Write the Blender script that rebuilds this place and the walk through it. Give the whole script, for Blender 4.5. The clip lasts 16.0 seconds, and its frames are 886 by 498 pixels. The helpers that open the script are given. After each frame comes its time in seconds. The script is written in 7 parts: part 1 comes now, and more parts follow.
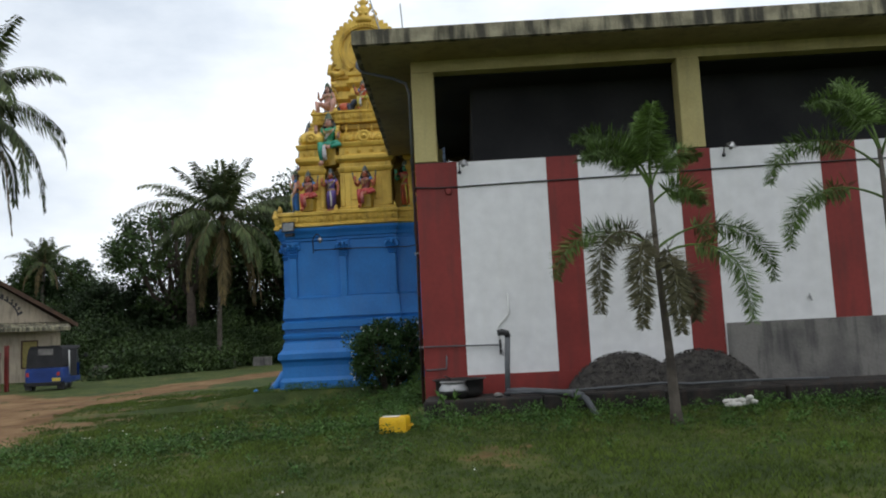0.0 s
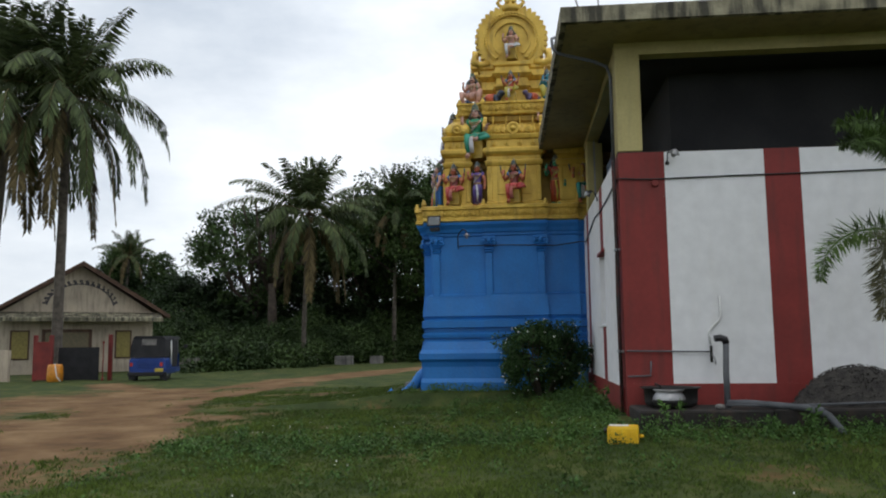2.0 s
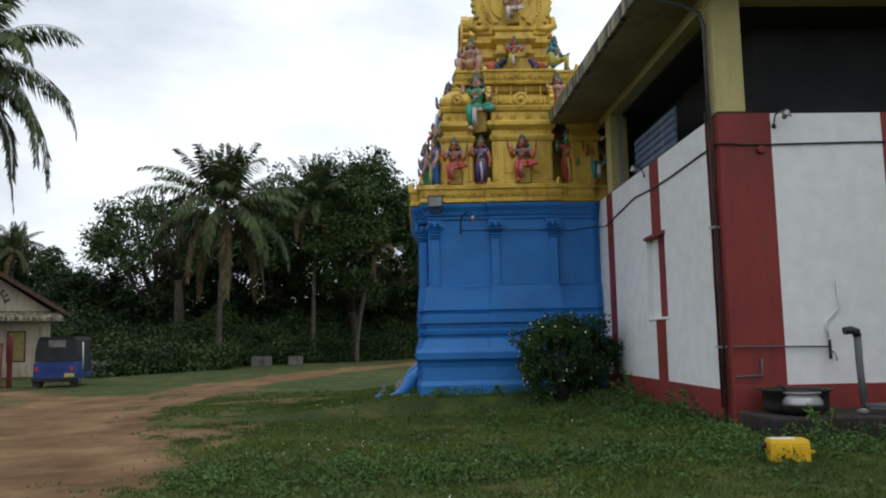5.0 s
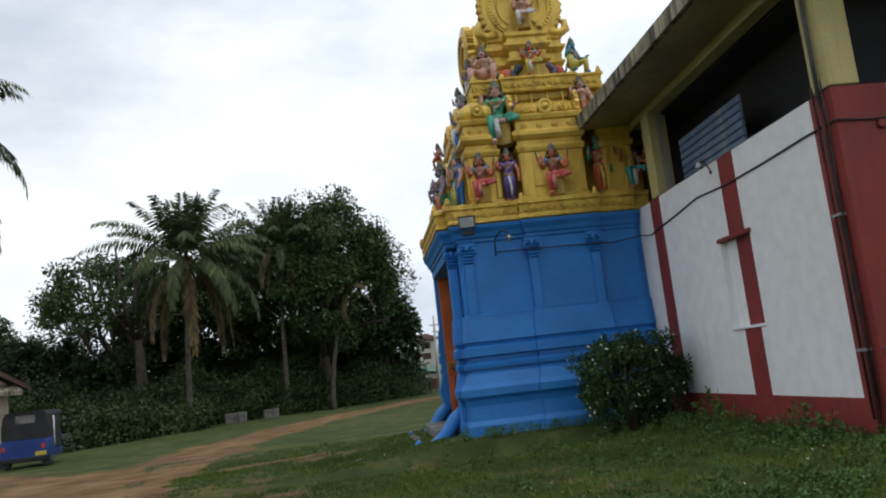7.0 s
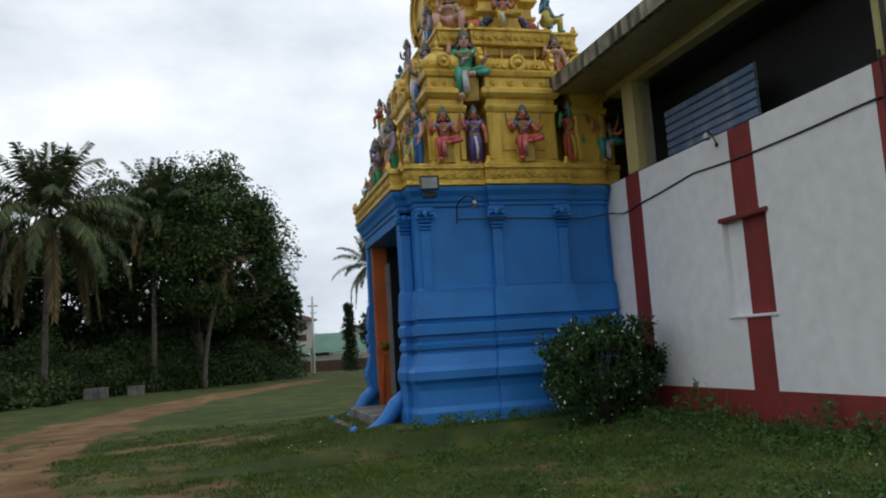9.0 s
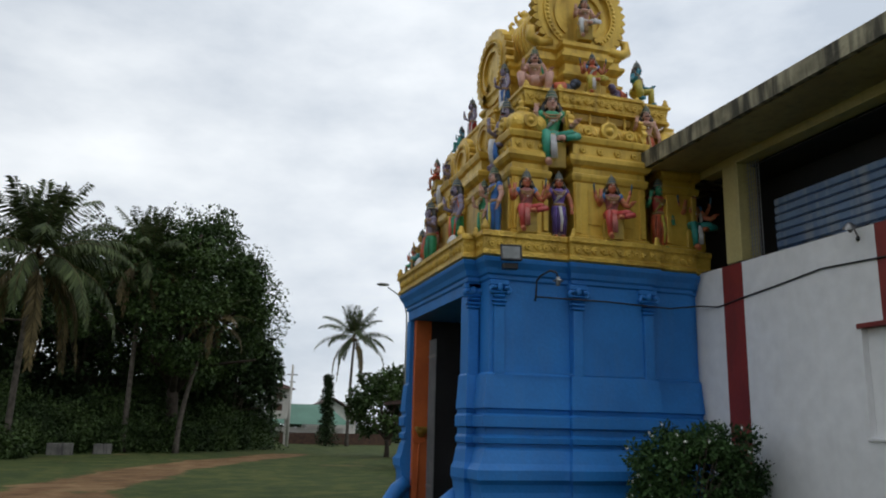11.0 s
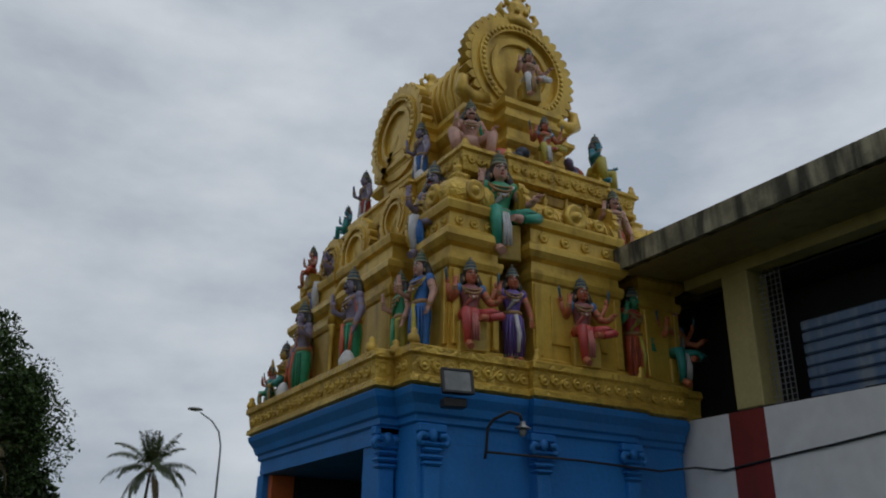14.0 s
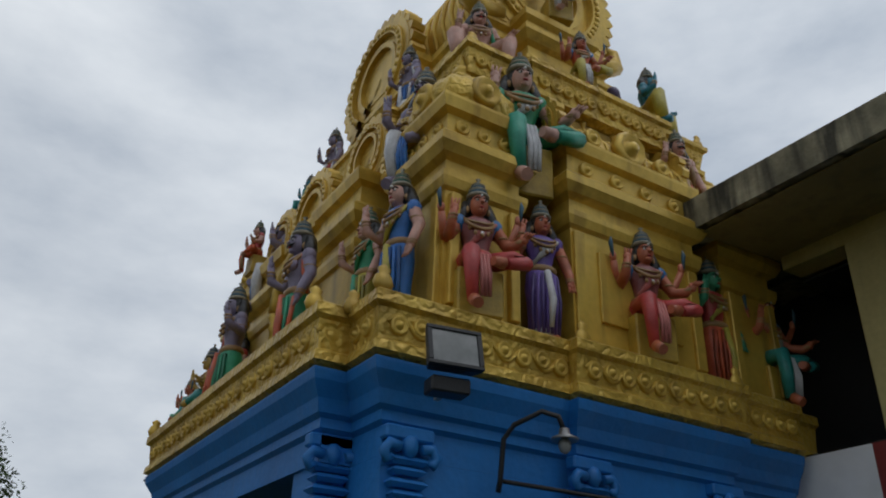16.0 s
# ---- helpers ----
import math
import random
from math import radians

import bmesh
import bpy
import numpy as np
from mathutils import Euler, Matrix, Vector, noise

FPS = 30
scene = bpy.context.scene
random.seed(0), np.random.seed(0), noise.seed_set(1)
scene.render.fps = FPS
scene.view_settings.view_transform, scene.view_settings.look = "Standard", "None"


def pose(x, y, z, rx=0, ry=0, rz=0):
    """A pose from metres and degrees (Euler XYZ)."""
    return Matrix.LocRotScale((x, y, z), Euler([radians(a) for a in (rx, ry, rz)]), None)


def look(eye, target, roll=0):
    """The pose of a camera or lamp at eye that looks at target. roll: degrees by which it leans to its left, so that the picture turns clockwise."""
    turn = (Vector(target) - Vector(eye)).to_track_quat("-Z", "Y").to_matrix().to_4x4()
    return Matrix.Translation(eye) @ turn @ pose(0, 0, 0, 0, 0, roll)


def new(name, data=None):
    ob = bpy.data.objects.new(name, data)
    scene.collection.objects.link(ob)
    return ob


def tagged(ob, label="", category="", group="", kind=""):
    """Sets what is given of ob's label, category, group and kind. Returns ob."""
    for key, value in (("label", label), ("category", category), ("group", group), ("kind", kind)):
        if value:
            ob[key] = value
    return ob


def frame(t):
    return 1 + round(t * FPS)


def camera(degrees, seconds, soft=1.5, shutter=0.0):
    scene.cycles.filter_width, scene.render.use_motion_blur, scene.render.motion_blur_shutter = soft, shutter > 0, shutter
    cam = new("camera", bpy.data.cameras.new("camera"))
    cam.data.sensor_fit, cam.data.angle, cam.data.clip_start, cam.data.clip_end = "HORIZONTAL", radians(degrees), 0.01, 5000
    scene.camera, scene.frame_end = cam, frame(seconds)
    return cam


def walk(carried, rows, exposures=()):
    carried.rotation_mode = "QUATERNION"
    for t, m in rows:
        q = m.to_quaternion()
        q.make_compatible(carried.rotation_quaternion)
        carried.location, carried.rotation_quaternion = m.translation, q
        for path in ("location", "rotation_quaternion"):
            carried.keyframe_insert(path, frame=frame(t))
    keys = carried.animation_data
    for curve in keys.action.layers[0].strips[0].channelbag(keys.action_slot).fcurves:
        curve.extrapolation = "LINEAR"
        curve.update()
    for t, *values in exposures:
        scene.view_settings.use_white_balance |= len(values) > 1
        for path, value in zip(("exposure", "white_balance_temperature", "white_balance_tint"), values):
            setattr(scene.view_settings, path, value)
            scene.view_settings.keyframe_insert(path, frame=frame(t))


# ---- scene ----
LENS = 57.6
cam = camera(LENS, 16.0, soft=2.0)
PATH = [
    (0, (0.659, -11.846, 0.961), (0.608, -9.858, 1.173), -2.90),
    (0.5, (0.101, -11.729, 0.976), (0.054, -9.743, 1.208), -1.85),
    (1, (-0.400, -11.460, 0.929), (-0.453, -9.476, 1.175), -1.00),
    (1.5, (-0.885, -11.286, 0.955), (-1.012, -9.305, 1.204), -1.26),
    (2, (-1.405, -11.127, 0.944), (-1.591, -9.149, 1.174), -0.66),
    (2.5, (-1.850, -10.836, 0.976), (-1.989, -8.861, 1.257), -1.44),
    (3, (-2.324, -10.599, 0.921), (-2.406, -8.624, 1.227), -1.71),
    (3.2, (-2.475, -10.486, 0.955), (-2.533, -8.505, 1.228), -1.43),
    (5.3, (-3.840, -8.890, 0.935), (-3.699, -6.906, 1.145), -1.28),
    (5.5, (-3.991, -8.758, 0.911), (-3.808, -6.775, 1.099), -1.50),
    (6, (-4.336, -8.333, 0.960), (-4.166, -6.341, 1.036), -3.10),
    (6.5, (-4.635, -7.945, 1.084), (-4.504, -5.965, 1.332), -5.81),
    (7, (-5.057, -7.613, 1.032), (-4.842, -5.648, 1.336), -6.48),
    (7.5, (-5.269, -7.110, 1.022), (-4.928, -5.163, 1.329), -7.03),
    (8, (-5.526, -6.664, 1.034), (-5.139, -4.721, 1.302), -7.62),
    (8.2, (-5.673, -6.493, 0.977), (-5.209, -4.564, 1.230), -5.83),
    (10.3, (-6.694, -4.568, 1.141), (-6.183, -2.651, 1.393), -1.43),
    (10.5, (-6.778, -4.385, 1.120), (-6.280, -2.473, 1.434), -0.69),
    (11, (-7.070, -4.018, 1.193), (-6.494, -2.154, 1.631), 1.29),
    (11.5, (-7.194, -3.632, 1.205), (-6.477, -1.846, 1.750), 2.74),
    (12, (-7.357, -3.232, 1.198), (-6.646, -1.508, 1.923), 4.67),
    (12.5, (-7.547, -2.913, 1.267), (-6.762, -1.209, 1.960), 5.23),
    (13, (-7.566, -2.334, 1.335), (-6.687, -0.667, 2.005), 3.66),
    (13.5, (-7.165, -1.199, 1.706), (-6.268, 0.461, 2.368), 3.86),
    (14, (-6.675, -0.097, 2.021), (-5.730, 1.504, 2.760), 0.69),
    (14.5, (-6.183, 0.807, 2.056), (-5.256, 2.381, 2.871), 1.02),
    (15, (-5.641, 1.659, 2.073), (-4.800, 3.207, 3.019), 2.11),
    (15.5, (-5.281, 2.227, 2.089), (-4.440, 3.780, 3.027), 2.72),
    (16, (-5.111, 2.498, 2.097), (-4.199, 4.013, 3.030), 2.09),
]

EXPOSURES = [(0, 0.22, 6500, 10), (2.0, 0.1, 6500, 10), (3.2, 0.0, 6500, 10), (5.5, 0.25, 6500, 10), (6.0, 0.65, 6500, 10), (6.5, 0.6, 6500, 10), (7.0, 0.13, 6500, 10), (7.4, 0.06, 6500, 10), (8.2, -0.12, 6500, 10), (10.3, 0.05, 6500, 10), (10.7, -0.02, 6500, 10), (11.0, -0.18, 6520, 10), (11.5, -0.32, 6400, 10), (12.0, -0.55, 6290, 10), (12.5, -0.8, 6290, 10), (13.0, -0.88, 6290, 10), (14.5, -0.9, 6290, 10), (15.0, -0.9, 6290, 10), (15.5, -0.85, 6290, 10), (16.0, -0.65, 6320, 10)]
walk(cam, [(t, look(eye, target, roll)) for t, eye, target, roll in PATH], EXPOSURES)

# ---- sky and light: an overcast day, brighter towards the zenith ----
world = bpy.data.worlds.new("overcast_sky")
scene.world = world
world.use_nodes = True
wt = world.node_tree
wt.nodes.clear()


def wnode(kind, **values):
    n = wt.nodes.new(kind)
    for k, v in values.items():
        n.inputs[k].default_value = v
    return n


w_out = wnode("ShaderNodeOutputWorld")
w_bg = wnode("ShaderNodeBackground", Strength=0.1)
w_sky = wnode("ShaderNodeTexSky")
w_sky.sky_type, w_sky.sun_disc = "NISHITA", False
w_sky.sun_elevation, w_sky.sun_rotation = radians(64), radians(159.4)
w_co = wnode("ShaderNodeTexCoord")
w_map = wnode("ShaderNodeMapping")
w_map.inputs["Scale"].default_value = (1.0, 1.0, 2.2)
w_n = wnode("ShaderNodeTexNoise", Scale=2.1, Detail=7.0, Roughness=0.55)
w_ramp = wnode("ShaderNodeValToRGB")
w_ramp.color_ramp.elements[0].position, w_ramp.color_ramp.elements[0].color = 0.34, (5.3, 5.95, 6.8, 1)
w_ramp.color_ramp.elements[1].position, w_ramp.color_ramp.elements[1].color = 0.67, (10.1, 10.5, 10.8, 1)
w_sep = wnode("ShaderNodeSeparateXYZ")
w_up = wnode("ShaderNodeMapRange")
w_up.inputs["From Min"].default_value, w_up.inputs["From Max"].default_value = 0.35, 1.0
w_up.inputs["To Min"].default_value, w_up.inputs["To Max"].default_value = 1.0, 1.1
w_mul = wnode("ShaderNodeVectorMath")
w_mul.operation = "SCALE"
w_dot = wnode("ShaderNodeVectorMath")
w_dot.operation = "DOT_PRODUCT"
w_dot.inputs[1].default_value = (0.78, 0.58, 0.22)
w_side = wnode("ShaderNodeMapRange")
w_side.inputs["From Min"].default_value, w_side.inputs["From Max"].default_value = -0.3, 0.95
w_side.inputs["To Min"].default_value, w_side.inputs["To Max"].default_value = 0.94, 1.27
w_both = wnode("ShaderNodeMath")
w_both.operation = "MULTIPLY"
w_mix = wnode("ShaderNodeMixRGB", Fac=0.95)
lk = wt.links.new
lk(w_co.outputs["Generated"], w_map.inputs["Vector"])
lk(w_map.outputs["Vector"], w_n.inputs["Vector"])
lk(w_n.outputs["Fac"], w_ramp.inputs["Fac"])
lk(w_co.outputs["Generated"], w_sep.inputs["Vector"])
lk(w_sep.outputs["Z"], w_up.inputs["Value"])
lk(w_ramp.outputs["Color"], w_mul.inputs[0])
lk(w_co.outputs["Generated"], w_dot.inputs[0])
lk(w_dot.outputs["Value"], w_side.inputs["Value"])
lk(w_up.outputs["Result"], w_both.inputs[0])
lk(w_side.outputs["Result"], w_both.inputs[1])
lk(w_both.outputs["Value"], w_mul.inputs["Scale"])
lk(w_sky.outputs["Color"], w_mix.inputs["Color1"])
lk(w_mul.outputs["Vector"], w_mix.inputs["Color2"])
lk(w_mix.outputs["Color"], w_bg.inputs["Color"])
lk(w_bg.outputs["Background"], w_out.inputs["Surface"])

sun = new("sun", bpy.data.lights.new("sun", "SUN"))
sun.data.energy, sun.data.angle, sun.data.color = 0.45, radians(35), (1.0, 0.98, 0.95)
sun.matrix_world = look((9, -24, 52), (0, 0, 0))

# ---- materials ----
def paint(name, c1, c2=None, scale=3.0, rough=0.7, bump=0.15, grain=60.0, metal=0.0, streak=None, streak_amount=0.5, vary=0.0, streak_from=0.5, spec=0.4, carve=0.0):
    """Two tones mixed by large noise, fine grain in colour and relief; streak: a darker tone in upright runs."""
    m = bpy.data.materials.new(name)
    m.use_nodes = True
    t = m.node_tree
    b = t.nodes["Principled BSDF"]
    b.inputs["Roughness"].default_value, b.inputs["Metallic"].default_value = rough, metal
    b.inputs["Specular IOR Level"].default_value = spec
    geo = t.nodes.new("ShaderNodeNewGeometry")
    big = t.nodes.new("ShaderNodeTexNoise")
    big.inputs["Scale"].default_value, big.inputs["Detail"].default_value = scale, 6
    fine = t.nodes.new("ShaderNodeTexNoise")
    fine.inputs["Scale"].default_value, fine.inputs["Detail"].default_value = grain, 3
    for n in (big, fine):
        t.links.new(geo.outputs["Position"], n.inputs["Vector"])
    ramp = t.nodes.new("ShaderNodeValToRGB")
    c2 = c2 or tuple(c * 0.75 for c in c1)
    ramp.color_ramp.elements[0].position, ramp.color_ramp.elements[0].color = 0.35, (*c2, 1)
    ramp.color_ramp.elements[1].position, ramp.color_ramp.elements[1].color = 0.62, (*c1, 1)
    t.links.new(big.outputs["Fac"], ramp.inputs["Fac"])
    col = ramp.outputs["Color"]
    if streak:
        mp = t.nodes.new("ShaderNodeMapping")
        mp.inputs["Scale"].default_value = (7, 7, 0.9)
        t.links.new(geo.outputs["Position"], mp.inputs["Vector"])
        sn = t.nodes.new("ShaderNodeTexNoise")
        sn.inputs["Scale"].default_value, sn.inputs["Detail"].default_value = 1.0, 5
        t.links.new(mp.outputs["Vector"], sn.inputs["Vector"])
        sr = t.nodes.new("ShaderNodeMapRange")
        sr.inputs["From Min"].default_value, sr.inputs["From Max"].default_value = streak_from, streak_from + 0.18
        sr.inputs["To Max"].default_value = streak_amount
        t.links.new(sn.outputs["Fac"], sr.inputs["Value"])
        mx = t.nodes.new("ShaderNodeMixRGB")
        mx.inputs["Color2"].default_value = (*streak, 1)
        t.links.new(sr.outputs["Result"], mx.inputs["Fac"])
        t.links.new(col, mx.inputs["Color1"])
        col = mx.outputs["Color"]
    hsv = t.nodes.new("ShaderNodeHueSaturation")
    fr = t.nodes.new("ShaderNodeMapRange")
    fr.inputs["To Min"].default_value, fr.inputs["To Max"].default_value = 0.86, 1.14
    t.links.new(fine.outputs["Fac"], fr.inputs["Value"])
    t.links.new(col, hsv.inputs["Color"])
    if vary:
        info = t.nodes.new("ShaderNodeNewGeometry")
        vr = t.nodes.new("ShaderNodeMapRange")
        vr.inputs["To Min"].default_value, vr.inputs["To Max"].default_value = 1 - vary, 1 + vary
        t.links.new(info.outputs["Random Per Island"], vr.inputs["Value"])
        mm = t.nodes.new("ShaderNodeMath")
        mm.operation = "MULTIPLY"
        t.links.new(fr.outputs["Result"], mm.inputs[0])
        t.links.new(vr.outputs["Result"], mm.inputs[1])
        t.links.new(mm.outputs["Value"], hsv.inputs["Value"])
    else:
        t.links.new(fr.outputs["Result"], hsv.inputs["Value"])
    t.links.new(hsv.outputs["Color"], b.inputs["Base Color"])
    if bump:
        bp = t.nodes.new("ShaderNodeBump")
        bp.inputs["Strength"].default_value, bp.inputs["Distance"].default_value = bump, 0.02
        t.links.new(fine.outputs["Fac"], bp.inputs["Height"])
        t.links.new(bp.outputs["Normal"], b.inputs["Normal"])
        if carve:
            # shallow leaf-and-scroll relief
            wave = t.nodes.new("ShaderNodeTexWave")
            wave.wave_type = "RINGS"
            wave.inputs["Scale"].default_value, wave.inputs["Distortion"].default_value = 5.0, 9.0
            wave.inputs["Detail"].default_value, wave.inputs["Detail Scale"].default_value = 2.0, 2.2
            t.links.new(geo.outputs["Position"], wave.inputs["Vector"])
            cut = t.nodes.new("ShaderNodeBump")
            cut.inputs["Strength"].default_value, cut.inputs["Distance"].default_value = carve, 0.03
            t.links.new(wave.outputs["Fac"], cut.inputs["Height"])
            t.links.new(bp.outputs["Normal"], cut.inputs["Normal"])
            t.links.new(cut.outputs["Normal"], b.inputs["Normal"])
    return m


def leafy(name, c1, c2, vary=0.5, rough=0.55):
    m = paint(name, c1, c2, scale=0.6, rough=rough, bump=0.0, grain=9.0, vary=vary, spec=0.15)
    return m


GOLD = paint("gold_paint", (0.70, 0.475, 0.085), (0.53, 0.335, 0.05), 2.6, 0.38, 0.18, 20, 0.3, (0.19, 0.11, 0.025), 0.5, streak_from=0.53, spec=0.5)
GOLD_CARVED = paint("carved_gold_paint", (0.70, 0.475, 0.085), (0.50, 0.31, 0.045), 3.2, 0.38, 0.2, 20, 0.3, (0.19, 0.11, 0.025), 0.42, streak_from=0.53, spec=0.5, carve=0.34)
# Darker gold: brown paint tone plus the recesses' shade put into the colour.
GOLD_DARK = paint("brown_gold_and_shade", (0.40, 0.25, 0.04), (0.28, 0.165, 0.025), 2.5, 0.45, 0.18, 20, 0.25, (0.12, 0.065, 0.02), 0.5)
BLUE = paint("blue_wall_paint", (0.020, 0.188, 0.54), (0.017, 0.152, 0.45), 1.4, 0.5, 0.2, 22, 0.0, (0.05, 0.18, 0.45), 0.35)
ORANGE = paint("orange_wall_paint", (0.55, 0.13, 0.03), (0.45, 0.10, 0.025), 2.0, 0.6, 0.2, 30)
WHITE = paint("white_wall_paint", (0.76, 0.76, 0.765), (0.72, 0.72, 0.72), 0.9, 0.7, 0.05, 5, 0.0, (0.66, 0.645, 0.60), 0.14)
RED = paint("red_wall_paint", (0.235, 0.031, 0.026), (0.185, 0.025, 0.021), 1.3, 0.65, 0.08, 16, 0.0, (0.13, 0.03, 0.025), 0.6)
CREAM = paint("cream_wall_paint", (0.50, 0.43, 0.19), (0.41, 0.34, 0.14), 1.2, 0.7, 0.2, 26, 0.0, (0.30, 0.25, 0.13), 0.35)
SLAB = paint("weathered_slab_concrete", (0.38, 0.345, 0.235), (0.15, 0.137, 0.092), 2.6, 0.9, 0.5, 20, 0.0, (0.030, 0.029, 0.024), 0.88, streak_from=0.43)
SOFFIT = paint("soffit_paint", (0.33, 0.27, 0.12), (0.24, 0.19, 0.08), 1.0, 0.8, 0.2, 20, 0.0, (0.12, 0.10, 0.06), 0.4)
# Near-black that stands for unlit depth inside hall and gateway passage.
DARKROOM = paint("unlit_interior_dark", (0.030, 0.030, 0.032), (0.018, 0.018, 0.02), 1.0, 0.9, 0.2, 18)
CEMENT = paint("grey_cement_render", (0.20, 0.19, 0.175), (0.11, 0.105, 0.10), 1.8, 0.9, 0.4, 24, 0.0, (0.05, 0.05, 0.05), 0.8)
SOOT = paint("sooty_plinth_concrete", (0.030, 0.026, 0.023), (0.014, 0.013, 0.012), 3.0, 0.95, 0.5, 22, 0.0, (0.085, 0.05, 0.033), 0.4)
GRAVEL = paint("dark_gravel", (0.060, 0.054, 0.048), (0.028, 0.026, 0.024), 9.0, 0.95, 0.8, 60, vary=0.5)
SHEET = paint("blue_metal_sheet", (0.16, 0.24, 0.38), (0.09, 0.15, 0.28), 1.8, 0.45, 0.2, 20, 0.3, (0.32, 0.36, 0.40), 0.7)
STEEL = paint("dull_aluminium", (0.42, 0.42, 0.42), (0.22, 0.22, 0.22), 6.0, 0.42, 0.2, 50, 0.9)
IRON = paint("blackened_pot_iron", (0.020, 0.019, 0.018), (0.011, 0.011, 0.011), 5.0, 0.6, 0.3, 50, 0.0)
PVC = paint("grey_pvc_pipe", (0.10, 0.105, 0.115), (0.07, 0.075, 0.08), 4.0, 0.5, 0.1, 50)
BLACKPL = paint("black_plastic", (0.022, 0.022, 0.024), (0.014, 0.014, 0.015), 6.0, 0.45, 0.1, 50)
YELLOWPL = paint("yellow_plastic", (0.75, 0.47, 0.015), (0.66, 0.38, 0.01), 5.0, 0.42, 0.1, 40)
WHITEPL = paint("white_plastic", (0.72, 0.72, 0.70), (0.6, 0.6, 0.58), 5.0, 0.5, 0.1, 40)
GLASSY = paint("lamp_glass_white", (0.24, 0.25, 0.25), (0.17, 0.18, 0.18), 8.0, 0.12, 0.0, 30)
WOOD = paint("dark_timber", (0.10, 0.055, 0.035), (0.06, 0.035, 0.025), 4.0, 0.8, 0.3, 30)
REDTILE = paint("brown_roof_tiles", (0.085, 0.042, 0.032), (0.045, 0.024, 0.021), 1.8, 0.85, 0.4, 20, vary=0.35)
HOUSEWALL = paint("cream_house_plaster", (0.50, 0.42, 0.32), (0.38, 0.32, 0.25), 0.8, 0.8, 0.2, 12, 0.0, (0.16, 0.14, 0.11), 0.5)
GATERED = paint("dull_red_gate_paint", (0.20, 0.028, 0.022), (0.13, 0.02, 0.018), 2.0, 0.6, 0.2, 20)
TARP = paint("black_vinyl", (0.018, 0.018, 0.020), (0.010, 0.010, 0.012), 3.0, 0.85, 0.2, 20)
CARBLUE = paint("blue_vehicle_paint", (0.014, 0.045, 0.22), (0.011, 0.036, 0.17), 2.0, 0.3, 0.0, 20)
BARK = paint("grey_palm_bark", (0.115, 0.098, 0.080), (0.060, 0.050, 0.042), 5.0, 0.95, 0.8, 18)
BARK2 = paint("brown_tree_bark", (0.07, 0.055, 0.042), (0.04, 0.03, 0.025), 4.0, 0.95, 0.8, 15)
LEAF_PALM = leafy("palm_fronds", (0.072, 0.095, 0.034), (0.038, 0.055, 0.021))
LEAF_DEAD = leafy("dry_palm_fronds", (0.125, 0.095, 0.042), (0.07, 0.056, 0.026))
LEAF_YOUNG = leafy("young_palm_leaflets", (0.115, 0.185, 0.046), (0.060, 0.098, 0.030))
LEAF_OLD = leafy("fading_palm_leaflets", (0.105, 0.095, 0.050), (0.055, 0.060, 0.028))
LEAF_TREE = leafy("broadleaf_foliage", (0.060, 0.100, 0.028), (0.030, 0.056, 0.018))
LEAF_TREE2 = leafy("dark_broadleaf_foliage", (0.036, 0.060, 0.024), (0.02, 0.036, 0.014))
LEAF_HEDGE = leafy("hedge_foliage", (0.056, 0.090, 0.027), (0.024, 0.044, 0.015))
LEAF_BUSH = leafy("flowering_bush_leaves", (0.042, 0.085, 0.026), (0.024, 0.05, 0.017))
PETAL = paint("white_petals", (0.78, 0.78, 0.74), (0.7, 0.7, 0.66), 6.0, 0.6, 0.0, 30)
GRASS = leafy("grass_blades", (0.100, 0.142, 0.026), (0.054, 0.084, 0.018), 0.45)
WEED = leafy("weed_leaves", (0.072, 0.140, 0.032), (0.040, 0.085, 0.022), 0.45)
FARHOUSE = paint("far_house_plaster", (0.62, 0.60, 0.55), (0.5, 0.48, 0.44), 0.5, 0.85, 0.0, 5)
GREENROOF = paint("green_metal_roof", (0.10, 0.22, 0.16), (0.08, 0.18, 0.13), 0.5, 0.5, 0.0, 5)
GALV = paint("galvanised_steel", (0.35, 0.36, 0.37), (0.27, 0.28, 0.29), 3.0, 0.45, 0.0, 20, 0.6)

RUSTPIPE = paint("rusty_pipe_paint", (0.11, 0.025, 0.02), (0.025, 0.018, 0.016), 3.5, 0.8, 0.3, 30, 0.0, (0.015, 0.013, 0.012), 0.8)

PAINTS = {}


def plaster(rgb):
    """Glossy statue paint of one colour, shared."""
    if rgb not in PAINTS:
        PAINTS[rgb] = paint("statue_paint", rgb, tuple(c * 0.72 for c in rgb), 9.0, 0.42, 0.15, 50, spec=0.5)
    return PAINTS[rgb]


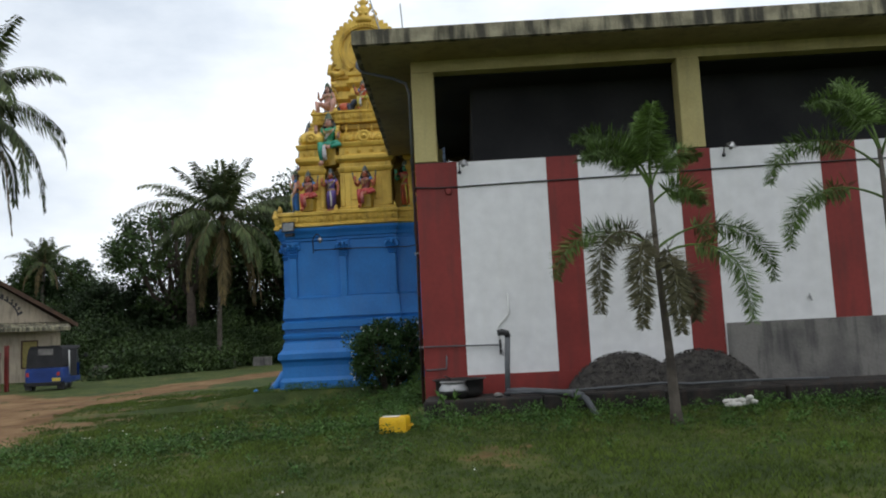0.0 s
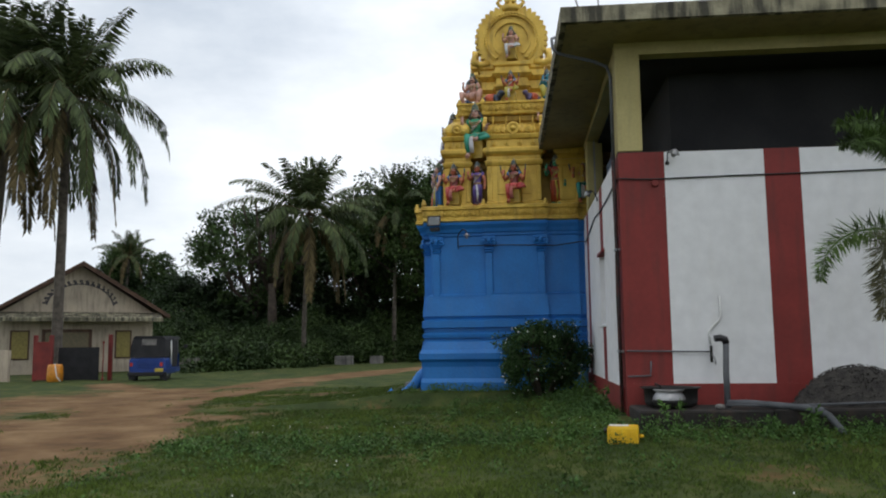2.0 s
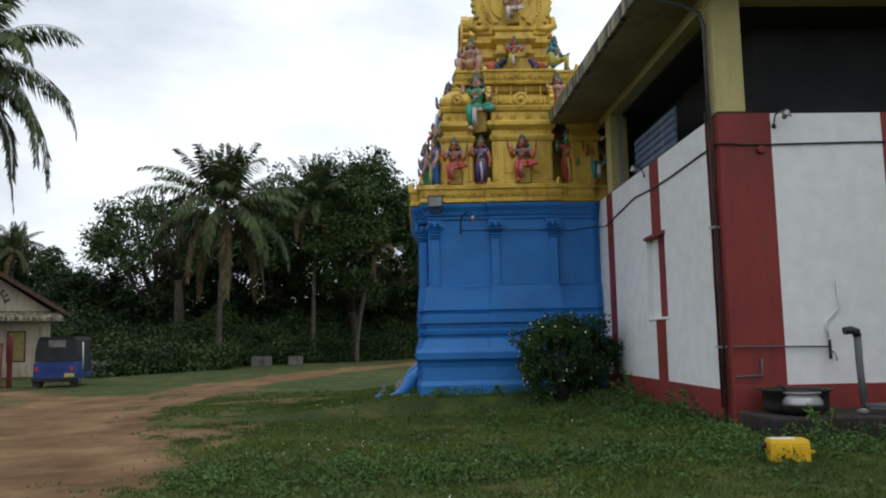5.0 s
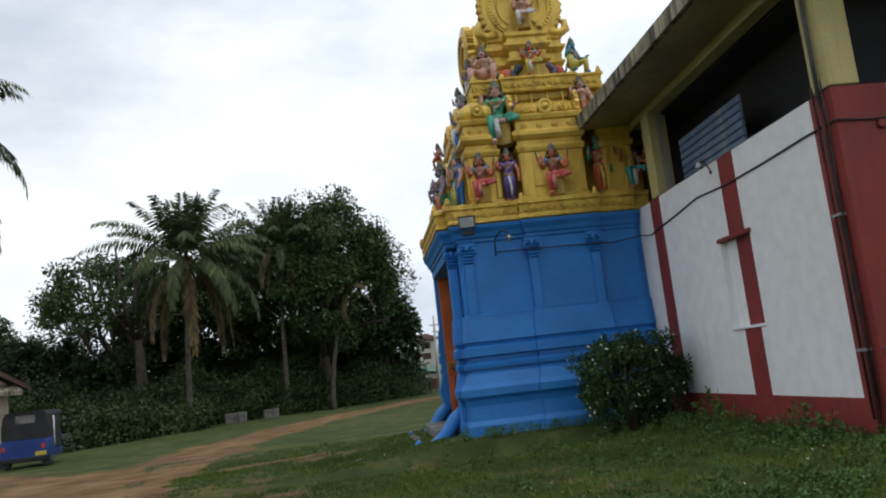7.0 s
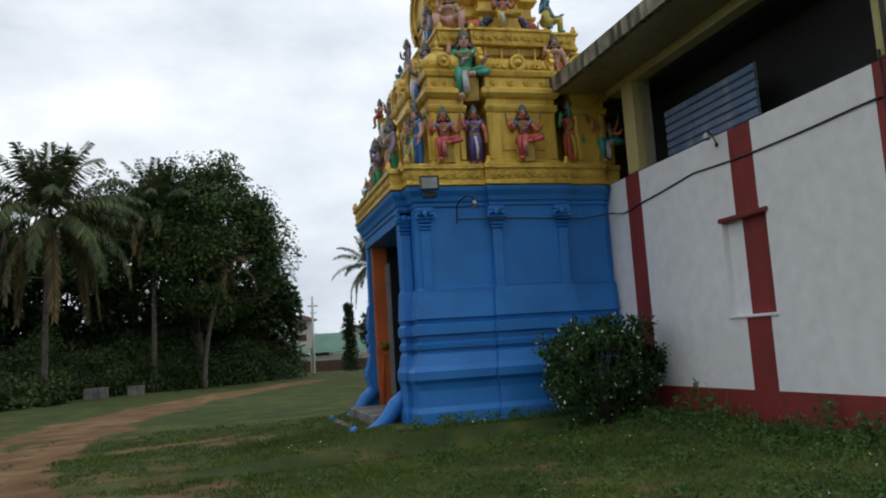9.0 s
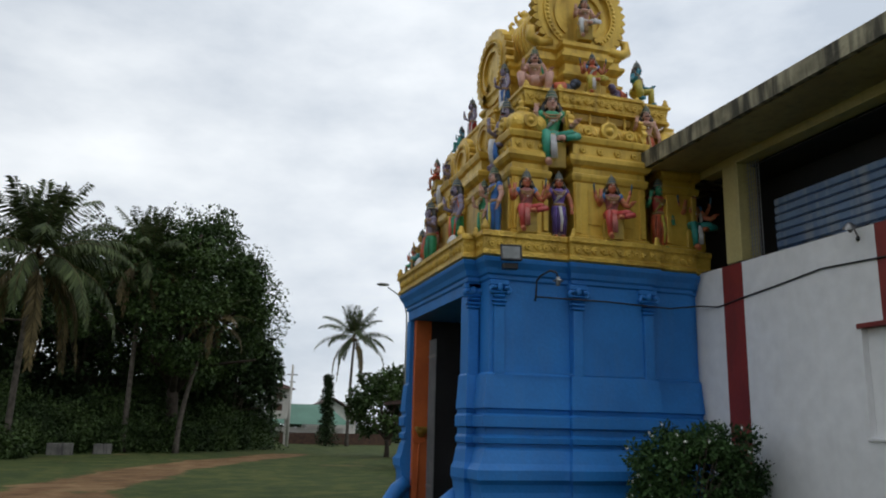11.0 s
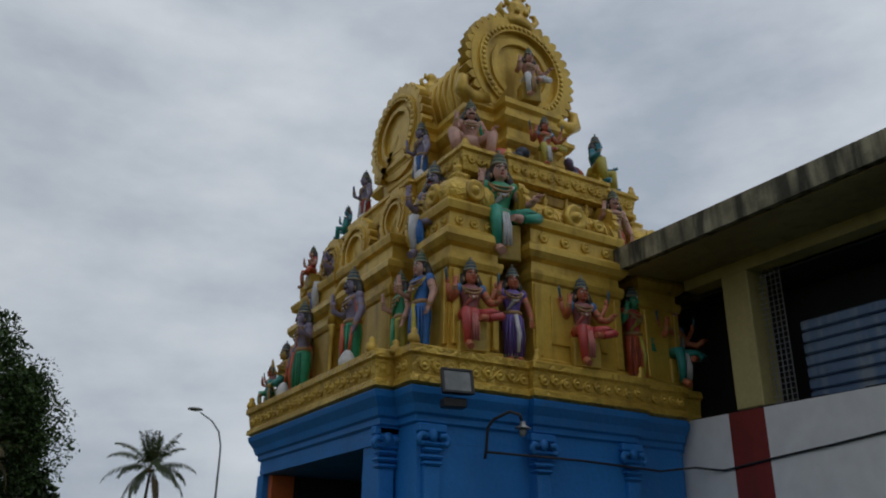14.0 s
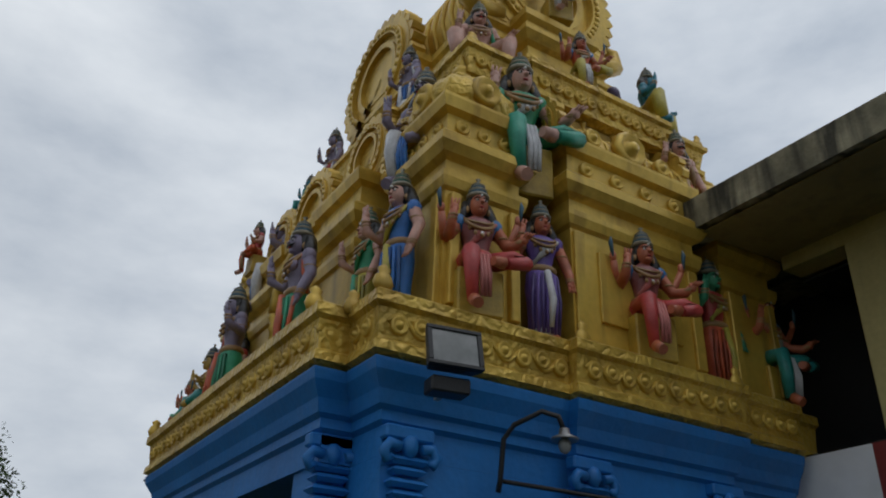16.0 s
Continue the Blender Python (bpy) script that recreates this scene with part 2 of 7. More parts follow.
# ---- mesh building ----
class Shape:
    """Gathers faces with material slots; made into one mesh."""

    def __init__(self):
        self.v, self.f, self.s, self.m, self.slot = [], [], [], [], 0

    def add(self, verts, faces, smooth=False):
        n = len(self.v)
        self.v += [tuple(p) for p in verts]
        for f in faces:
            self.f.append([n + i for i in f])
            self.s.append(smooth)
            self.m.append(self.slot)
        return self

    def box(self, x0, x1, y0, y1, z0, z1, bevel=0.0, m=None):
        if bevel:
            b = bevel
            ring = [(x0 + b, y0), (x1 - b, y0), (x1, y0 + b), (x1, y1 - b), (x1 - b, y1), (x0 + b, y1), (x0, y1 - b), (x0, y0 + b)]
            ins = [(x0 + b, y0 + b), (x1 - b, y0 + b), (x1 - b, y0 + b), (x1 - b, y1 - b), (x1 - b, y1 - b), (x0 + b, y1 - b), (x0 + b, y1 - b), (x0 + b, y0 + b)]
            return self.rings([[(*p, z0) for p in ins], [(*p, z0 + b) for p in ring], [(*p, z1 - b) for p in ring], [(*p, z1) for p in ins]], m=m)
        ring = [(x0, y0), (x1, y0), (x1, y1), (x0, y1)]
        return self.rings([[(*p, z0) for p in ring], [(*p, z1) for p in ring]], m=m)

    def rings(self, rings, smooth=False, caps=True, m=None, closed=True):
        n = len(rings[0])
        verts = [p for r in rings for p in r]
        if m is not None:
            verts = [tuple(m @ Vector(p)) for p in verts]
        faces = []
        for k in range(len(rings) - 1):
            for i in range(n if closed else n - 1):
                j = (i + 1) % n
                faces.append((k * n + i, k * n + j, (k + 1) * n + j, (k + 1) * n + i))
        self.add(verts, faces, smooth)
        if caps:
            k = len(self.v) - len(verts)
            self.f += [[k + i for i in reversed(range(n))], [k + (len(rings) - 1) * n + i for i in range(n)]]
            self.s += [False, False]
            self.m += [self.slot, self.slot]
        return self

    def lathe(self, profile, at=(0, 0, 0), n=14, m=None, sx=1.0, sy=1.0):
        rings = []
        for r, z in profile:
            rings.append([(at[0] + sx * r * math.cos(2 * math.pi * i / n), at[1] + sy * r * math.sin(2 * math.pi * i / n), at[2] + z) for i in range(n)])
        return self.rings(rings, True, True, m)

    def ball(self, at, rx, ry=None, rz=None, n=10, k=6, m=None):
        ry, rz = ry or rx, rz or rx
        prof = [(math.sin(math.pi * i / k), -math.cos(math.pi * i / k)) for i in range(k + 1)]
        prof[0], prof[-1] = (0.02, -1), (0.02, 1)
        rings = [[(at[0] + rx * r * math.cos(2 * math.pi * i / n), at[1] + ry * r * math.sin(2 * math.pi * i / n), at[2] + rz * z) for i in range(n)] for r, z in prof]
        return self.rings(rings, True, True, m)

    def tube(self, pts, radii, n=8, m=None, smooth=True):
        pts = [Vector(p) for p in pts]
        if not hasattr(radii, "__len__"):
            radii = [radii] * len(pts)
        rings = []
        side = None
        for i, p in enumerate(pts):
            d = (pts[min(i + 1, len(pts) - 1)] - pts[max(i - 1, 0)]).normalized()
            if side is None:
                side = d.cross(Vector((0, 0, 1)) if abs(d.z) < 0.9 else Vector((1, 0, 0))).normalized()
            side = (side - d * side.dot(d)).normalized()
            up = d.cross(side)
            rings.append([p + radii[i] * (math.cos(2 * math.pi * a / n) * side + math.sin(2 * math.pi * a / n) * up) for a in range(n)])
        return self.rings(rings, smooth, True, m)

    def loft(self, plan, profile, m=None):
        """A stack of rings: plan(off) gives the outline grown by off; profile: (z, off)."""
        return self.rings([[(x, y, z) for x, y in plan(o)] for z, o in profile], m=m)

    def prism(self, outline, depth, m):
        """An outline in x and z, thickened along y, laid by m."""
        return self.rings([[(x, 0, z) for x, z in outline], [(x, depth, z) for x, z in outline]], m=m)

    def mesh(self, name, mats):
        me = bpy.data.meshes.new(name)
        me.from_pydata(self.v, [], self.f)
        me.polygons.foreach_set("use_smooth", self.s)
        me.polygons.foreach_set("material_index", self.m)
        for mt in mats if isinstance(mats, (list, tuple)) else [mats]:
            me.materials.append(mt)
        me.update()
        bm = bmesh.new()
        bm.from_mesh(me)
        if len(bm.faces) < 40000:
            bmesh.ops.recalc_face_normals(bm, faces=bm.faces)
        bm.to_mesh(me)
        bm.free()
        return me


def thing(name, at=(0, 0, 0), rz=0, label="", category="", group="", kind=""):
    """An Empty at a thing's base."""
    ob = new(name)
    ob.matrix_world = pose(*at, rz=rz)
    ob.empty_display_size = 0.2
    return tagged(ob, label, category, group, kind)


def part(name, shape, mats, parent=None, label="", at=None):
    ob = new(name, shape.mesh(name, mats))
    if at is not None:
        ob.matrix_world = at
    if parent is not None:
        ob.parent = parent
    return tagged(ob, label)


def solo(name, shape, mats, label="", category="", group="", kind="", at=None):
    return tagged(part(name, shape, mats, None, "", at), label, category, group, kind)


def leaves_mesh(name, quads, mats, parent=None):
    """Many small leaf faces from an array of (n, 4, 3) or (n, 3, 3)."""
    q = np.asarray(quads, dtype=np.float32)
    n, k = q.shape[:2]
    me = bpy.data.meshes.new(name)
    me.from_pydata(q.reshape(-1, 3).tolist(), [], np.arange(n * k).reshape(n, k).tolist())
    me.materials.append(mats)
    ob = new(name, me)
    if parent is not None:
        ob.parent = parent
    return ob


# ---- the ground ----
def ground_z(x, y):
    dx = max(0.0, -x if y < 5.2 else (-3.7 - x if y < 9.9 else -x + 0.0), x - 16)
    dy = max(0.0, -y, y - 14)
    d = math.hypot(dx / 2.4, dy / 5.0)
    z = -0.06 - 0.36 * (1 - math.exp(-d))
    return z + 0.035 * noise.noise((x * 0.35, y * 0.35, 0)) + 0.012 * noise.noise((x * 1.3, y * 1.3, 4))


ROAD = [(-8.8, -12), (-8.4, -3), (-8.8, 3), (-9.9, 8), (-10.1, 13), (-9.4, 20), (-7.5, 29), (-4.6, 37), (-1.0, 46)]
PATHWAY = [(-9.0, 8.6), (-6.5, 9.8), (-4.2, 11.4)]
SPUR = [(-16.5, 17.0), (-13.0, 12.8), (-9.8, 10.0)]


def line_gap(p, pts):
    best = 1e9
    for a, b in zip(pts, pts[1:]):
        ax, ay, bx, by = *a, *b
        t = max(0, min(1, ((p[0] - ax) * (bx - ax) + (p[1] - ay) * (by - ay)) / ((bx - ax) ** 2 + (by - ay) ** 2)))
        best = min(best, math.hypot(p[0] - ax - t * (bx - ax), p[1] - ay - t * (by - ay)))
    return best


def dirt_at(x, y):
    n = noise.noise((x * 0.55, y * 0.55, 7)) + 0.5 * noise.noise((x * 1.7, y * 1.7, 2))
    g = line_gap((x, y), ROAD)
    # two wheel tracks with a grassy crown between them
    d = 1 - min(1.0, abs(abs(g) - 0.75) / 0.85)
    d = max(d, 0.75 - g / 2.6)
    d = max(d, 0.85 - line_gap((x, y), SPUR) / 1.6)
    d = max(d, 1.1 - math.hypot(x + 8.7, (y + 0.5) * 0.32) / 3.3)
    d = max(d, 0.45 - math.hypot((x + 5.5) / 1.6, (y - 8.6) / 0.7) * 0.4)
    # bare trodden yard before the house and a path to the gateway
    d = max(d, 0.95 - math.hypot((x + 12.2) / 4.6, (y - 8.5) / 6.5) * 0.8)
    d = max(d, 0.62 - line_gap((x, y), PATHWAY) / 1.1)
    return d + 0.5 * n + 0.22 * noise.noise((x * 3.6, y * 3.6, 12))


def axis(lo, hi, near_lo, near_hi, step):
    """Grid lines, dense between near_lo and near_hi, ever wider beyond."""
    out = list(np.arange(near_lo, near_hi, step))
    s, p = step, near_hi
    while p < hi:
        out.append(p)
        s *= 1.35
        p += s
    out.append(hi)
    s, p = step, near_lo
    while p > lo:
        s *= 1.35
        p -= s
        out.insert(0, max(p, lo))
    return out


gx, gy = axis(-900, 900, -22, 12, 0.25), axis(-900, 900, -14, 42, 0.3)
g_verts = [(x, y, ground_z(x, y)) for y in gy for x in gx]
g_faces = [(j * len(gx) + i, j * len(gx) + i + 1, (j + 1) * len(gx) + i + 1, (j + 1) * len(gx) + i) for j in range(len(gy) - 1) for i in range(len(gx) - 1)]
g_mesh = bpy.data.meshes.new("ground")
g_mesh.from_pydata(g_verts, [], g_faces)
g_mesh.polygons.foreach_set("use_smooth", [True] * len(g_faces))
g_attr = g_mesh.attributes.new("dirt", "FLOAT", "POINT")
g_attr.data.foreach_set("value", [dirt_at(x, y) for x, y, z in g_verts])


def ground_material():
    m = bpy.data.materials.new("grass_and_red_earth")
    m.use_nodes = True
    t = m.node_tree
    b = t.nodes["Principled BSDF"]
    b.inputs["Roughness"].default_value = 0.95
    b.inputs["Specular IOR Level"].default_value = 0.15
    geo = t.nodes.new("ShaderNodeNewGeometry")

    def noisy(scale, detail=6, rough=0.6):
        n = t.nodes.new("ShaderNodeTexNoise")
        n.inputs["Scale"].default_value, n.inputs["Detail"].default_value, n.inputs["Roughness"].default_value = scale, detail, rough
        t.links.new(geo.outputs["Position"], n.inputs["Vector"])
        return n.outputs["Fac"]

    def ramp(fac, stops):
        r = t.nodes.new("ShaderNodeValToRGB")
        while len(r.color_ramp.elements) < len(stops):
            r.color_ramp.elements.new(0.5)
        for e, (p, c) in zip(r.color_ramp.elements, stops):
            e.position, e.color = p, (*c, 1)
        t.links.new(fac, r.inputs["Fac"])
        return r.outputs["Color"]

    grass = ramp(noisy(1.1, 8, 0.7), [(0.3, (0.026, 0.040, 0.013)), (0.48, (0.046, 0.066, 0.019)), (0.60, (0.082, 0.094, 0.026)), (0.70, (0.125, 0.098, 0.040))])
    earth = ramp(noisy(0.9, 8, 0.65), [(0.3, (0.085, 0.046, 0.021)), (0.5, (0.170, 0.098, 0.046)), (0.7, (0.270, 0.172, 0.088))])
    at = t.nodes.new("ShaderNodeAttribute")
    at.attribute_name = "dirt"
    add = t.nodes.new("ShaderNodeMath")
    add.operation = "MULTIPLY_ADD"
    t.links.new(noisy(4.2, 8, 0.75), add.inputs[0])
    add.inputs[1].default_value = 1.15
    t.links.new(at.outputs["Fac"], add.inputs[2])
    edge = t.nodes.new("ShaderNodeMapRange")
    edge.inputs["From Min"].default_value, edge.inputs["From Max"].default_value = 0.84, 1.10
    t.links.new(add.outputs["Value"], edge.inputs["Value"])
    mix = t.nodes.new("ShaderNodeMixRGB")
    t.links.new(edge.outputs["Result"], mix.inputs["Fac"])
    t.links.new(grass, mix.inputs["Color1"])
    t.links.new(earth, mix.inputs["Color2"])
    t.links.new(mix.outputs["Color"], b.inputs["Base Color"])
    bp = t.nodes.new("ShaderNodeBump")
    bp.inputs["Strength"].default_value, bp.inputs["Distance"].default_value = 0.6, 0.05
    t.links.new(noisy(14, 5, 0.7), bp.inputs["Height"])
    t.links.new(bp.outputs["Normal"], b.inputs["Normal"])
    return m


g_mesh.materials.append(ground_material())
ground = tagged(new("ground", g_mesh), "uneven grass field with a worn red earth track", "ground", kind="structure")


# ---- the hall: striped walls, columns and a flat concrete roof ----
WALL_TOP, BEAM_Z, SLAB_Z, ROOF_Z = 3.52, 4.93, 5.12, 5.33
HALL_X, HALL_Y = 15.0, 13.0
T = 0.2

# front wall in painted bands, each flush with the next
FRONT = [(0.0, 0.62, RED), (0.62, 1.95, WHITE), (1.95, 2.42, RED), (2.42, 3.90, WHITE), (3.90, 4.38, RED), (4.38, 5.98, WHITE), (5.98, 6.5, RED),
         (6.5, 8.1, WHITE), (8.1, 8.6, RED), (8.6, 10.2, WHITE), (10.2, 10.7, RED), (10.7, 12.4, WHITE), (12.4, 12.9, RED), (12.9, HALL_X, WHITE)]
hall_front = thing("wall_south", label="hall wall painted in broad red and white stripes", category="wall", kind="structure")
for x0, x1, mt in FRONT:
    top = WALL_TOP - (0.004 if mt is WHITE else 0)
    s = Shape().box(x0, x1, 0.0 if mt is RED else 0.002, T, 0.36, top)
    part("stripe", s, mt, hall_front)
s = Shape().box(0.0, HALL_X, -0.012, T, -0.3, 0.36)
part("skirting", s, RED, hall_front, "dull red painted skirting, sooty towards the ground")
s = Shape()
for x0, x1, mt in FRONT:
    n = max(3, int((x1 - x0) / 0.16))
    for i in range(n):
        a, b2 = x0 + (x1 - x0) * i / n, x0 + (x1 - x0) * (i + 1) / n
        s.box(a, b2 - 0.004, 0.012, T - 0.01, WALL_TOP - 0.005, WALL_TOP + random.uniform(0.004, 0.022))
part("coping", s, SOOT, hall_front, "rough blackened wall top")

# side wall with a blind window recess
hall_side = thing("wall_west", label="hall side wall with red stripes and a blind window recess", category="wall", kind="structure")
SIDE = [(T, 0.42, RED), (0.42, 2.34, WHITE), (2.34, 2.79, RED), (2.79, 5.05, WHITE), (5.05, 5.48, RED), (5.48, 6.30, WHITE)]
NY0, NY1, NZ0, NZ1 = 2.22, 3.10, 1.20, 2.40
for y0, y1, mt in SIDE:
    d = 0.0 if mt is RED else 0.002
    if y0 < NY1 and y1 > NY0:
        a, b2 = max(y0, NY0), min(y1, NY1)
        s = Shape().box(d, T, y0, y1, 0.30, NZ0).box(d, T, y0, y1, NZ1, WALL_TOP)
        if y0 < a:
            s.box(d, T, y0, a, NZ0, NZ1)
        if b2 < y1:
            s.box(d, T, b2, y1, NZ0, NZ1)
        part("stripe", s, mt, hall_side)
        part("recess_panel", Shape().box(0.085 + d, T - 0.01, a, b2, NZ0, NZ1), mt, hall_side)
    else:
        part("stripe", Shape().box(d, T, y0, y1, 0.30, WALL_TOP), mt, hall_side)
part("lintel", Shape().box(-0.035, 0.08, NY0 - 0.04, NY1 + 0.04, NZ1 - 0.01, NZ1 + 0.045, 0.008), RED, hall_side, "thin projecting drip course")
part("sill", Shape().box(-0.03, 0.08, NY0 - 0.02, NY1 + 0.02, NZ0 - 0.03, NZ0 + 0.008, 0.008), WHITE, hall_side)
part("skirting", Shape().box(-0.014, T, T, 6.30, -0.3, 0.30), RED, hall_side)
s = Shape()
for i in range(32):
    s.box(0.012, T - 0.012, 0.2 + i * 0.19, 0.385 + i * 0.19, WALL_TOP - 0.005, WALL_TOP + random.uniform(0.004, 0.02))
part("coping", s, SOOT, hall_side, "rough blackened wall top")

solo("wall_east", Shape().box(HALL_X, HALL_X + T, 0, HALL_Y, -0.3, SLAB_Z), CREAM, "plain hall wall closing the far end", "wall", kind="structure")
solo("wall_north", Shape().box(0, HALL_X, HALL_Y, HALL_Y + T, -0.3, SLAB_Z), CREAM, "plain hall wall at the back", "wall", kind="structure")
solo("wall_west_rear", Shape().box(0, T, 9.75, HALL_Y, -0.3, SLAB_Z), CREAM, "plain hall side wall beyond the tower", "wall", kind="structure")
solo("floor", Shape().box(T, HALL_X, T, HALL_Y, -0.3, 0.32), SOOT, "dark cement floor of the hall", "floor", kind="structure")
# Screen wall and ceiling added close in; their near-black replaces the hall's shade.
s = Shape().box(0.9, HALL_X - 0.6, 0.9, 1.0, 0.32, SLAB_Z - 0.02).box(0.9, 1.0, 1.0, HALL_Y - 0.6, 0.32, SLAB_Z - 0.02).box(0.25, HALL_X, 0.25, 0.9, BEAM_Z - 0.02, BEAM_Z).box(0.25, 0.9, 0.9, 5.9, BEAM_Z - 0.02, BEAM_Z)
solo("dark_inner_screen", s, DARKROOM, "near-black inner screen added behind the openings for the unlit hall", "wall", kind="structure")

# roof slab with a wide overhang, edge beams under it
slab = Shape()
slab.rings([[(-0.78, -0.80, SLAB_Z), (HALL_X + 0.8, -0.80, SLAB_Z), (HALL_X + 0.8, HALL_Y + 0.8, SLAB_Z), (0.5, HALL_Y + 0.8, SLAB_Z), (0.5, 7.3, SLAB_Z), (-0.72, 7.3, SLAB_Z - 0.06), (-0.72, 6.02, SLAB_Z - 0.06), (-0.92, 6.02, SLAB_Z - 0.09)],
            [(-0.78, -0.80, ROOF_Z), (HALL_X + 0.8, -0.80, ROOF_Z), (HALL_X + 0.8, HALL_Y + 0.8, ROOF_Z), (0.5, HALL_Y + 0.8, ROOF_Z), (0.5, 7.3, ROOF_Z), (-0.72, 7.3, ROOF_Z - 0.03), (-0.72, 6.02, ROOF_Z - 0.03), (-0.92, 6.02, ROOF_Z - 0.05)]])
solo("roof_slab", slab, SLAB, "flat concrete roof slab, mould-streaked along its edge", "roof", kind="structure")
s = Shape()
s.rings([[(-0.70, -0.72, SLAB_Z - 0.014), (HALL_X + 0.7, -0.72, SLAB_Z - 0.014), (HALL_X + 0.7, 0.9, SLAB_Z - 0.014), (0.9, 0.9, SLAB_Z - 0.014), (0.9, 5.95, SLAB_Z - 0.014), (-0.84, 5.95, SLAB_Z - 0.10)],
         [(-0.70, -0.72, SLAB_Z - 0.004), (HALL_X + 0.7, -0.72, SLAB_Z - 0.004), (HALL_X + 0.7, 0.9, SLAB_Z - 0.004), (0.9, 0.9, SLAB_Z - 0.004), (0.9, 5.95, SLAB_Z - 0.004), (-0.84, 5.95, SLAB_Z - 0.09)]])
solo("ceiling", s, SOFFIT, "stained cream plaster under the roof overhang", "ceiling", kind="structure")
solo("edge_beam", Shape().box(0.0, HALL_X, 0.02, 0.24, BEAM_Z, SLAB_Z - 0.014), CREAM, "cream painted concrete edge beam", "beam", kind="structure")
solo("edge_beam", Shape().box(0.02, 0.24, 0.24, 5.9, BEAM_Z + 0.02, SLAB_Z - 0.014), CREAM, "cream painted concrete edge beam", "beam", kind="structure")
COLS = [(0.0, 0.34, 0.0, 0.34), (4.00, 4.34, 0.01, 0.33), (8.1, 8.44, 0.01, 0.33), (12.4, 12.74, 0.01, 0.33), (0.01, 0.33, 5.05, 5.38)]
for x0, x1, y0, y1 in COLS:
    solo("column", Shape().box(x0, x1, y0, y1, WALL_TOP + 0.02, BEAM_Z + (0.02 if y0 > 1 else 0), 0.012), CREAM, "square cream painted concrete column on the striped wall", "column", "columns of the hall")

# cement patch on the front wall and the sooty plinth along it
solo("cement_patch", Shape().box(4.40, 9.5, -0.035, -0.014, 0.02, 0.93, 0.004), CEMENT, "bare grey cement panel on the striped wall", "panel", kind="structure")
s = Shape()
for i in range(9):
    x = 0.02 + i * 1.6
    z = 0.09 + random.uniform(-0.012, 0.012)
    s.box(x, x + 1.594, -0.98 + random.uniform(-0.04, 0.03), -0.014, -0.4, z, 0.02)
solo("plinth", s, SOOT, "soot-blackened low concrete plinth along the wall", "plinth", kind="structure")


# ---- the temple tower ----
CX, CY = -1.63, 7.90
tower = thing("temple_tower", (CX, CY, -0.1), label="blue and gold painted temple gateway tower with tiers of statues", category="tower")


def tpart(name, shape, mt, label="", parent=None):
    ob = part(name, shape, mt, None, label)
    ob.parent = parent or tower
    ob.matrix_parent_inverse = (parent or tower).matrix_world.inverted()
    return ob


bpy.context.view_layer.update()

BASE_PROFILE = [(-0.35, 0.20), (0.02, 0.20), (0.10, 0.16), (0.34, 0.15), (0.44, 0.17), (0.50, 0.23), (0.62, 0.23), (0.70, 0.16), (0.86, 0.10), (0.90, 0.06),
                (0.94, 0.06), (0.95, 0.11), (1.02, 0.12), (1.06, 0.06), (1.14, 0.06), (1.16, 0.13), (1.30, 0.13), (1.33, 0.06), (1.38, 0.07), (1.40, 0.11), (1.84, 0.05), (1.87, 0.0),
                (2.95, 0.0)]
TOP_PROFILE = [(2.951, 0.0), (3.10, 0.0), (3.12, 0.03), (3.17, 0.03), (3.19, 0.06), (3.26, 0.08), (3.34, 0.13), (3.385, 0.14), (3.40, 0.14)]
LEDGE_PROFILE = [(3.404, 0.10), (3.43, 0.16), (3.48, 0.155), (3.50, 0.13), (3.66, 0.15), (3.68, 0.18), (3.74, 0.18), (3.76, 0.15)]


def near_block(o):
    y0, x0 = 5.92 - o, -3.46 - o
    return [(x0, y0), (-2.28 - o * 0.6, y0), (-2.28 - o * 0.6, y0 - 0.07), (-1.02 + o * 0.6, y0 - 0.07), (-1.02 + o * 0.6, y0), (-0.30, y0), (-0.30, y0 + 0.10), (0.02, y0 + 0.10), (0.02, 6.60),
            (-3.62 - o * 0.5, 6.60), (-3.62 - o * 0.5, 6.30 - o), (x0, 6.30 - o)]


def far_block(o):
    return [(-3.62 - o * 0.5, 9.22), (0.02, 9.22), (0.02, 9.62 + o), (-3.46 - o, 9.62 + o), (-3.46 - o, 9.42 + o), (-3.62 - o * 0.5, 9.42 + o)]


def full_plan(o):
    y0, x0 = 5.92 - o, -3.46 - o
    return [(x0, y0), (-2.28 - o * 0.6, y0), (-2.28 - o * 0.6, y0 - 0.07), (-1.02 + o * 0.6, y0 - 0.07), (-1.02 + o * 0.6, y0), (-0.30, y0), (-0.30, y0 + 0.10), (0.02, y0 + 0.10),
            (0.02, 9.62 + o), (x0, 9.62 + o), (x0, 9.30 + o), (-3.64 - o, 9.30 + o), (-3.64 - o, 6.24 - o), (x0, 6.24 - o)]


tpart("gate_pier", Shape().loft(near_block, BASE_PROFILE), BLUE, "blue painted pier with moulded plinth courses")
tpart("gate_pier", Shape().loft(far_block, BASE_PROFILE), BLUE)
tpart("lintel", Shape().loft(full_plan, TOP_PROFILE), BLUE, "blue moulded lintel band")
ledge = tpart("ledge", Shape().loft(full_plan, LEDGE_PROFILE), GOLD_CARVED, "gold ledge with scroll reliefs")
tpart("passage_wall", Shape().box(-3.55, -3.275, 9.10, 9.215, -0.3, 2.945), ORANGE, "orange painted reveal of the gateway")
# Added linings and back wall carry the passage's darkness in their near-black colour.
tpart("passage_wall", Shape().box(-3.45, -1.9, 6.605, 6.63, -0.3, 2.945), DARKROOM)
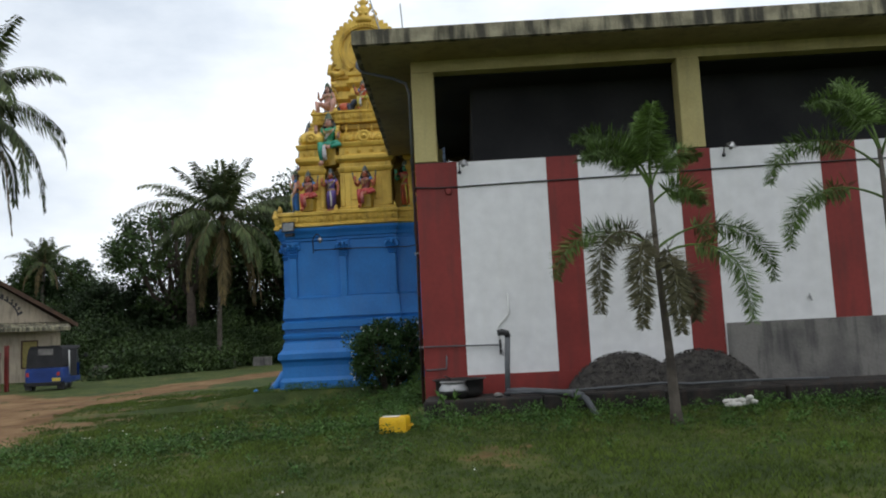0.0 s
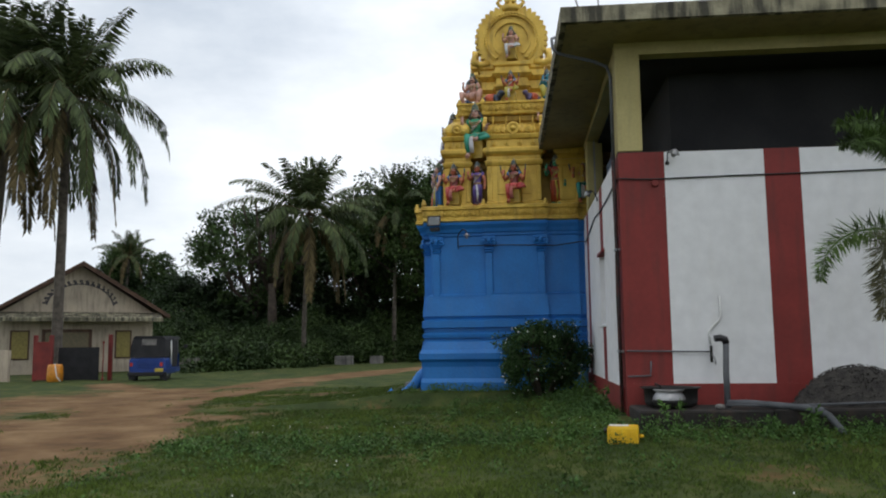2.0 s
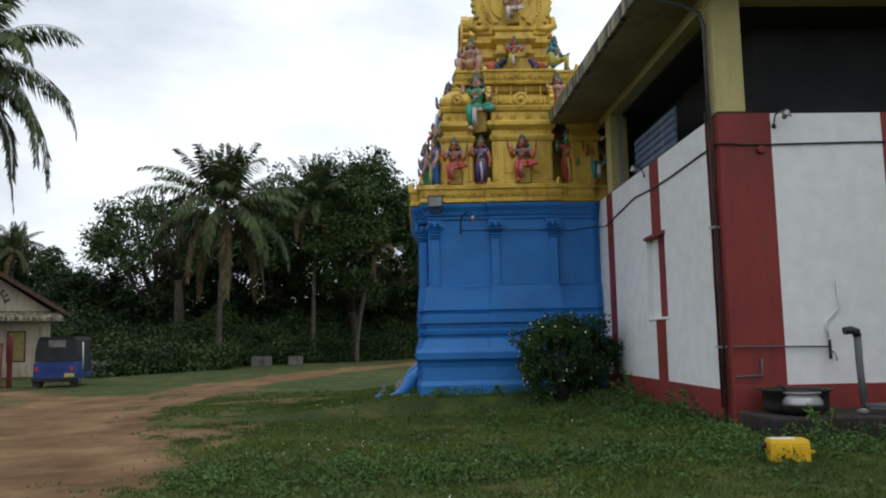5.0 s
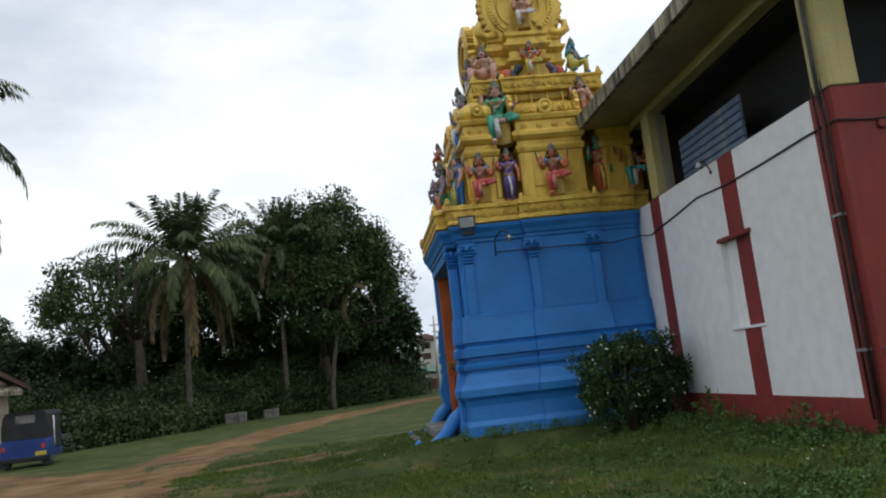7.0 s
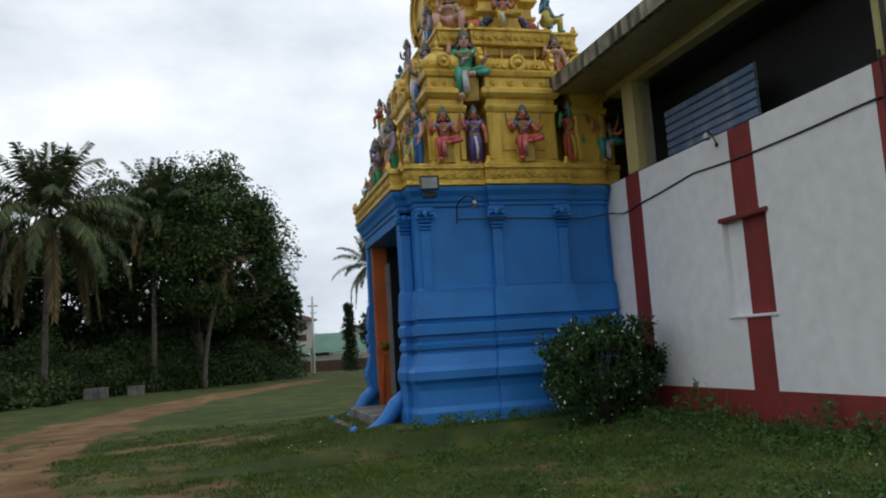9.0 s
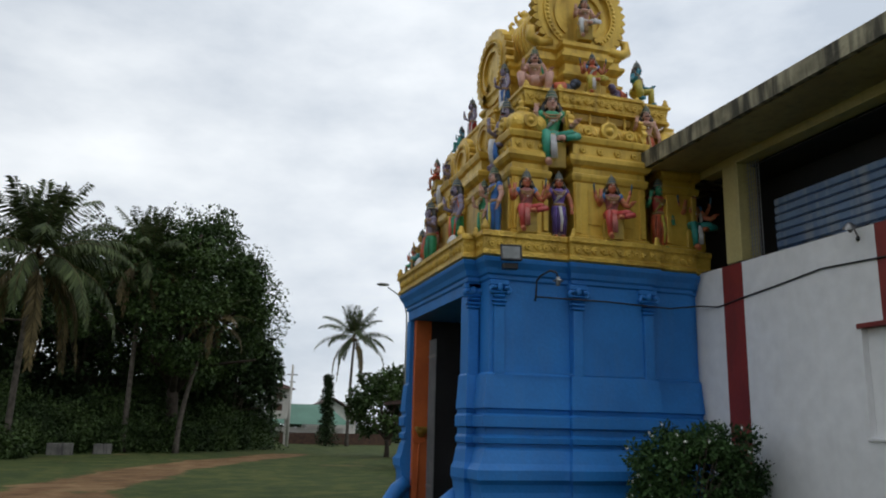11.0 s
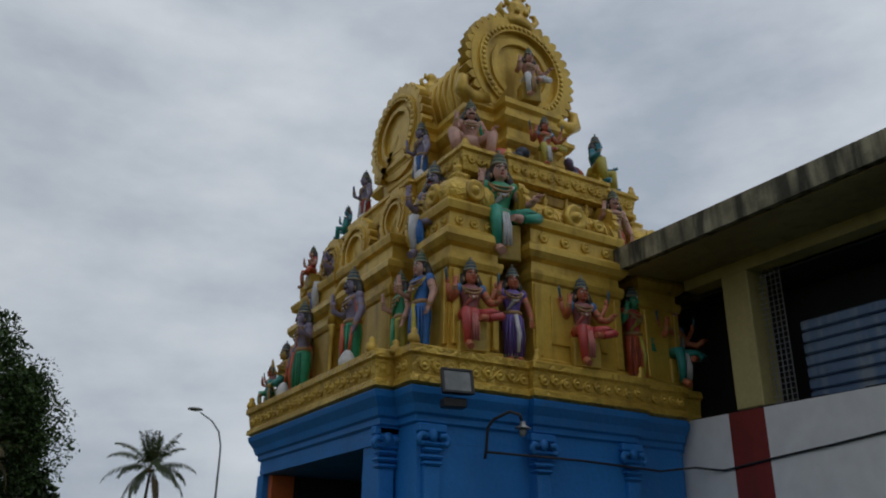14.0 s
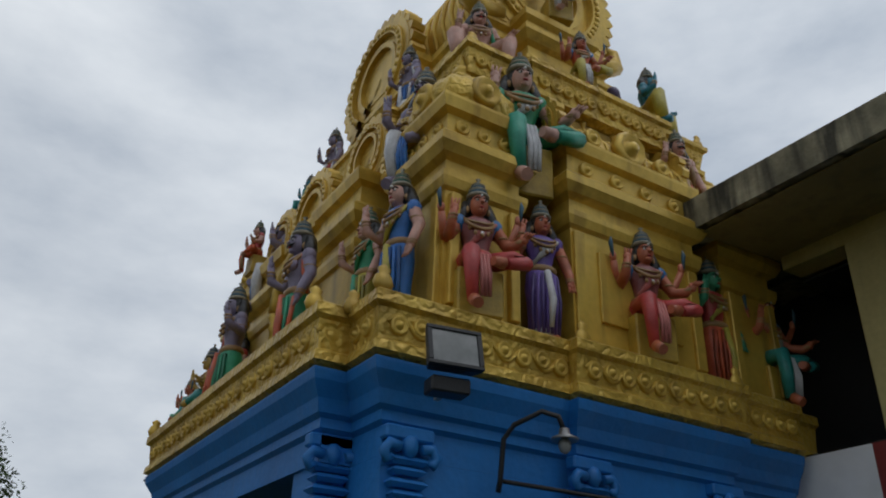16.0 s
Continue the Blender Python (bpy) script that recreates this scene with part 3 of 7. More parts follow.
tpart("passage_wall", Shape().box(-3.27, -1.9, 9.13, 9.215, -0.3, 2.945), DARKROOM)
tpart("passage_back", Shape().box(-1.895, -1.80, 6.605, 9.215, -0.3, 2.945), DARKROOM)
tpart("passage_floor", Shape().box(-2.99, -1.9, 6.635, 9.125, -0.3, -0.03), CEMENT)
s = Shape().box(-3.53, -3.31, 8.96, 9.098, 1.10, 1.15, 0.01)
s.rings([[(-3.42 - w, 9.098, z), (-3.42 + w, 9.098, z), (-3.42 + w, 9.098 - d, z), (-3.42 - w, 9.098 - d, z)] for w, d, z in ((0.03, 0.02, 0.98), (0.07, 0.07, 1.04), (0.10, 0.12, 1.098))], True)
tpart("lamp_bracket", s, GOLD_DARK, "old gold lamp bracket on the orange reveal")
for i in range(6):
    y = 6.66 + i * 0.405
    tpart("door_board", Shape().box(-1.945, -1.90, y, y + 0.39, -0.03, 2.5, 0.008), WOOD)
tpart("gateway_step", Shape().box(-4.15, -3.0, 6.75, 9.05, -0.55, -0.02, 0.02).box(-4.5, -4.16, 6.85, 8.95, -0.65, -0.20, 0.02), CEMENT, "worn grey gateway steps")

# gold tiers ---------------------------------------------------------------
def rect(cx, cy, hx, hy):
    return lambda o: [(cx - hx - o, cy - hy - o), (cx + hx + o, cy - hy - o), (cx + hx + o, cy + hy + o), (cx - hx - o, cy + hy + o)]


def bayed(hx, hy, cw, cp, cw2=None, cp2=None):
    """A rectangle round the axis with a projecting middle bay on each side."""
    cw2, cp2 = cw2 or cw, cp if cp2 is None else cp2

    def plan(o):
        X, Y, a, b2 = hx + o, hy + o, cw + o, cw2 + o
        p = [(-X, -Y), (-a, -Y), (-a, -Y - cp), (a, -Y - cp), (a, -Y), (X, -Y), (X, -b2), (X + cp2, -b2), (X + cp2, b2), (X, b2), (X, Y), (a, Y), (a, Y + cp), (-a, Y + cp), (-a, Y), (-X, Y),
             (-X, b2), (-X - cp2, b2), (-X - cp2, -b2), (-X, -b2)]
        return [(CX + x, CY + y) for x, y in p]
    return plan


PAV = [(3.76, 0.03), (3.83, 0.03), (3.85, 0.0), (4.62, 0.0), (4.64, 0.025), (4.70, 0.04), (4.74, 0.04), (4.76, 0.0), (4.84, 0.0), (4.87, 0.05), (4.93, 0.085), (4.99, 0.085), (5.03, 0.05), (5.04, 0.0),
       (5.20, 0.0), (5.22, 0.05), (5.29, 0.07), (5.31, 0.07), (5.325, 0.03)]
# Recessed walls get the browner gold, so their shade is in the colour.
tpart("tier_core", Shape().loft(bayed(1.14, 1.58, 0.5, 0.05, 0.8, 0.05), [(3.762, 0), (4.62, 0), (4.66, 0.05), (4.75, 0.05), (4.77, 0), (4.85, 0), (4.92, 0.06), (5.0, 0.06), (5.04, 0), (5.30, 0)]), GOLD_DARK, "brown-gold painted recessed wall of the first tier, recess shade in its tone")
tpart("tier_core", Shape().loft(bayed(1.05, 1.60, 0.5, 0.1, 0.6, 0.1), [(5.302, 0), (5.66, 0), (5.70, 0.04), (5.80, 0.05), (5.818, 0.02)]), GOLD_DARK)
frieze = tpart("frieze", Shape().loft(bayed(1.14, 1.67, 0.62, 0.08, 0.7, 0.08), [(5.82, 0.0), (5.84, 0.07), (5.88, 0.08), (5.90, 0.05), (6.06, 0.08), (6.08, 0.11), (6.12, 0.11), (6.13, 0.06)]), GOLD_CARVED, "gold frieze band with scroll reliefs")
upper_block = tpart("upper_block", Shape().loft(bayed(0.70, 1.17, 0.36, 0.22, 0.42, 0.16), [(6.132, 0.05), (6.20, 0.05), (6.22, 0.0), (6.52, 0.0), (6.55, 0.03), (6.60, 0.06), (6.64, 0.06), (6.66, 0.0), (6.80, 0.0), (6.83, 0.04), (6.90, 0.09), (6.95, 0.09), (6.97, 0.03), (7.06, 0.02), (7.10, 0.06), (7.17, 0.06), (7.19, 0.02)]), GOLD, "stepped gold block under the vault")


ROSETTES = {}


def rosette(parent, at, r, n, out=0.4):
    """A scroll boss of its own: a ring with a bud, facing along n."""
    key = (round(r, 3), out)
    if key not in ROSETTES:
        prof = [(r, -0.02), (r, out * r * 0.6), (r * 0.8, out * r), (r * 0.6, out * r * 0.4), (r * 0.42, out * r * 0.5), (r * 0.28, out * r * 1.3), (r * 0.05, out * r * 1.5)]
        ROSETTES[key] = Shape().lathe(prof, n=9).mesh("rosette", GOLD)
    ob = new("rosette", ROSETTES[key])
    ob.parent = parent
    ob.matrix_basis = Matrix.Translation(at) @ Vector(n).to_track_quat("Z", "Y").to_matrix().to_4x4() @ pose(0, 0, 0, 0, 0, random.uniform(0, 360))


def scrolls(parent, a, b2, z, n, count, r, wave=0.0):
    for i in range(count):
        t = (i + 0.5) / count
        rosette(parent, (a[0] + (b2[0] - a[0]) * t, a[1] + (b2[1] - a[1]) * t, z + wave * (1 if i % 2 else -1)), r, n)


def pavilion(dx, dy):
    """A corner pavilion: pier, double cornice, ribbed dome and finial."""
    cx, cy, h = CX + dx, CY + dy, 0.28
    pier = tpart("pavilion", Shape().loft(rect(cx, cy, h, h), PAV), GOLD, "gold corner pavilion with a ribbed dome")
    dome = Shape()
    rings = []
    for z, r in [(5.327, 0.22), (5.36, 0.27), (5.44, 0.305), (5.52, 0.30), (5.60, 0.25), (5.67, 0.16), (5.72, 0.08), (5.74, 0.10), (5.77, 0.10), (5.79, 0.05)]:
        ring = []
        for i in range(32):
            a = 2 * math.pi * i / 32
            q = (abs(math.cos(a)) ** 4 + abs(math.sin(a)) ** 4) ** -0.25
            rr = r * q * (1 + 0.035 * math.cos(16 * a))
            ring.append((cx + rr * math.cos(a), cy + rr * math.sin(a), z))
        rings.append(ring)
    dome.rings(rings, True)
    for n in ((0, -1, 0), (0, 1, 0), (-1, 0, 0), (1, 0, 0)):
        rosette(pier, (cx + n[0] * 0.29, cy + n[1] * 0.29, 5.48), 0.12, n, 0.35)
    tpart("dome", dome, GOLD_CARVED, "", pier)
    tpart("finial", Shape().lathe([(0.05, 5.792), (0.025, 5.81), (0.06, 5.85), (0.055, 5.89), (0.02, 5.91), (0.03, 5.93), (0.008, 6.02)], (cx, cy, 0), 10), GOLD, "", pier)
    for n in ((0, -1, 0), (-1, 0, 0)):
        for k in (-0.17, 0.0, 0.17):
            rosette(pier, (cx + (n[0] * 0.28 or k), cy + (n[1] * 0.28 or k), 5.12), 0.055, n)
        for k in (-0.22, 0.22):
            x, y = cx + (n[0] * 0.285 or k), cy + (n[1] * 0.285 or k)
            tpart("corner_strip", Shape().box(x - 0.035, x + 0.035, y - 0.035, y + 0.035, 3.86, 4.60, 0.006), GOLD, "", pier)


for dx in (-1.22, 1.22):
    for dy in (-1.67, 1.67):
        pavilion(dx, dy)


def fan(name, at, r, rz, teeth, depth=0.1, label="", horseshoe=0.0, parent=None):
    """A round gable: flame-toothed rim, stepped rings and a sunk middle, facing -y before it is turned by rz."""
    m = pose(*at, rz=rz)
    s = Shape()
    n = 44
    start, span = radians(-55 if horseshoe else -90), radians(290 if horseshoe else 360)

    def arc(rad, y):
        return [(rad * math.cos(start + span * i / n), y, rad * math.sin(start + span * i / n)) for i in range(n + 1)]
    s.rings([[(rad * math.cos(2 * math.pi * i / n), y, rad * math.sin(2 * math.pi * i / n)) for i in range(n)] for rad, y in ((0.985 * r, depth * 0.98), (0.985 * r, 0.03), (0.50 * r, 0.028))], m=m)
    for r0, r1, y in ((0.0, 0.52, 0.02), (0.5, 0.60, -0.03), (0.60, 0.72, 0.0), (0.72, 0.86, -depth * 0.5), (0.86, 1.0, -depth * 0.25)):
        s.rings([arc(r * max(r0, 0.01), depth), arc(r * max(r0, 0.01), y), arc(r * r1, y), arc(r * r1, depth)], False, False, m, closed=False)
    for i in range(teeth):
        a = start + span * (i + 0.5) / teeth
        c, d = math.cos(a), math.sin(a)
        k = r * 2.3 / teeth
        pts = [(0.97 * r * c - k * d, 0.97 * r * d + k * c), (1.05 * r * c - k * 1.1 * d, 1.05 * r * d + k * 1.1 * c), (1.115 * r * c - 0.1 * k * d, 1.115 * r * d + 0.1 * k * c), (1.06 * r * c + 0.7 * k * d, 1.06 * r * d - 0.7 * k * c), (0.97 * r * c + k * d, 0.97 * r * d - k * c)]
        s.rings([[(x, -depth * 0.2, z) for x, z in pts], [(x, depth, z) for x, z in pts]], m=m)
    for i in range(int(teeth * 1.4)):
        a = start + span * (i + 0.5) / int(teeth * 1.4)
        s.ball((r * 0.79 * math.cos(a), -depth * 0.52, r * 0.79 * math.sin(a)), r * 0.045, r * 0.025, r * 0.045, 6, 4, m)
    return tpart(name, s, GOLD, label, parent)


# front and rear middle pavilions under small vaults
for sg in (-1, 1):
    y = CY + sg * 1.74
    sala = tpart("middle_pavilion", Shape().loft(rect(CX, y, 0.58, 0.28), PAV), GOLD, "gold middle pavilion with a small barrel roof")
    s = Shape()
    s.rings([[(x, y + 0.27 * math.cos(math.pi * i / 12) * (1 + 0.12 * math.sin(math.pi * i / 12)), 5.327 + 0.28 * math.sin(math.pi * i / 12)) for i in range(13)] for x in (CX - 0.6, CX + 0.6)], True)
    tpart("barrel_roof", s, GOLD_CARVED, "", sala)
    for i in range(13):
        x = CX - 0.56 + i * 0.0933
        tpart("roof_rib", Shape().tube([(x, y + 0.285 * math.cos(math.pi * j / 8), 5.327 + 0.29 * math.sin(math.pi * j / 8)) for j in range(9)], 0.012, 5), GOLD, "", sala)
    yf = y + sg * 0.285
    rosette(sala, (CX, y + sg * 0.29, 5.44), 0.15, (0, sg, 0), 0.4)
    for k in (-0.34, 0.34):
        rosette(sala, (CX + k, y + sg * 0.285, 5.42), 0.075, (0, sg, 0), 0.4)
    for k in (-0.42, -0.14, 0.14, 0.42):
        rosette(sala, (CX + k, yf, 5.12), 0.06, (0, sg, 0))
    for k in (-0.52, 0.52):
        tpart("corner_strip", Shape().box(CX + k - 0.045, CX + k + 0.045, yf - 0.02, yf + 0.02, 3.86, 4.60, 0.006), GOLD, "", sala)
    tpart("wall_panel", Shape().box(CX - 0.36, CX + 0.36, yf - 0.016, yf + 0.016, 4.0, 4.5, 0.005), GOLD, "", sala)
    for k in (-0.44, -0.15, 0.15, 0.44):
        tpart("baluster", Shape().lathe([(0.03, 5.62), (0.03, 5.64), (0.012, 5.66), (0.03, 5.70), (0.03, 5.73), (0.012, 5.77), (0.025, 5.79), (0.025, 5.815)], (CX + k, CY + sg * 1.75, 0), 8), GOLD, "", sala)
    for k in (-1, 1):
        fan("vault_end", (CX + k * 0.63, y, 5.50), 0.27, 90 if k > 0 else -90, 14, 0.06, parent=sala)
# side pavilions with an arched niche, set a little back from the tower's middle
CS = CY + 0.16
for sg in (-1, 1):
    x = CX + sg * 1.34
    side = tpart("side_pavilion", Shape().loft(rect(x, CS - 0.72, 0.22, 0.34), PAV).loft(rect(x, CS + 0.72, 0.22, 0.34), PAV).loft(rect(x + sg * 0.02, CS, 0.18, 0.38), [(p, o) for p, o in PAV if p > 4.8]), GOLD, "gold side pavilion with an arched niche")
    # Niche back in darker gold stands in for the shade inside.
    tpart("niche", Shape().box(min(x - sg * 0.10, x - sg * 0.09), max(x - sg * 0.10, x - sg * 0.09), CS - 0.37, CS + 0.37, 3.77, 4.82), GOLD_DARK, "back of the niche, shade put into its darker gold", side)
    s = Shape()
    for k in (-0.36, 0.36):
        s.lathe([(0.05, 3.77), (0.05, 3.84), (0.032, 3.86), (0.032, 4.5), (0.05, 4.53), (0.03, 4.56), (0.055, 4.62), (0.055, 4.66)], (x + sg * 0.24, CS + k, 0), 10)
    s.tube([(x + sg * 0.25, CS + 0.36 * math.cos(math.pi * i / 14), 4.68 + 0.42 * math.sin(math.pi * i / 14)) for i in range(15)], 0.055, 8)
    tpart("niche_frame", s, GOLD, "", side)
    fan("gable_fan", (x + sg * 0.16, CS, 5.50), 0.38, -90 * -sg if sg > 0 else -90, 18, 0.09, "round gold gable with a flame rim", 1, side)
    for k, z, r in ((-0.86, 5.62, 0.32), (0.86, 5.62, 0.32), (-1.42, 5.36, 0.27), (1.22, 5.36, 0.27)):
        fan("gable_fan", (x + sg * 0.10, CS + k, z), r, 90 if sg > 0 else -90, 14, 0.07, "", 1, side)

# the great vault with its gables and ridge finials
s = Shape()
CV, LIFT = CY - 0.10, 0.07
prof = [(-0.52, 7.11), (-0.60, 7.32), (-0.66, 7.55), (-0.63, 7.80), (-0.52, 8.02), (-0.34, 8.18), (-0.14, 8.25), (0.14, 8.25), (0.34, 8.18), (0.52, 8.02), (0.63, 7.80), (0.66, 7.55), (0.60, 7.32), (0.52, 7.11)]
s.rings([[(CX + x, y, z) for x, z in prof] for y in (CV - 1.03, CV + 1.03)], True)
vault = tpart("vault", s, GOLD, "ribbed gold barrel vault")
for i in range(14):
    y = CV - 0.975 + i * 0.15
    tpart("vault_rib", Shape().tube([(CX + x * 1.02, y, z + 0.012) for x, z in prof], 0.028, 6), GOLD, "", vault)
front_gable = fan("great_gable", (CX, CV - 1.09, 7.72), 0.76, 0, 30, 0.14, "great round gable with flame-shaped teeth", 1)
rear_gable = fan("great_gable", (CX, CV + 1.09, 7.72), 0.76, 180, 30, 0.14, "", 1)
for sg in (-1, 1):
    fan("side_gable", (CX + sg * 0.94, CV + 0.36, 7.34), 0.64, 90 if sg > 0 else -90, 22, 0.12, "side gable with flame-shaped teeth", 1)
    tpart("side_gable_base", Shape().loft(rect(CX + sg * 0.74, CV + 0.36, 0.13, 0.46), [(6.14, 0.06), (6.22, 0.06), (6.24, 0), (6.6, 0), (6.8, 0), (6.84, 0.05), (6.92, 0.05), (6.95, 0), (7.5, -0.02), (7.75, -0.12)]), GOLD)


def crest(y, sg):
    s = Shape()
    s.lathe([(0.20, 8.38), (0.24, 8.46), (0.16, 8.56), (0.13, 8.62), (0.17, 8.70), (0.12, 8.78), (0.06, 8.82), (0.09, 8.87), (0.10, 8.92), (0.05, 8.98), (0.01, 9.0)], (CX, y, 0), 12, sy=0.55)
    for k in (-1, 1):
        s.tube([(CX + k * 0.12, y, 8.50), (CX + k * 0.24, y, 8.52), (CX + k * 0.30, y, 8.60), (CX + k * 0.26, y, 8.68), (CX + k * 0.20, y, 8.66)], [0.05, 0.05, 0.045, 0.035, 0.02], 7)
        s.tube([(CX + k * 0.08, y, 8.70), (CX + k * 0.17, y, 8.74), (CX + k * 0.19, y, 8.82), (CX + k * 0.14, y, 8.86)], [0.04, 0.04, 0.03, 0.015], 7)
        s.tube([(CX + k * 0.05, y, 8.86), (CX + k * 0.11, y, 8.90), (CX + k * 0.12, y, 8.95)], [0.03, 0.03, 0.02], 6)
        s.ball((CX + k * 0.07, y + sg * 0.09, 8.60), 0.05, 0.04, 0.05, 8, 5)
    return s


tpart("crest", crest(CV - 1.07, -1), GOLD, "lion-mask crest of the gable", front_gable)
tpart("crest", crest(CV + 1.07, 1), GOLD, "", rear_gable)
for y, g in ((CV - 1.07, front_gable), (CV + 1.07, rear_gable)):
    for k in (-1, 1):
        tpart("foot_scroll", Shape().tube([(CX + k * 0.50, y, 7.16), (CX + k * 0.72, y, 7.12), (CX + k * 0.86, y, 7.20), (CX + k * 0.84, y, 7.36), (CX + k * 0.74, y, 7.38)], [0.09, 0.10, 0.09, 0.07, 0.03], 8), GOLD, "", g)
for i in range(5):
    tpart("ridge_finial", Shape().lathe([(0.05, 8.245), (0.05, 8.27), (0.02, 8.29), (0.06, 8.34), (0.065, 8.38), (0.02, 8.42), (0.035, 8.44), (0.015, 8.47), (0.004, 8.58)], (CX, CV - 0.62 + i * 0.31, 0), 10), WOOD, "dark metal ridge finial", vault)

for ob in (vault, front_gable, rear_gable):
    ob.location.z += LIFT
upper_block.location.y += 0.02

# scroll reliefs on ledge, frieze and upper block
scrolls(ledge, (-3.55, 5.78), (-2.36, 5.78), 3.585, (0, -1, 0), 9, 0.055, 0.008)
scrolls(ledge, (-2.30, 5.71), (-1.0, 5.71), 3.585, (0, -1, 0), 10, 0.055, 0.008)
scrolls(ledge, (-0.94, 5.78), (-0.34, 5.78), 3.585, (0, -1, 0), 5, 0.055)
scrolls(ledge, (-3.775, 6.2), (-3.775, 9.4), 3.585, (-1, 0, 0), 25, 0.052, 0.008)
scrolls(ledge, (-3.595, 5.85), (-3.595, 6.08), 3.585, (-1, 0, 0), 2, 0.052)
scrolls(frieze, (CX - 1.16, 6.165), (CX - 0.68, 6.165), 5.98, (0, -1, 0), 4, 0.05)
scrolls(frieze, (CX - 0.64, 6.085), (CX + 0.64, 6.085), 5.98, (0, -1, 0), 11, 0.052, 0.01)
scrolls(frieze, (CX + 0.68, 6.165), (CX + 1.16, 6.165), 5.98, (0, -1, 0), 4, 0.05)
scrolls(frieze, (CX - 1.205, 6.25), (CX - 1.205, 7.0), 5.98, (-1, 0, 0), 6, 0.05)
scrolls(frieze, (CX - 1.205, 8.5), (CX - 1.205, 9.25), 5.98, (-1, 0, 0), 6, 0.05)
def scroll_wave(parent, a, b2, z, out, period=0.27):
    """A raised wavy stem between two points of a band."""
    L = math.dist(a, b2)
    n = max(8, int(L / 0.03))
    tpart("scroll_relief", Shape().tube([(a[0] + (b2[0] - a[0]) * i / n + out[0], a[1] + (b2[1] - a[1]) * i / n + out[1], z + 0.05 * math.sin(6.283 * L * i / n / period)) for i in range(n + 1)], 0.014, 5), GOLD, "", parent)


scroll_wave(ledge, (-3.55, 5.78), (-2.36, 5.78), 3.585, (0, 0))
scroll_wave(ledge, (-2.30, 5.71), (-1.0, 5.71), 3.585, (0, 0))
scroll_wave(ledge, (-0.94, 5.78), (-0.34, 5.78), 3.585, (0, 0))
scroll_wave(ledge, (-3.775, 6.1), (-3.775, 9.42), 3.585, (0, 0))
scroll_wave(frieze, (CX - 0.64, 6.085), (CX + 0.64, 6.085), 5.98, (0, 0), 0.24)
scroll_wave(frieze, (CX - 1.16, 6.165), (CX - 0.68, 6.165), 5.98, (0, 0), 0.24)
scroll_wave(frieze, (CX + 0.68, 6.165), (CX + 1.16, 6.165), 5.98, (0, 0), 0.24)
# upright palmettes standing on ledge and frieze corners
for x, y, z, h in ((-3.58, 5.80, 3.76, 0.2), (-2.30, 5.72, 3.70, 0.24), (-0.98, 5.72, 3.70, 0.24), (-3.78, 6.2, 3.74, 0.2), (-3.78, 9.42, 3.74, 0.2), (-3.62, 6.05, 3.7, 0.2), (CX - 1.18, 6.16, 6.1, 0.16), (CX + 1.18, 6.16, 6.1, 0.2), (CX - 0.66, 6.1, 6.1, 0.14), (CX + 0.66, 6.1, 6.1, 0.14)):
    tpart("palmette", Shape().lathe([(0.045, 0), (0.062, h * 0.2), (0.05, h * 0.4), (0.03, h * 0.5), (0.04, h * 0.62), (0.008, h * 0.75)], (x, y, z), 9, sy=0.45), GOLD)

# blue pilasters with scroll capitals
for x, y in ((-3.33, 5.92), (-2.20, 5.85), (-1.10, 5.85), (-3.56, 6.30)):
    s = Shape()
    s.box(x - 0.075, x + 0.075, y - 0.045, y + 0.02, 1.84, 2.74, 0.006)
    for z0, w in ((2.745, 0.085), (2.80, 0.10), (2.86, 0.085), (2.91, 0.105)):
        s.loft(rect(x, y - 0.01, w, 0.05), [(z0, -0.015), (z0 + 0.02, 0.008), (z0 + 0.04, -0.012)])
    s.box(x - 0.14, x + 0.14, y - 0.06, y + 0.02, 3.03, 3.10, 0.01)
    for k in (-1, 1):
        s.tube([(x + k * 0.06, y - 0.06, 2.99), (x + k * 0.12, y - 0.06, 3.0), (x + k * 0.15, y - 0.06, 2.96), (x + k * 0.13, y - 0.06, 2.92), (x + k * 0.10, y - 0.06, 2.94)], [0.028, 0.03, 0.03, 0.026, 0.016], 7)
    s.ball((x, y - 0.05, 3.0), 0.05, 0.04, 0.06, 8, 5)
    tpart("pilaster", s, BLUE, "blue pilaster with a scroll capital")
# elephant-trunk balustrades beside the steps
for y in (6.62, 9.18):
    s = Shape()
    s.tube([(-3.62, y, 0.25), (-3.78, y, 0.12), (-3.92, y, -0.08), (-4.10, y, -0.22), (-4.28, y, -0.30), (-4.42, y, -0.30), (-4.48, y, -0.22), (-4.42, y, -0.17)], [0.12, 0.13, 0.12, 0.10, 0.09, 0.08, 0.06, 0.04], 9)
    s.box(-4.3, -3.62, y - 0.07, y + 0.07, -0.6, -0.22, 0.02)
    tpart("stair_balustrade", s, BLUE, "blue curled trunk-shaped stair balustrade")
tpart("rain_stain_course", Shape().box(-3.37, -0.32, 5.815, 5.83, 1.865, 1.885), BLUE)


# the whole tower stands on a low rise and is a little deeper than the module it is drawn in
DEEP, RAISE, MIDDLE, EAST = 1.05, 0.09, 8.12, 0.17
tower.location = (CX + EAST, MIDDLE, -0.1 + RAISE)
tower.scale = (1.0, DEEP, 1.0)


def on_tower(x, y, z):
    return x + EAST, MIDDLE + DEEP * (y - CY), z + RAISE


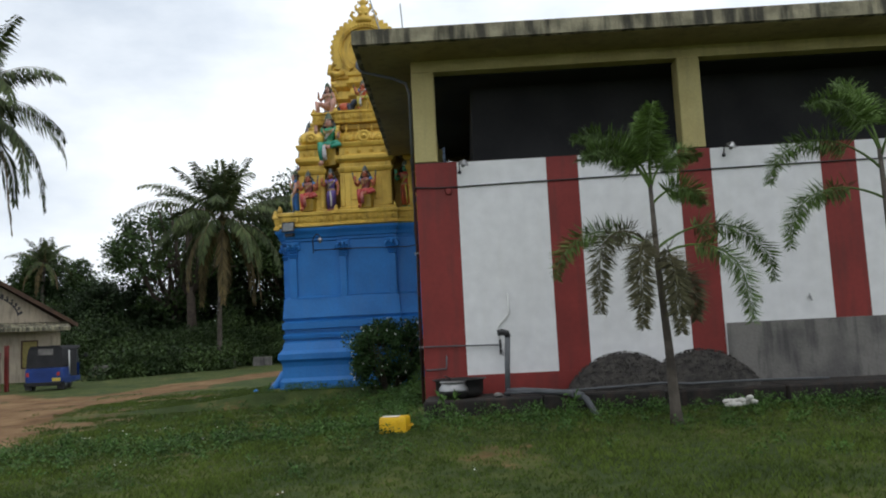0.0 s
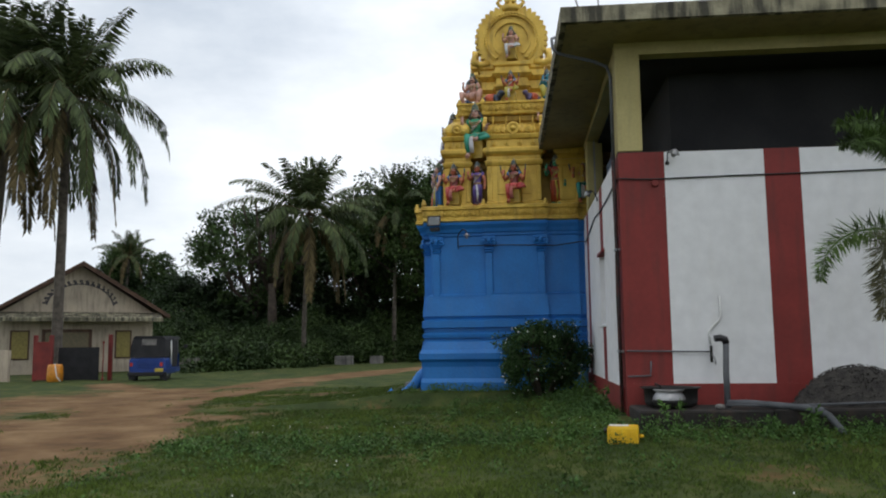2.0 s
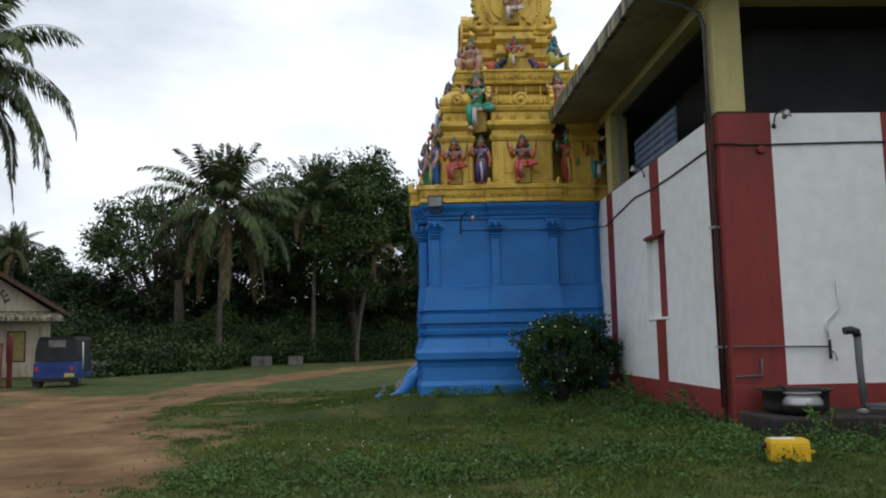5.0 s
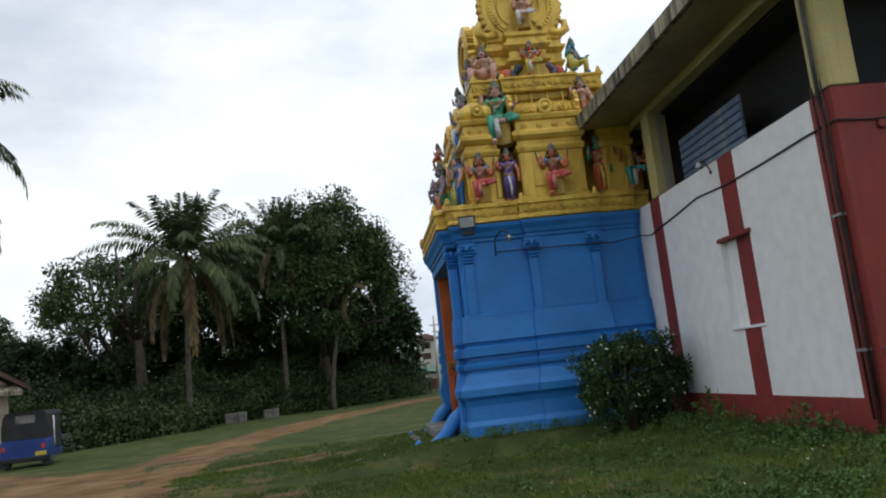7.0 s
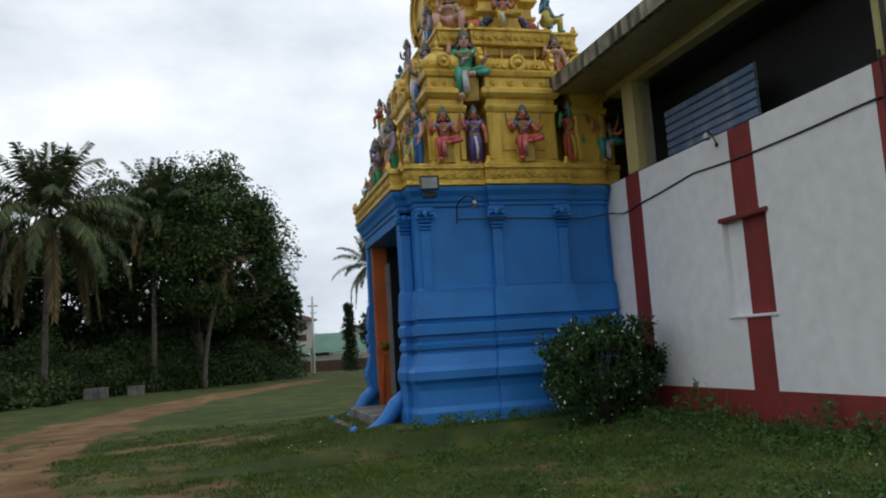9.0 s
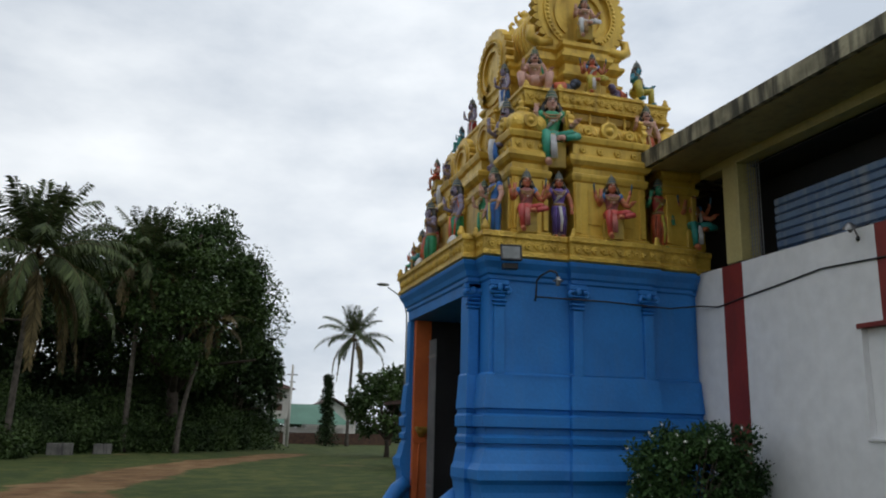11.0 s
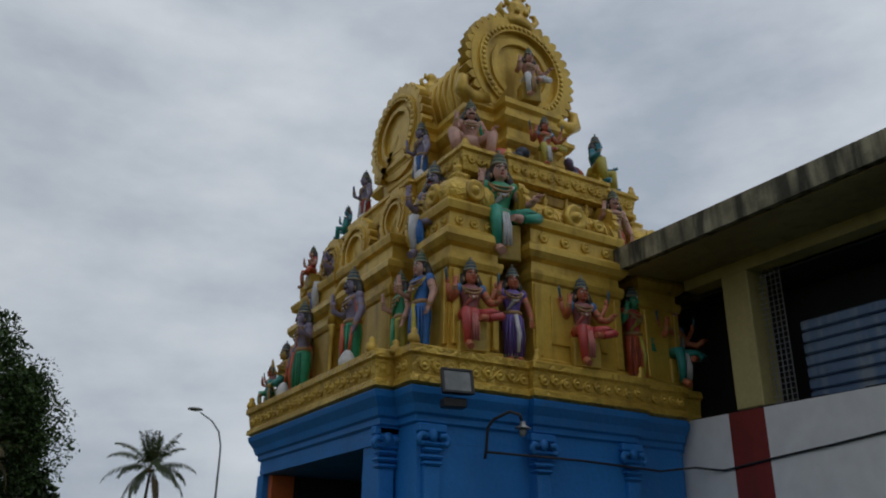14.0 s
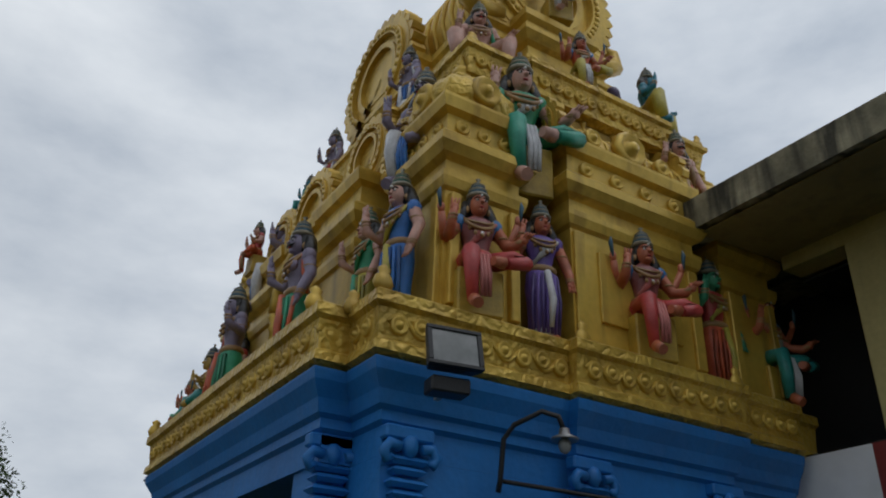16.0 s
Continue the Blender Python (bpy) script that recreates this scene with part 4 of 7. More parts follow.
# ---- painted statues: one plain mesh each ----
SKIN_RED, SKIN_PINK, SKIN_BLUE, SKIN_GREEN, SKIN_YEL = (0.50, 0.145, 0.07), (0.58, 0.32, 0.25), (0.25, 0.21, 0.31), (0.05, 0.30, 0.16), (0.55, 0.36, 0.08)
PINK, PURPLE, GREEN, BLUEC, WHITEC, YELL, ORNG, TEAL = (0.52, 0.065, 0.06), (0.16, 0.10, 0.38), (0.03, 0.32, 0.16), (0.03, 0.16, 0.50), (0.62, 0.62, 0.64), (0.50, 0.42, 0.06), (0.60, 0.12, 0.05), (0.03, 0.28, 0.26)
HAIR, CROWN, BRASS = (0.012, 0.011, 0.011), (0.04, 0.11, 0.16), (0.40, 0.24, 0.10)


def figure(kind, at, rz, h, skin, top, low, sash, label, flip=1, moustache=False):
    """kind: seated, standing, squat. Faces -y before turning; h: overall height."""
    s = Shape()
    m = pose(*on_tower(*at), rz=rz) @ Matrix.Diagonal((flip * h, h, h, 1))

    def limb(pts, radii, slot):
        s.slot = slot
        s.tube(pts, radii, 8, m)

    if kind == "seated":
        hip = 0.40
        s.slot = 4
        s.box(-0.15, 0.15, -0.10, 0.14, 0.02, 0.33, 0.01, m)
        s.slot = 2
        s.ball((0, -0.02, hip), 0.145, 0.12, 0.09, 10, 6, m)
        limb([(-0.07, -0.04, hip), (-0.10, -0.19, hip - 0.01), (-0.10, -0.20, hip - 0.12), (-0.08, -0.18, 0.07)], [0.070, 0.060, 0.048, 0.036], 2)
        limb([(0.06, -0.04, hip), (0.20, -0.15, hip + 0.01), (0.27, -0.17, hip - 0.02), (0.12, -0.22, hip - 0.07)], [0.070, 0.056, 0.048, 0.036], 2)
        limb([(-0.08, -0.20, 0.07), (-0.08, -0.27, 0.02)], [0.04, 0.035], 0)
        limb([(0.10, -0.22, hip - 0.07), (0.02, -0.25, hip - 0.08)], [0.04, 0.03], 0)
        s.slot = 3
        for k in range(3):
            s.tube([(-0.045 + k * 0.022, -0.20, hip - 0.02), (-0.04 + k * 0.024, -0.228, 0.24), (-0.035 + k * 0.026, -0.205, 0.10)], [0.010, 0.015, 0.012], 6, m)
    elif kind == "squat":
        hip = 0.26
        s.slot = 2
        s.ball((0, 0, hip), 0.17, 0.14, 0.12, 10, 6, m)
        for k in (-1, 1):
            limb([(k * 0.08, -0.02, hip), (k * 0.24, -0.16, hip + 0.06), (k * 0.20, -0.18, 0.05)], [0.09, 0.08, 0.06], 2)
            limb([(k * 0.20, -0.16, 0.05), (k * 0.20, -0.27, 0.03)], [0.05, 0.035], 0)
    else:
        hip = 0.50
        s.slot = 2
        s.lathe([(0.085, 0.05), (0.105, 0.12), (0.11, 0.28), (0.125, 0.42), (0.115, 0.52), (0.085, 0.56)], (0, 0, 0), 12, m, 1.0, 0.75)
        for k in range(7):
            a = -0.096 + 0.032 * k
            back = 0.03 * (a / 0.096) ** 2
            s.slot = 2 if k % 2 else 12
            s.tube([(a * 0.9, -0.098 + back, 0.50), (a * 1.12, -0.104 + back, 0.3), (a * 0.98, -0.090 + back, 0.06)], 0.013, 5, m)
        s.slot = 3
        s.lathe([(0.090, 0.05), (0.100, 0.06), (0.102, 0.085), (0.095, 0.095)], (0, 0, 0), 14, m, 1.0, 0.82)
        s.slot = 3
        s.tube([(0.0, -0.10, 0.52), (0.03, -0.115, 0.3), (0.02, -0.10, 0.10)], [0.025, 0.03, 0.018], 6, m)
        for k in (-1, 1):
            limb([(k * 0.05, 0, 0.06), (k * 0.055, -0.04, 0.03), (k * 0.06, -0.11, 0.02)], [0.04, 0.04, 0.025], 0)
    z = hip
    # torso with draped cloth, belt and necklaces
    s.slot = 1
    s.lathe([(0.088, z + 0.02), (0.080, z + 0.09), (0.098, z + 0.17), (0.124, z + 0.25), (0.112, z + 0.30), (0.05, z + 0.34)], (0, 0, 0), 14, m, 1.0, 0.74)
    if top != skin:
        s.slot = 3
        for k in range(3):
            s.tube([(0.115 - 0.02 * k, -0.05, z + 0.29), (0.03 - 0.025 * k, -0.094, z + 0.19), (-0.085, -0.055, z + 0.09 - 0.01 * k)], 0.012, 6, m)
    else:
        s.ball((-0.05, -0.07, z + 0.235), 0.052, 0.03, 0.042, 8, 5, m)
        s.ball((0.05, -0.07, z + 0.235), 0.052, 0.03, 0.042, 8, 5, m)
        s.slot = 3
        s.tube([(0.11, -0.03, z + 0.30), (0.14, -0.02, z + 0.16), (0.15, 0.0, z + 0.02)], [0.02, 0.026, 0.018], 6, m)
    s.slot = 5
    s.lathe([(0.098, z + 0.03), (0.114, z + 0.045), (0.114, z + 0.065), (0.098, z + 0.08)], (0, 0, 0), 14, m, 1.0, 0.8)
    for drop, rad in ((0.06, 0.009), (0.10, 0.013)):
        s.tube([(0.10 * math.cos(a), -0.03 - 0.078 * math.sin(a), z + 0.31 - drop * math.sin(a)) for a in [math.pi * i / 8 for i in range(9)]], rad, 6, m)
    for k in range(5):
        a = math.pi * (k + 1) / 6
        s.ball((0.085 * math.cos(a), -0.038 - 0.072 * math.sin(a), z + 0.285 - 0.12 * math.sin(a)), 0.015, 0.012, 0.018, 6, 4, m)
    s.slot = 9
    s.ball((0, -0.112, z + 0.175), 0.013, 0.008, 0.016, 6, 4, m)
    # arms with sleeves, armlets, bangles and open fingers
    for k, pts in ((-1, [(-0.125, 0, z + 0.28), (-0.20, -0.02, z + 0.16), (-0.21, -0.12, z + 0.20), (-0.20, -0.14, z + 0.31)]), (1, [(0.125, 0, z + 0.28), (0.20, -0.03, z + 0.15), (0.22, -0.15, z + 0.11), (0.25, -0.19, z + 0.14)])):
        if kind == "standing" and k > 0:
            pts = [(0.125, 0, z + 0.28), (0.19, 0.0, z + 0.14), (0.20, -0.05, z + 0.02), (0.195, -0.08, z - 0.06)]
        limb(pts, [0.046, 0.040, 0.033, 0.024], 0)
        s.slot = 0
        s.ball(pts[-1], 0.032, 0.022, 0.036, 8, 5, m)
        ahead = (Vector(pts[-1]) - Vector(pts[-2])).normalized()
        for q in (-0.016, 0.0, 0.016):
            tip = Vector(pts[-1]) + ahead * 0.062 + Vector((q * 1.5, 0, 0))
            s.tube([Vector(pts[-1]) + Vector((q, 0, 0)), tip], [0.011, 0.007], 5, m)
        s.slot = 8
        s.ball(pts[0], 0.055, 0.054, 0.070, 8, 5, m)
        s.slot = 5
        s.ball(Vector(pts[0]).lerp(Vector(pts[1]), 0.62), 0.050, 0.050, 0.016, 8, 4, m)
        for q in (0.72, 0.5):
            s.ball(Vector(pts[-1]).lerp(Vector(pts[-2]), q), 0.036, 0.036, 0.014, 8, 4, m)
    if kind == "seated" and skin == SKIN_RED:
        for k in (-1, 1):
            limb([(k * 0.115, 0.03, z + 0.27), (k * 0.22, 0.0, z + 0.17), (k * 0.26, -0.06, z + 0.31)], [0.040, 0.035, 0.024], 0)
            s.ball((k * 0.265, -0.065, z + 0.34), 0.028, 0.02, 0.04, 8, 5, m)
            s.slot = 7
            s.tube([(k * 0.272, -0.075, z + 0.33), (k * 0.285, -0.08, z + 0.44), (k * 0.28, -0.08, z + 0.48)], [0.010, 0.016, 0.004], 6, m)
    if kind == "standing" and skin == SKIN_BLUE:
        s.slot = 9
        s.lathe([(0.02, 0.02), (0.075, 0.05), (0.085, 0.12), (0.05, 0.19), (0.02, 0.22)], (0.19, -0.12, 0), 10, m)
        s.slot = 3
        s.tube([(0.19, -0.11, 0.20), (0.195, -0.09, z - 0.05)], 0.016, 6, m)
    # neck, head and painted face
    limb([(0, 0, z + 0.31), (0, -0.012, z + 0.37)], [0.048, 0.042], 0)
    s.slot = 0
    s.ball((0, -0.036, z + 0.415), 0.062, 0.066, 0.082, 16, 10, m)
    s.tube([(0, -0.094, z + 0.432), (0, -0.110, z + 0.402)], [0.008, 0.014], 6, m)
    s.ball((0, -0.082, z + 0.357), 0.024, 0.02, 0.018, 8, 5, m)
    for k in (-1, 1):
        s.slot = 9
        s.ball((k * 0.026, -0.091, z + 0.428), 0.016, 0.008, 0.009, 8, 5, m)
        s.slot = 6
        s.ball((k * 0.026, -0.097, z + 0.428), 0.007, 0.005, 0.008, 6, 4, m)
        s.tube([(k * 0.009, -0.099, z + 0.443), (k * 0.028, -0.094, z + 0.451), (k * 0.048, -0.078, z + 0.442)], 0.0045, 5, m)
        if moustache:
            s.tube([(k * 0.004, -0.106, z + 0.389), (k * 0.026, -0.101, z + 0.386), (k * 0.046, -0.084, z + 0.396)], [0.010, 0.009, 0.003], 6, m)
    s.slot = 10
    s.ball((0, -0.100, z + 0.377), 0.017, 0.008, 0.007, 8, 5, m)
    s.slot = 9
    s.tube([(0, -0.098, z + 0.452), (0, -0.092, z + 0.474)], [0.009, 0.006], 5, m)
    # thick black hair down to the shoulders
    s.slot = 6
    s.ball((0, 0.012, z + 0.425), 0.086, 0.080, 0.100, 14, 8, m)
    for k in (-1, 1):
        s.tube([(k * 0.064, 0.012, z + 0.445), (k * 0.094, 0.015, z + 0.36), (k * 0.112, 0.01, z + 0.285), (k * 0.10, 0.0, z + 0.235)], [0.036, 0.046, 0.040, 0.018], 7, m)
    s.ball((0, 0.004, z + 0.468), 0.074, 0.076, 0.044, 12, 6, m)
    # banded crown and ear rings
    for k, (r0, r1, z0, z1) in enumerate(((0.076, 0.080, 0.478, 0.500), (0.058, 0.070, 0.500, 0.528), (0.064, 0.060, 0.528, 0.542), (0.046, 0.055, 0.542, 0.566), (0.050, 0.044, 0.566, 0.578), (0.028, 0.034, 0.578, 0.596), (0.018, 0.006, 0.596, 0.632))):
        s.slot = 7 if k % 2 else 11
        s.lathe([(r0 * 0.8, z + z0 - 0.004), (r0, z + z0), (r1, z + (z0 + z1) / 2), (r0, z + z1), (r0 * 0.7, z + z1 + 0.003)], (0, -0.014, 0), 12, m)
    s.slot = 5
    for k in (-1, 1):
        s.ball((k * 0.072, -0.024, z + 0.385), 0.015, 0.015, 0.026, 6, 4, m)
    crown = CROWN if skin != SKIN_PINK else (0.03, 0.13, 0.08)
    mats = [plaster(c) for c in (skin, top, low, sash, (0.50, 0.33, 0.045), BRASS, HAIR, crown, (0.05, 0.19, 0.46) if skin == SKIN_RED and kind == "seated" else top, (0.70, 0.70, 0.70), (0.42, 0.03, 0.03), (0.30, 0.27, 0.20), tuple(c * 0.55 for c in low))]
    return solo("statue", s, mats, label, "statue", "statues on the temple tower")


def beast(at, rz, h, body, cloth, label):
    """A small crouching mount."""
    s = Shape()
    m = pose(*on_tower(*at), rz=rz) @ Matrix.Diagonal((h, h, h, 1))
    s.ball((0, 0, 0.35), 0.26, 0.55, 0.30, 12, 7, m)
    s.ball((0, -0.55, 0.62), 0.17, 0.22, 0.19, 10, 6, m)
    s.tube([(0, -0.38, 0.42), (0, -0.52, 0.60)], [0.18, 0.15], 8, m)
    for k in (-1, 1):
        s.tube([(k * 0.18, -0.3, 0.3), (k * 0.2, -0.45, 0.03)], [0.09, 0.06], 7, m)
        s.tube([(k * 0.2, 0.3, 0.3), (k * 0.22, 0.25, 0.03)], [0.12, 0.07], 7, m)
    s.tube([(0, 0.5, 0.35), (0, 0.75, 0.5), (0, 0.8, 0.85)], [0.08, 0.06, 0.03], 6, m)
    s.slot = 1
    s.lathe([(0.29, -0.22), (0.31, -0.1), (0.31, 0.12), (0.29, 0.24)], (0, 0, 0), 12, m @ pose(0, 0.05, 0.36, 90))
    return solo("statue", s, [plaster(body), plaster(cloth)], label, "statue", "statues on the temple tower")


Z0 = 3.765
figure("seated", (-2.93, 5.90, Z0), -14, 0.93, SKIN_RED, (0.30, 0.10, 0.10), PINK, (0.52, 0.17, 0.15), "painted seated deity statue in red robes on the gold ledge")
figure("standing", (-2.42, 5.93, Z0), -14, 0.88, SKIN_RED, PURPLE, PURPLE, WHITEC, "painted standing statue in a purple sari on the gold ledge")
figure("seated", (-1.63, 5.83, Z0), -14, 0.97, SKIN_RED, (0.30, 0.10, 0.10), PINK, (0.52, 0.17, 0.15), "painted seated deity statue in red robes on the middle pavilion")
figure("standing", (-0.74, 6.02, Z0), 0, 1.0, SKIN_GREEN, PINK, ORNG, YELL, "green-skinned standing statue in an orange robe under the eave")
figure("seated", (-0.16, 6.02, Z0), 0, 1.02, SKIN_RED, SKIN_RED, TEAL, WHITEC, "shaded seated statue in green robes under the eave")
figure("seated", (-2.45, 6.08, 4.80), -14, 1.27, SKIN_PINK, GREEN, (0.03, 0.30, 0.20), WHITEC, "large seated statue in a green and white sari")
figure("standing", (-0.87, 6.06, 5.04), -14, 0.90, SKIN_PINK, SKIN_PINK, ORNG, BRASS, "moustached guardian statue in red beside the eave", 1, True)
figure("seated", (-1.66, 6.26, 6.15), -14, 0.72, SKIN_RED, ORNG, YELL, WHITEC, "elephant-headed seated statue painted red and yellow")
figure("squat", (-2.52, 6.50, 6.14), -20, 0.92, SKIN_PINK, SKIN_PINK, SKIN_PINK, GREEN, "stout squatting statue with pink skin and a green cloth", 1, True)
figure("squat", (-0.86, 6.30, 6.14), 30, 0.86, (0.03, 0.22, 0.30), (0.03, 0.22, 0.30), YELL, BRASS, "blue-green squatting statue holding a club")
figure("seated", (CX, 6.54, 7.22), -14, 0.80, SKIN_PINK, SKIN_PINK, WHITEC, BRASS, "white-robed seated statue with a lute in the round gable")
beast((-2.10, 6.46, 6.14), 70, 0.42, (0.03, 0.045, 0.08), ORNG, "dark crouching bird mount with a red cloth")
beast((-1.18, 6.32, 6.14), -60, 0.34, (0.10, 0.07, 0.16), ORNG, "small dark crouching mount beside a seated statue")
# left side
figure("standing", (-3.28, 6.20, Z0), -80, 0.95, SKIN_PINK, BLUEC, BLUEC, YELL, "standing statue in a bright blue sari on the gold ledge")
figure("standing", (-3.30, 6.56, Z0), -90, 0.86, SKIN_PINK, GREEN, YELL, GREEN, "standing statue in a green and yellow sari")
figure("standing", (-3.44, 7.36, Z0), -90, 1.10, SKIN_BLUE, SKIN_BLUE, GREEN, ORNG, "violet-skinned guardian statue leaning on a club", 1, True)
figure("standing", (-3.44, 8.72, Z0), -90, 1.10, SKIN_BLUE, SKIN_BLUE, GREEN, ORNG, "violet-skinned guardian statue leaning on a club", -1, True)
figure("standing", (-3.26, 9.08, Z0), -90, 0.90, SKIN_PINK, PINK, ORNG, YELL, "standing statue in red robes on the gold ledge")
figure("seated", (-3.40, 9.36, Z0), -90, 0.86, SKIN_YEL, SKIN_YEL, TEAL, BRASS, "yellow-skinned seated flute player statue")
figure("seated", (-3.48, 9.62, Z0), -90, 0.62, SKIN_RED, SKIN_RED, GREEN, BRASS, "small red seated statue at the ledge corner")
figure("seated", (-2.97, 6.50, 4.84), -60, 1.16, SKIN_BLUE, SKIN_BLUE, WHITEC, BLUEC, "violet-skinned moustached statue seated in white cloth", 1, True)
figure("seated", (-3.00, 8.98, 4.86), -105, 1.15, SKIN_BLUE, SKIN_BLUE, WHITEC, BLUEC, "violet-skinned moustached statue seated in white cloth", -1, True)
figure("standing", (-2.66, 7.34, 6.13), -90, 0.84, SKIN_BLUE, SKIN_BLUE, BLUEC, WHITEC, "violet-skinned standing statue in blue cloth")
figure("standing", (-2.70, 8.75, 6.13), -90, 0.80, SKIN_BLUE, SKIN_BLUE, PINK, WHITEC, "small violet-skinned standing statue")
figure("squat", (-2.78, 9.10, 6.13), -90, 0.56, (0.03, 0.22, 0.30), (0.03, 0.22, 0.30), TEAL, BRASS, "small blue-green squatting statue")
figure("seated", (-3.22, 9.16, 5.33), -90, 0.6, SKIN_PINK, PINK, ORNG, BRASS, "small red seated statue on the pavilion roof")


# ---- plants ----
RNG = np.random.default_rng(5)


def leaf_quads(centres, ways, ups, length, width):
    """Leaf faces, each a kite from its root along its way."""
    c, w, u = np.asarray(centres), np.asarray(ways), np.asarray(ups)
    side = np.cross(w, u)
    side /= np.linalg.norm(side, axis=1, keepdims=True) + 1e-9
    L, W = np.asarray(length).reshape(-1, 1), np.asarray(width).reshape(-1, 1)
    return np.stack([c, c + w * L * 0.45 + side * W * 0.5, c + w * L, c + w * L * 0.45 - side * W * 0.5], 1)


def frond(root, yaw, rise, reach, droop, pairs, leaflet, width, rng, hang=0.5, plume=False):
    """A palm frond: the rachis points and the leaflet faces."""
    n = 12
    pts = []
    p, a = np.array(root, float), rise
    h = np.array([math.cos(yaw), math.sin(yaw), 0.0])
    for i in range(n + 1):
        pts.append(p.copy())
        p = p + (h * math.cos(a) + np.array([0, 0, math.sin(a)])) * reach / n
        a = max(a - droop / n * (0.5 + 1.0 * i / n), -1.48)
    pts = np.array(pts)
    cs, ws, us, ls, wd = [], [], [], [], []
    start = 0.28 if plume else 0.16
    for k in range(pairs):
        t = start + (1 - start) * (k + 0.5) / pairs
        f = t * n
        i = min(int(f), n - 1)
        c = pts[i] + (pts[i + 1] - pts[i]) * (f - i)
        d = pts[i + 1] - pts[i]
        d /= np.linalg.norm(d)
        side = np.cross(d, [0, 0, 1.0])
        side /= np.linalg.norm(side) + 1e-9
        up = np.cross(side, d)
        size = leaflet * (0.55 + 0.45 * math.sin(math.pi * min(1, 0.15 + 0.85 * t))) * (1.0 if t < 0.85 else 0.75)
        for sg in (-1, 1):
            for r in range(3 if plume else 1):
                tilt = rng.uniform(-1.45, 1.45) if plume else rng.uniform(-0.1, 0.2)
                w = side * sg * math.cos(tilt) + up * math.sin(tilt) * 0.8 + d * (rng.uniform(0.1, 0.5) if plume else rng.uniform(0.45, 0.8)) + np.array([0, 0, -hang * rng.uniform(0.6, 1.3)])
                w /= np.linalg.norm(w)
                cs.append(c), ws.append(w), us.append(up + rng.normal(0, 0.25, 3)), ls.append(size * rng.uniform(0.8, 1.15)), wd.append(width)
    return pts, leaf_quads(cs, ws, us, ls, wd)


def palm_tree(name, at, height, reach, count, seed, label, lean=(0, 0), dead=5, group="coconut palms", trunk_r=0.125, sag=1.35):
    rng = np.random.default_rng(seed)
    tree = thing(name, at, 0, label, "palm tree", group)
    s = Shape()
    pts, rad = [], []
    for i in range(15):
        t = i / 14
        pts.append((lean[0] * t * t, lean[1] * t * t, height * t - 0.15))
        rad.append(trunk_r * (1.25 - 0.45 * t + (0.5 * (1 - t * 8) if t < 0.12 else 0)) * (1 + 0.05 * (i % 2)))
    s.tube(pts, rad, 10)
    part("trunk", s, BARK, tree)
    top = np.array(pts[-1])
    ribs, green, dry = Shape(), [], []
    for i in range(count):
        t = i / count
        yaw = i * 2.399 + rng.uniform(-0.2, 0.2)
        rise = (1.5 - 1.2 * t if t < 0.3 else 1.1 - 2.6 * (t - 0.3)) + rng.uniform(-0.15, 0.15)
        r, q = frond(top + np.array([0, 0, 0.1]), yaw, rise, reach * rng.uniform(0.85, 1.1) * (0.66 + 0.4 * min(1, 2 * t)), (0.3 + 1.5 * t if t < 0.3 else 0.75 + sag * t), 54, reach * 0.18, reach * 0.017, rng, 0.15 + 1.65 * min(1, t * 1.5))
        ribs.tube(r, [0.026 - 0.0019 * j for j in range(len(r))], 4)
        (dry if i >= count - dead else green).append(q)
    for i in range(9):
        a = i * 0.7
        ribs.ball(top + np.array([0.22 * math.cos(a), 0.22 * math.sin(a), -0.12 - 0.05 * (i % 3)]), 0.11, 0.11, 0.14, 7, 5)
    part("crown_core", ribs, LEAF_DEAD, tree, "straw-coloured frond ribs and nuts")
    leaves_mesh("crown", np.concatenate(green), LEAF_PALM, tree)
    if dry:
        leaves_mesh("dry_fronds", np.concatenate(dry), LEAF_DEAD, tree)
    return tree


def clump_leaves(centres, radii, per, size, rng, flat=0.75):
    """Leaves thickest near the outside of each clump."""
    centres, radii = np.asarray(centres), np.asarray(radii)
    n = len(centres)
    d = rng.normal(0, 1, (n, per, 3))
    d /= np.linalg.norm(d, axis=2, keepdims=True)
    r = rng.uniform(0.45, 1.05, (n, per, 1)) * radii.reshape(-1, 1, 1)
    c = centres[:, None, :] + d * r * np.array([1, 1, flat])
    w = d + rng.normal(0, 0.7, d.shape) + np.array([0, 0, -0.25])
    w /= np.linalg.norm(w, axis=2, keepdims=True)
    u = rng.normal(0, 0.6, d.shape) + np.array([0, 0, 1.0])
    L = size * rng.uniform(0.6, 1.3, n * per)
    return leaf_quads(c.reshape(-1, 3), w.reshape(-1, 3), u.reshape(-1, 3), L, L * 0.62)


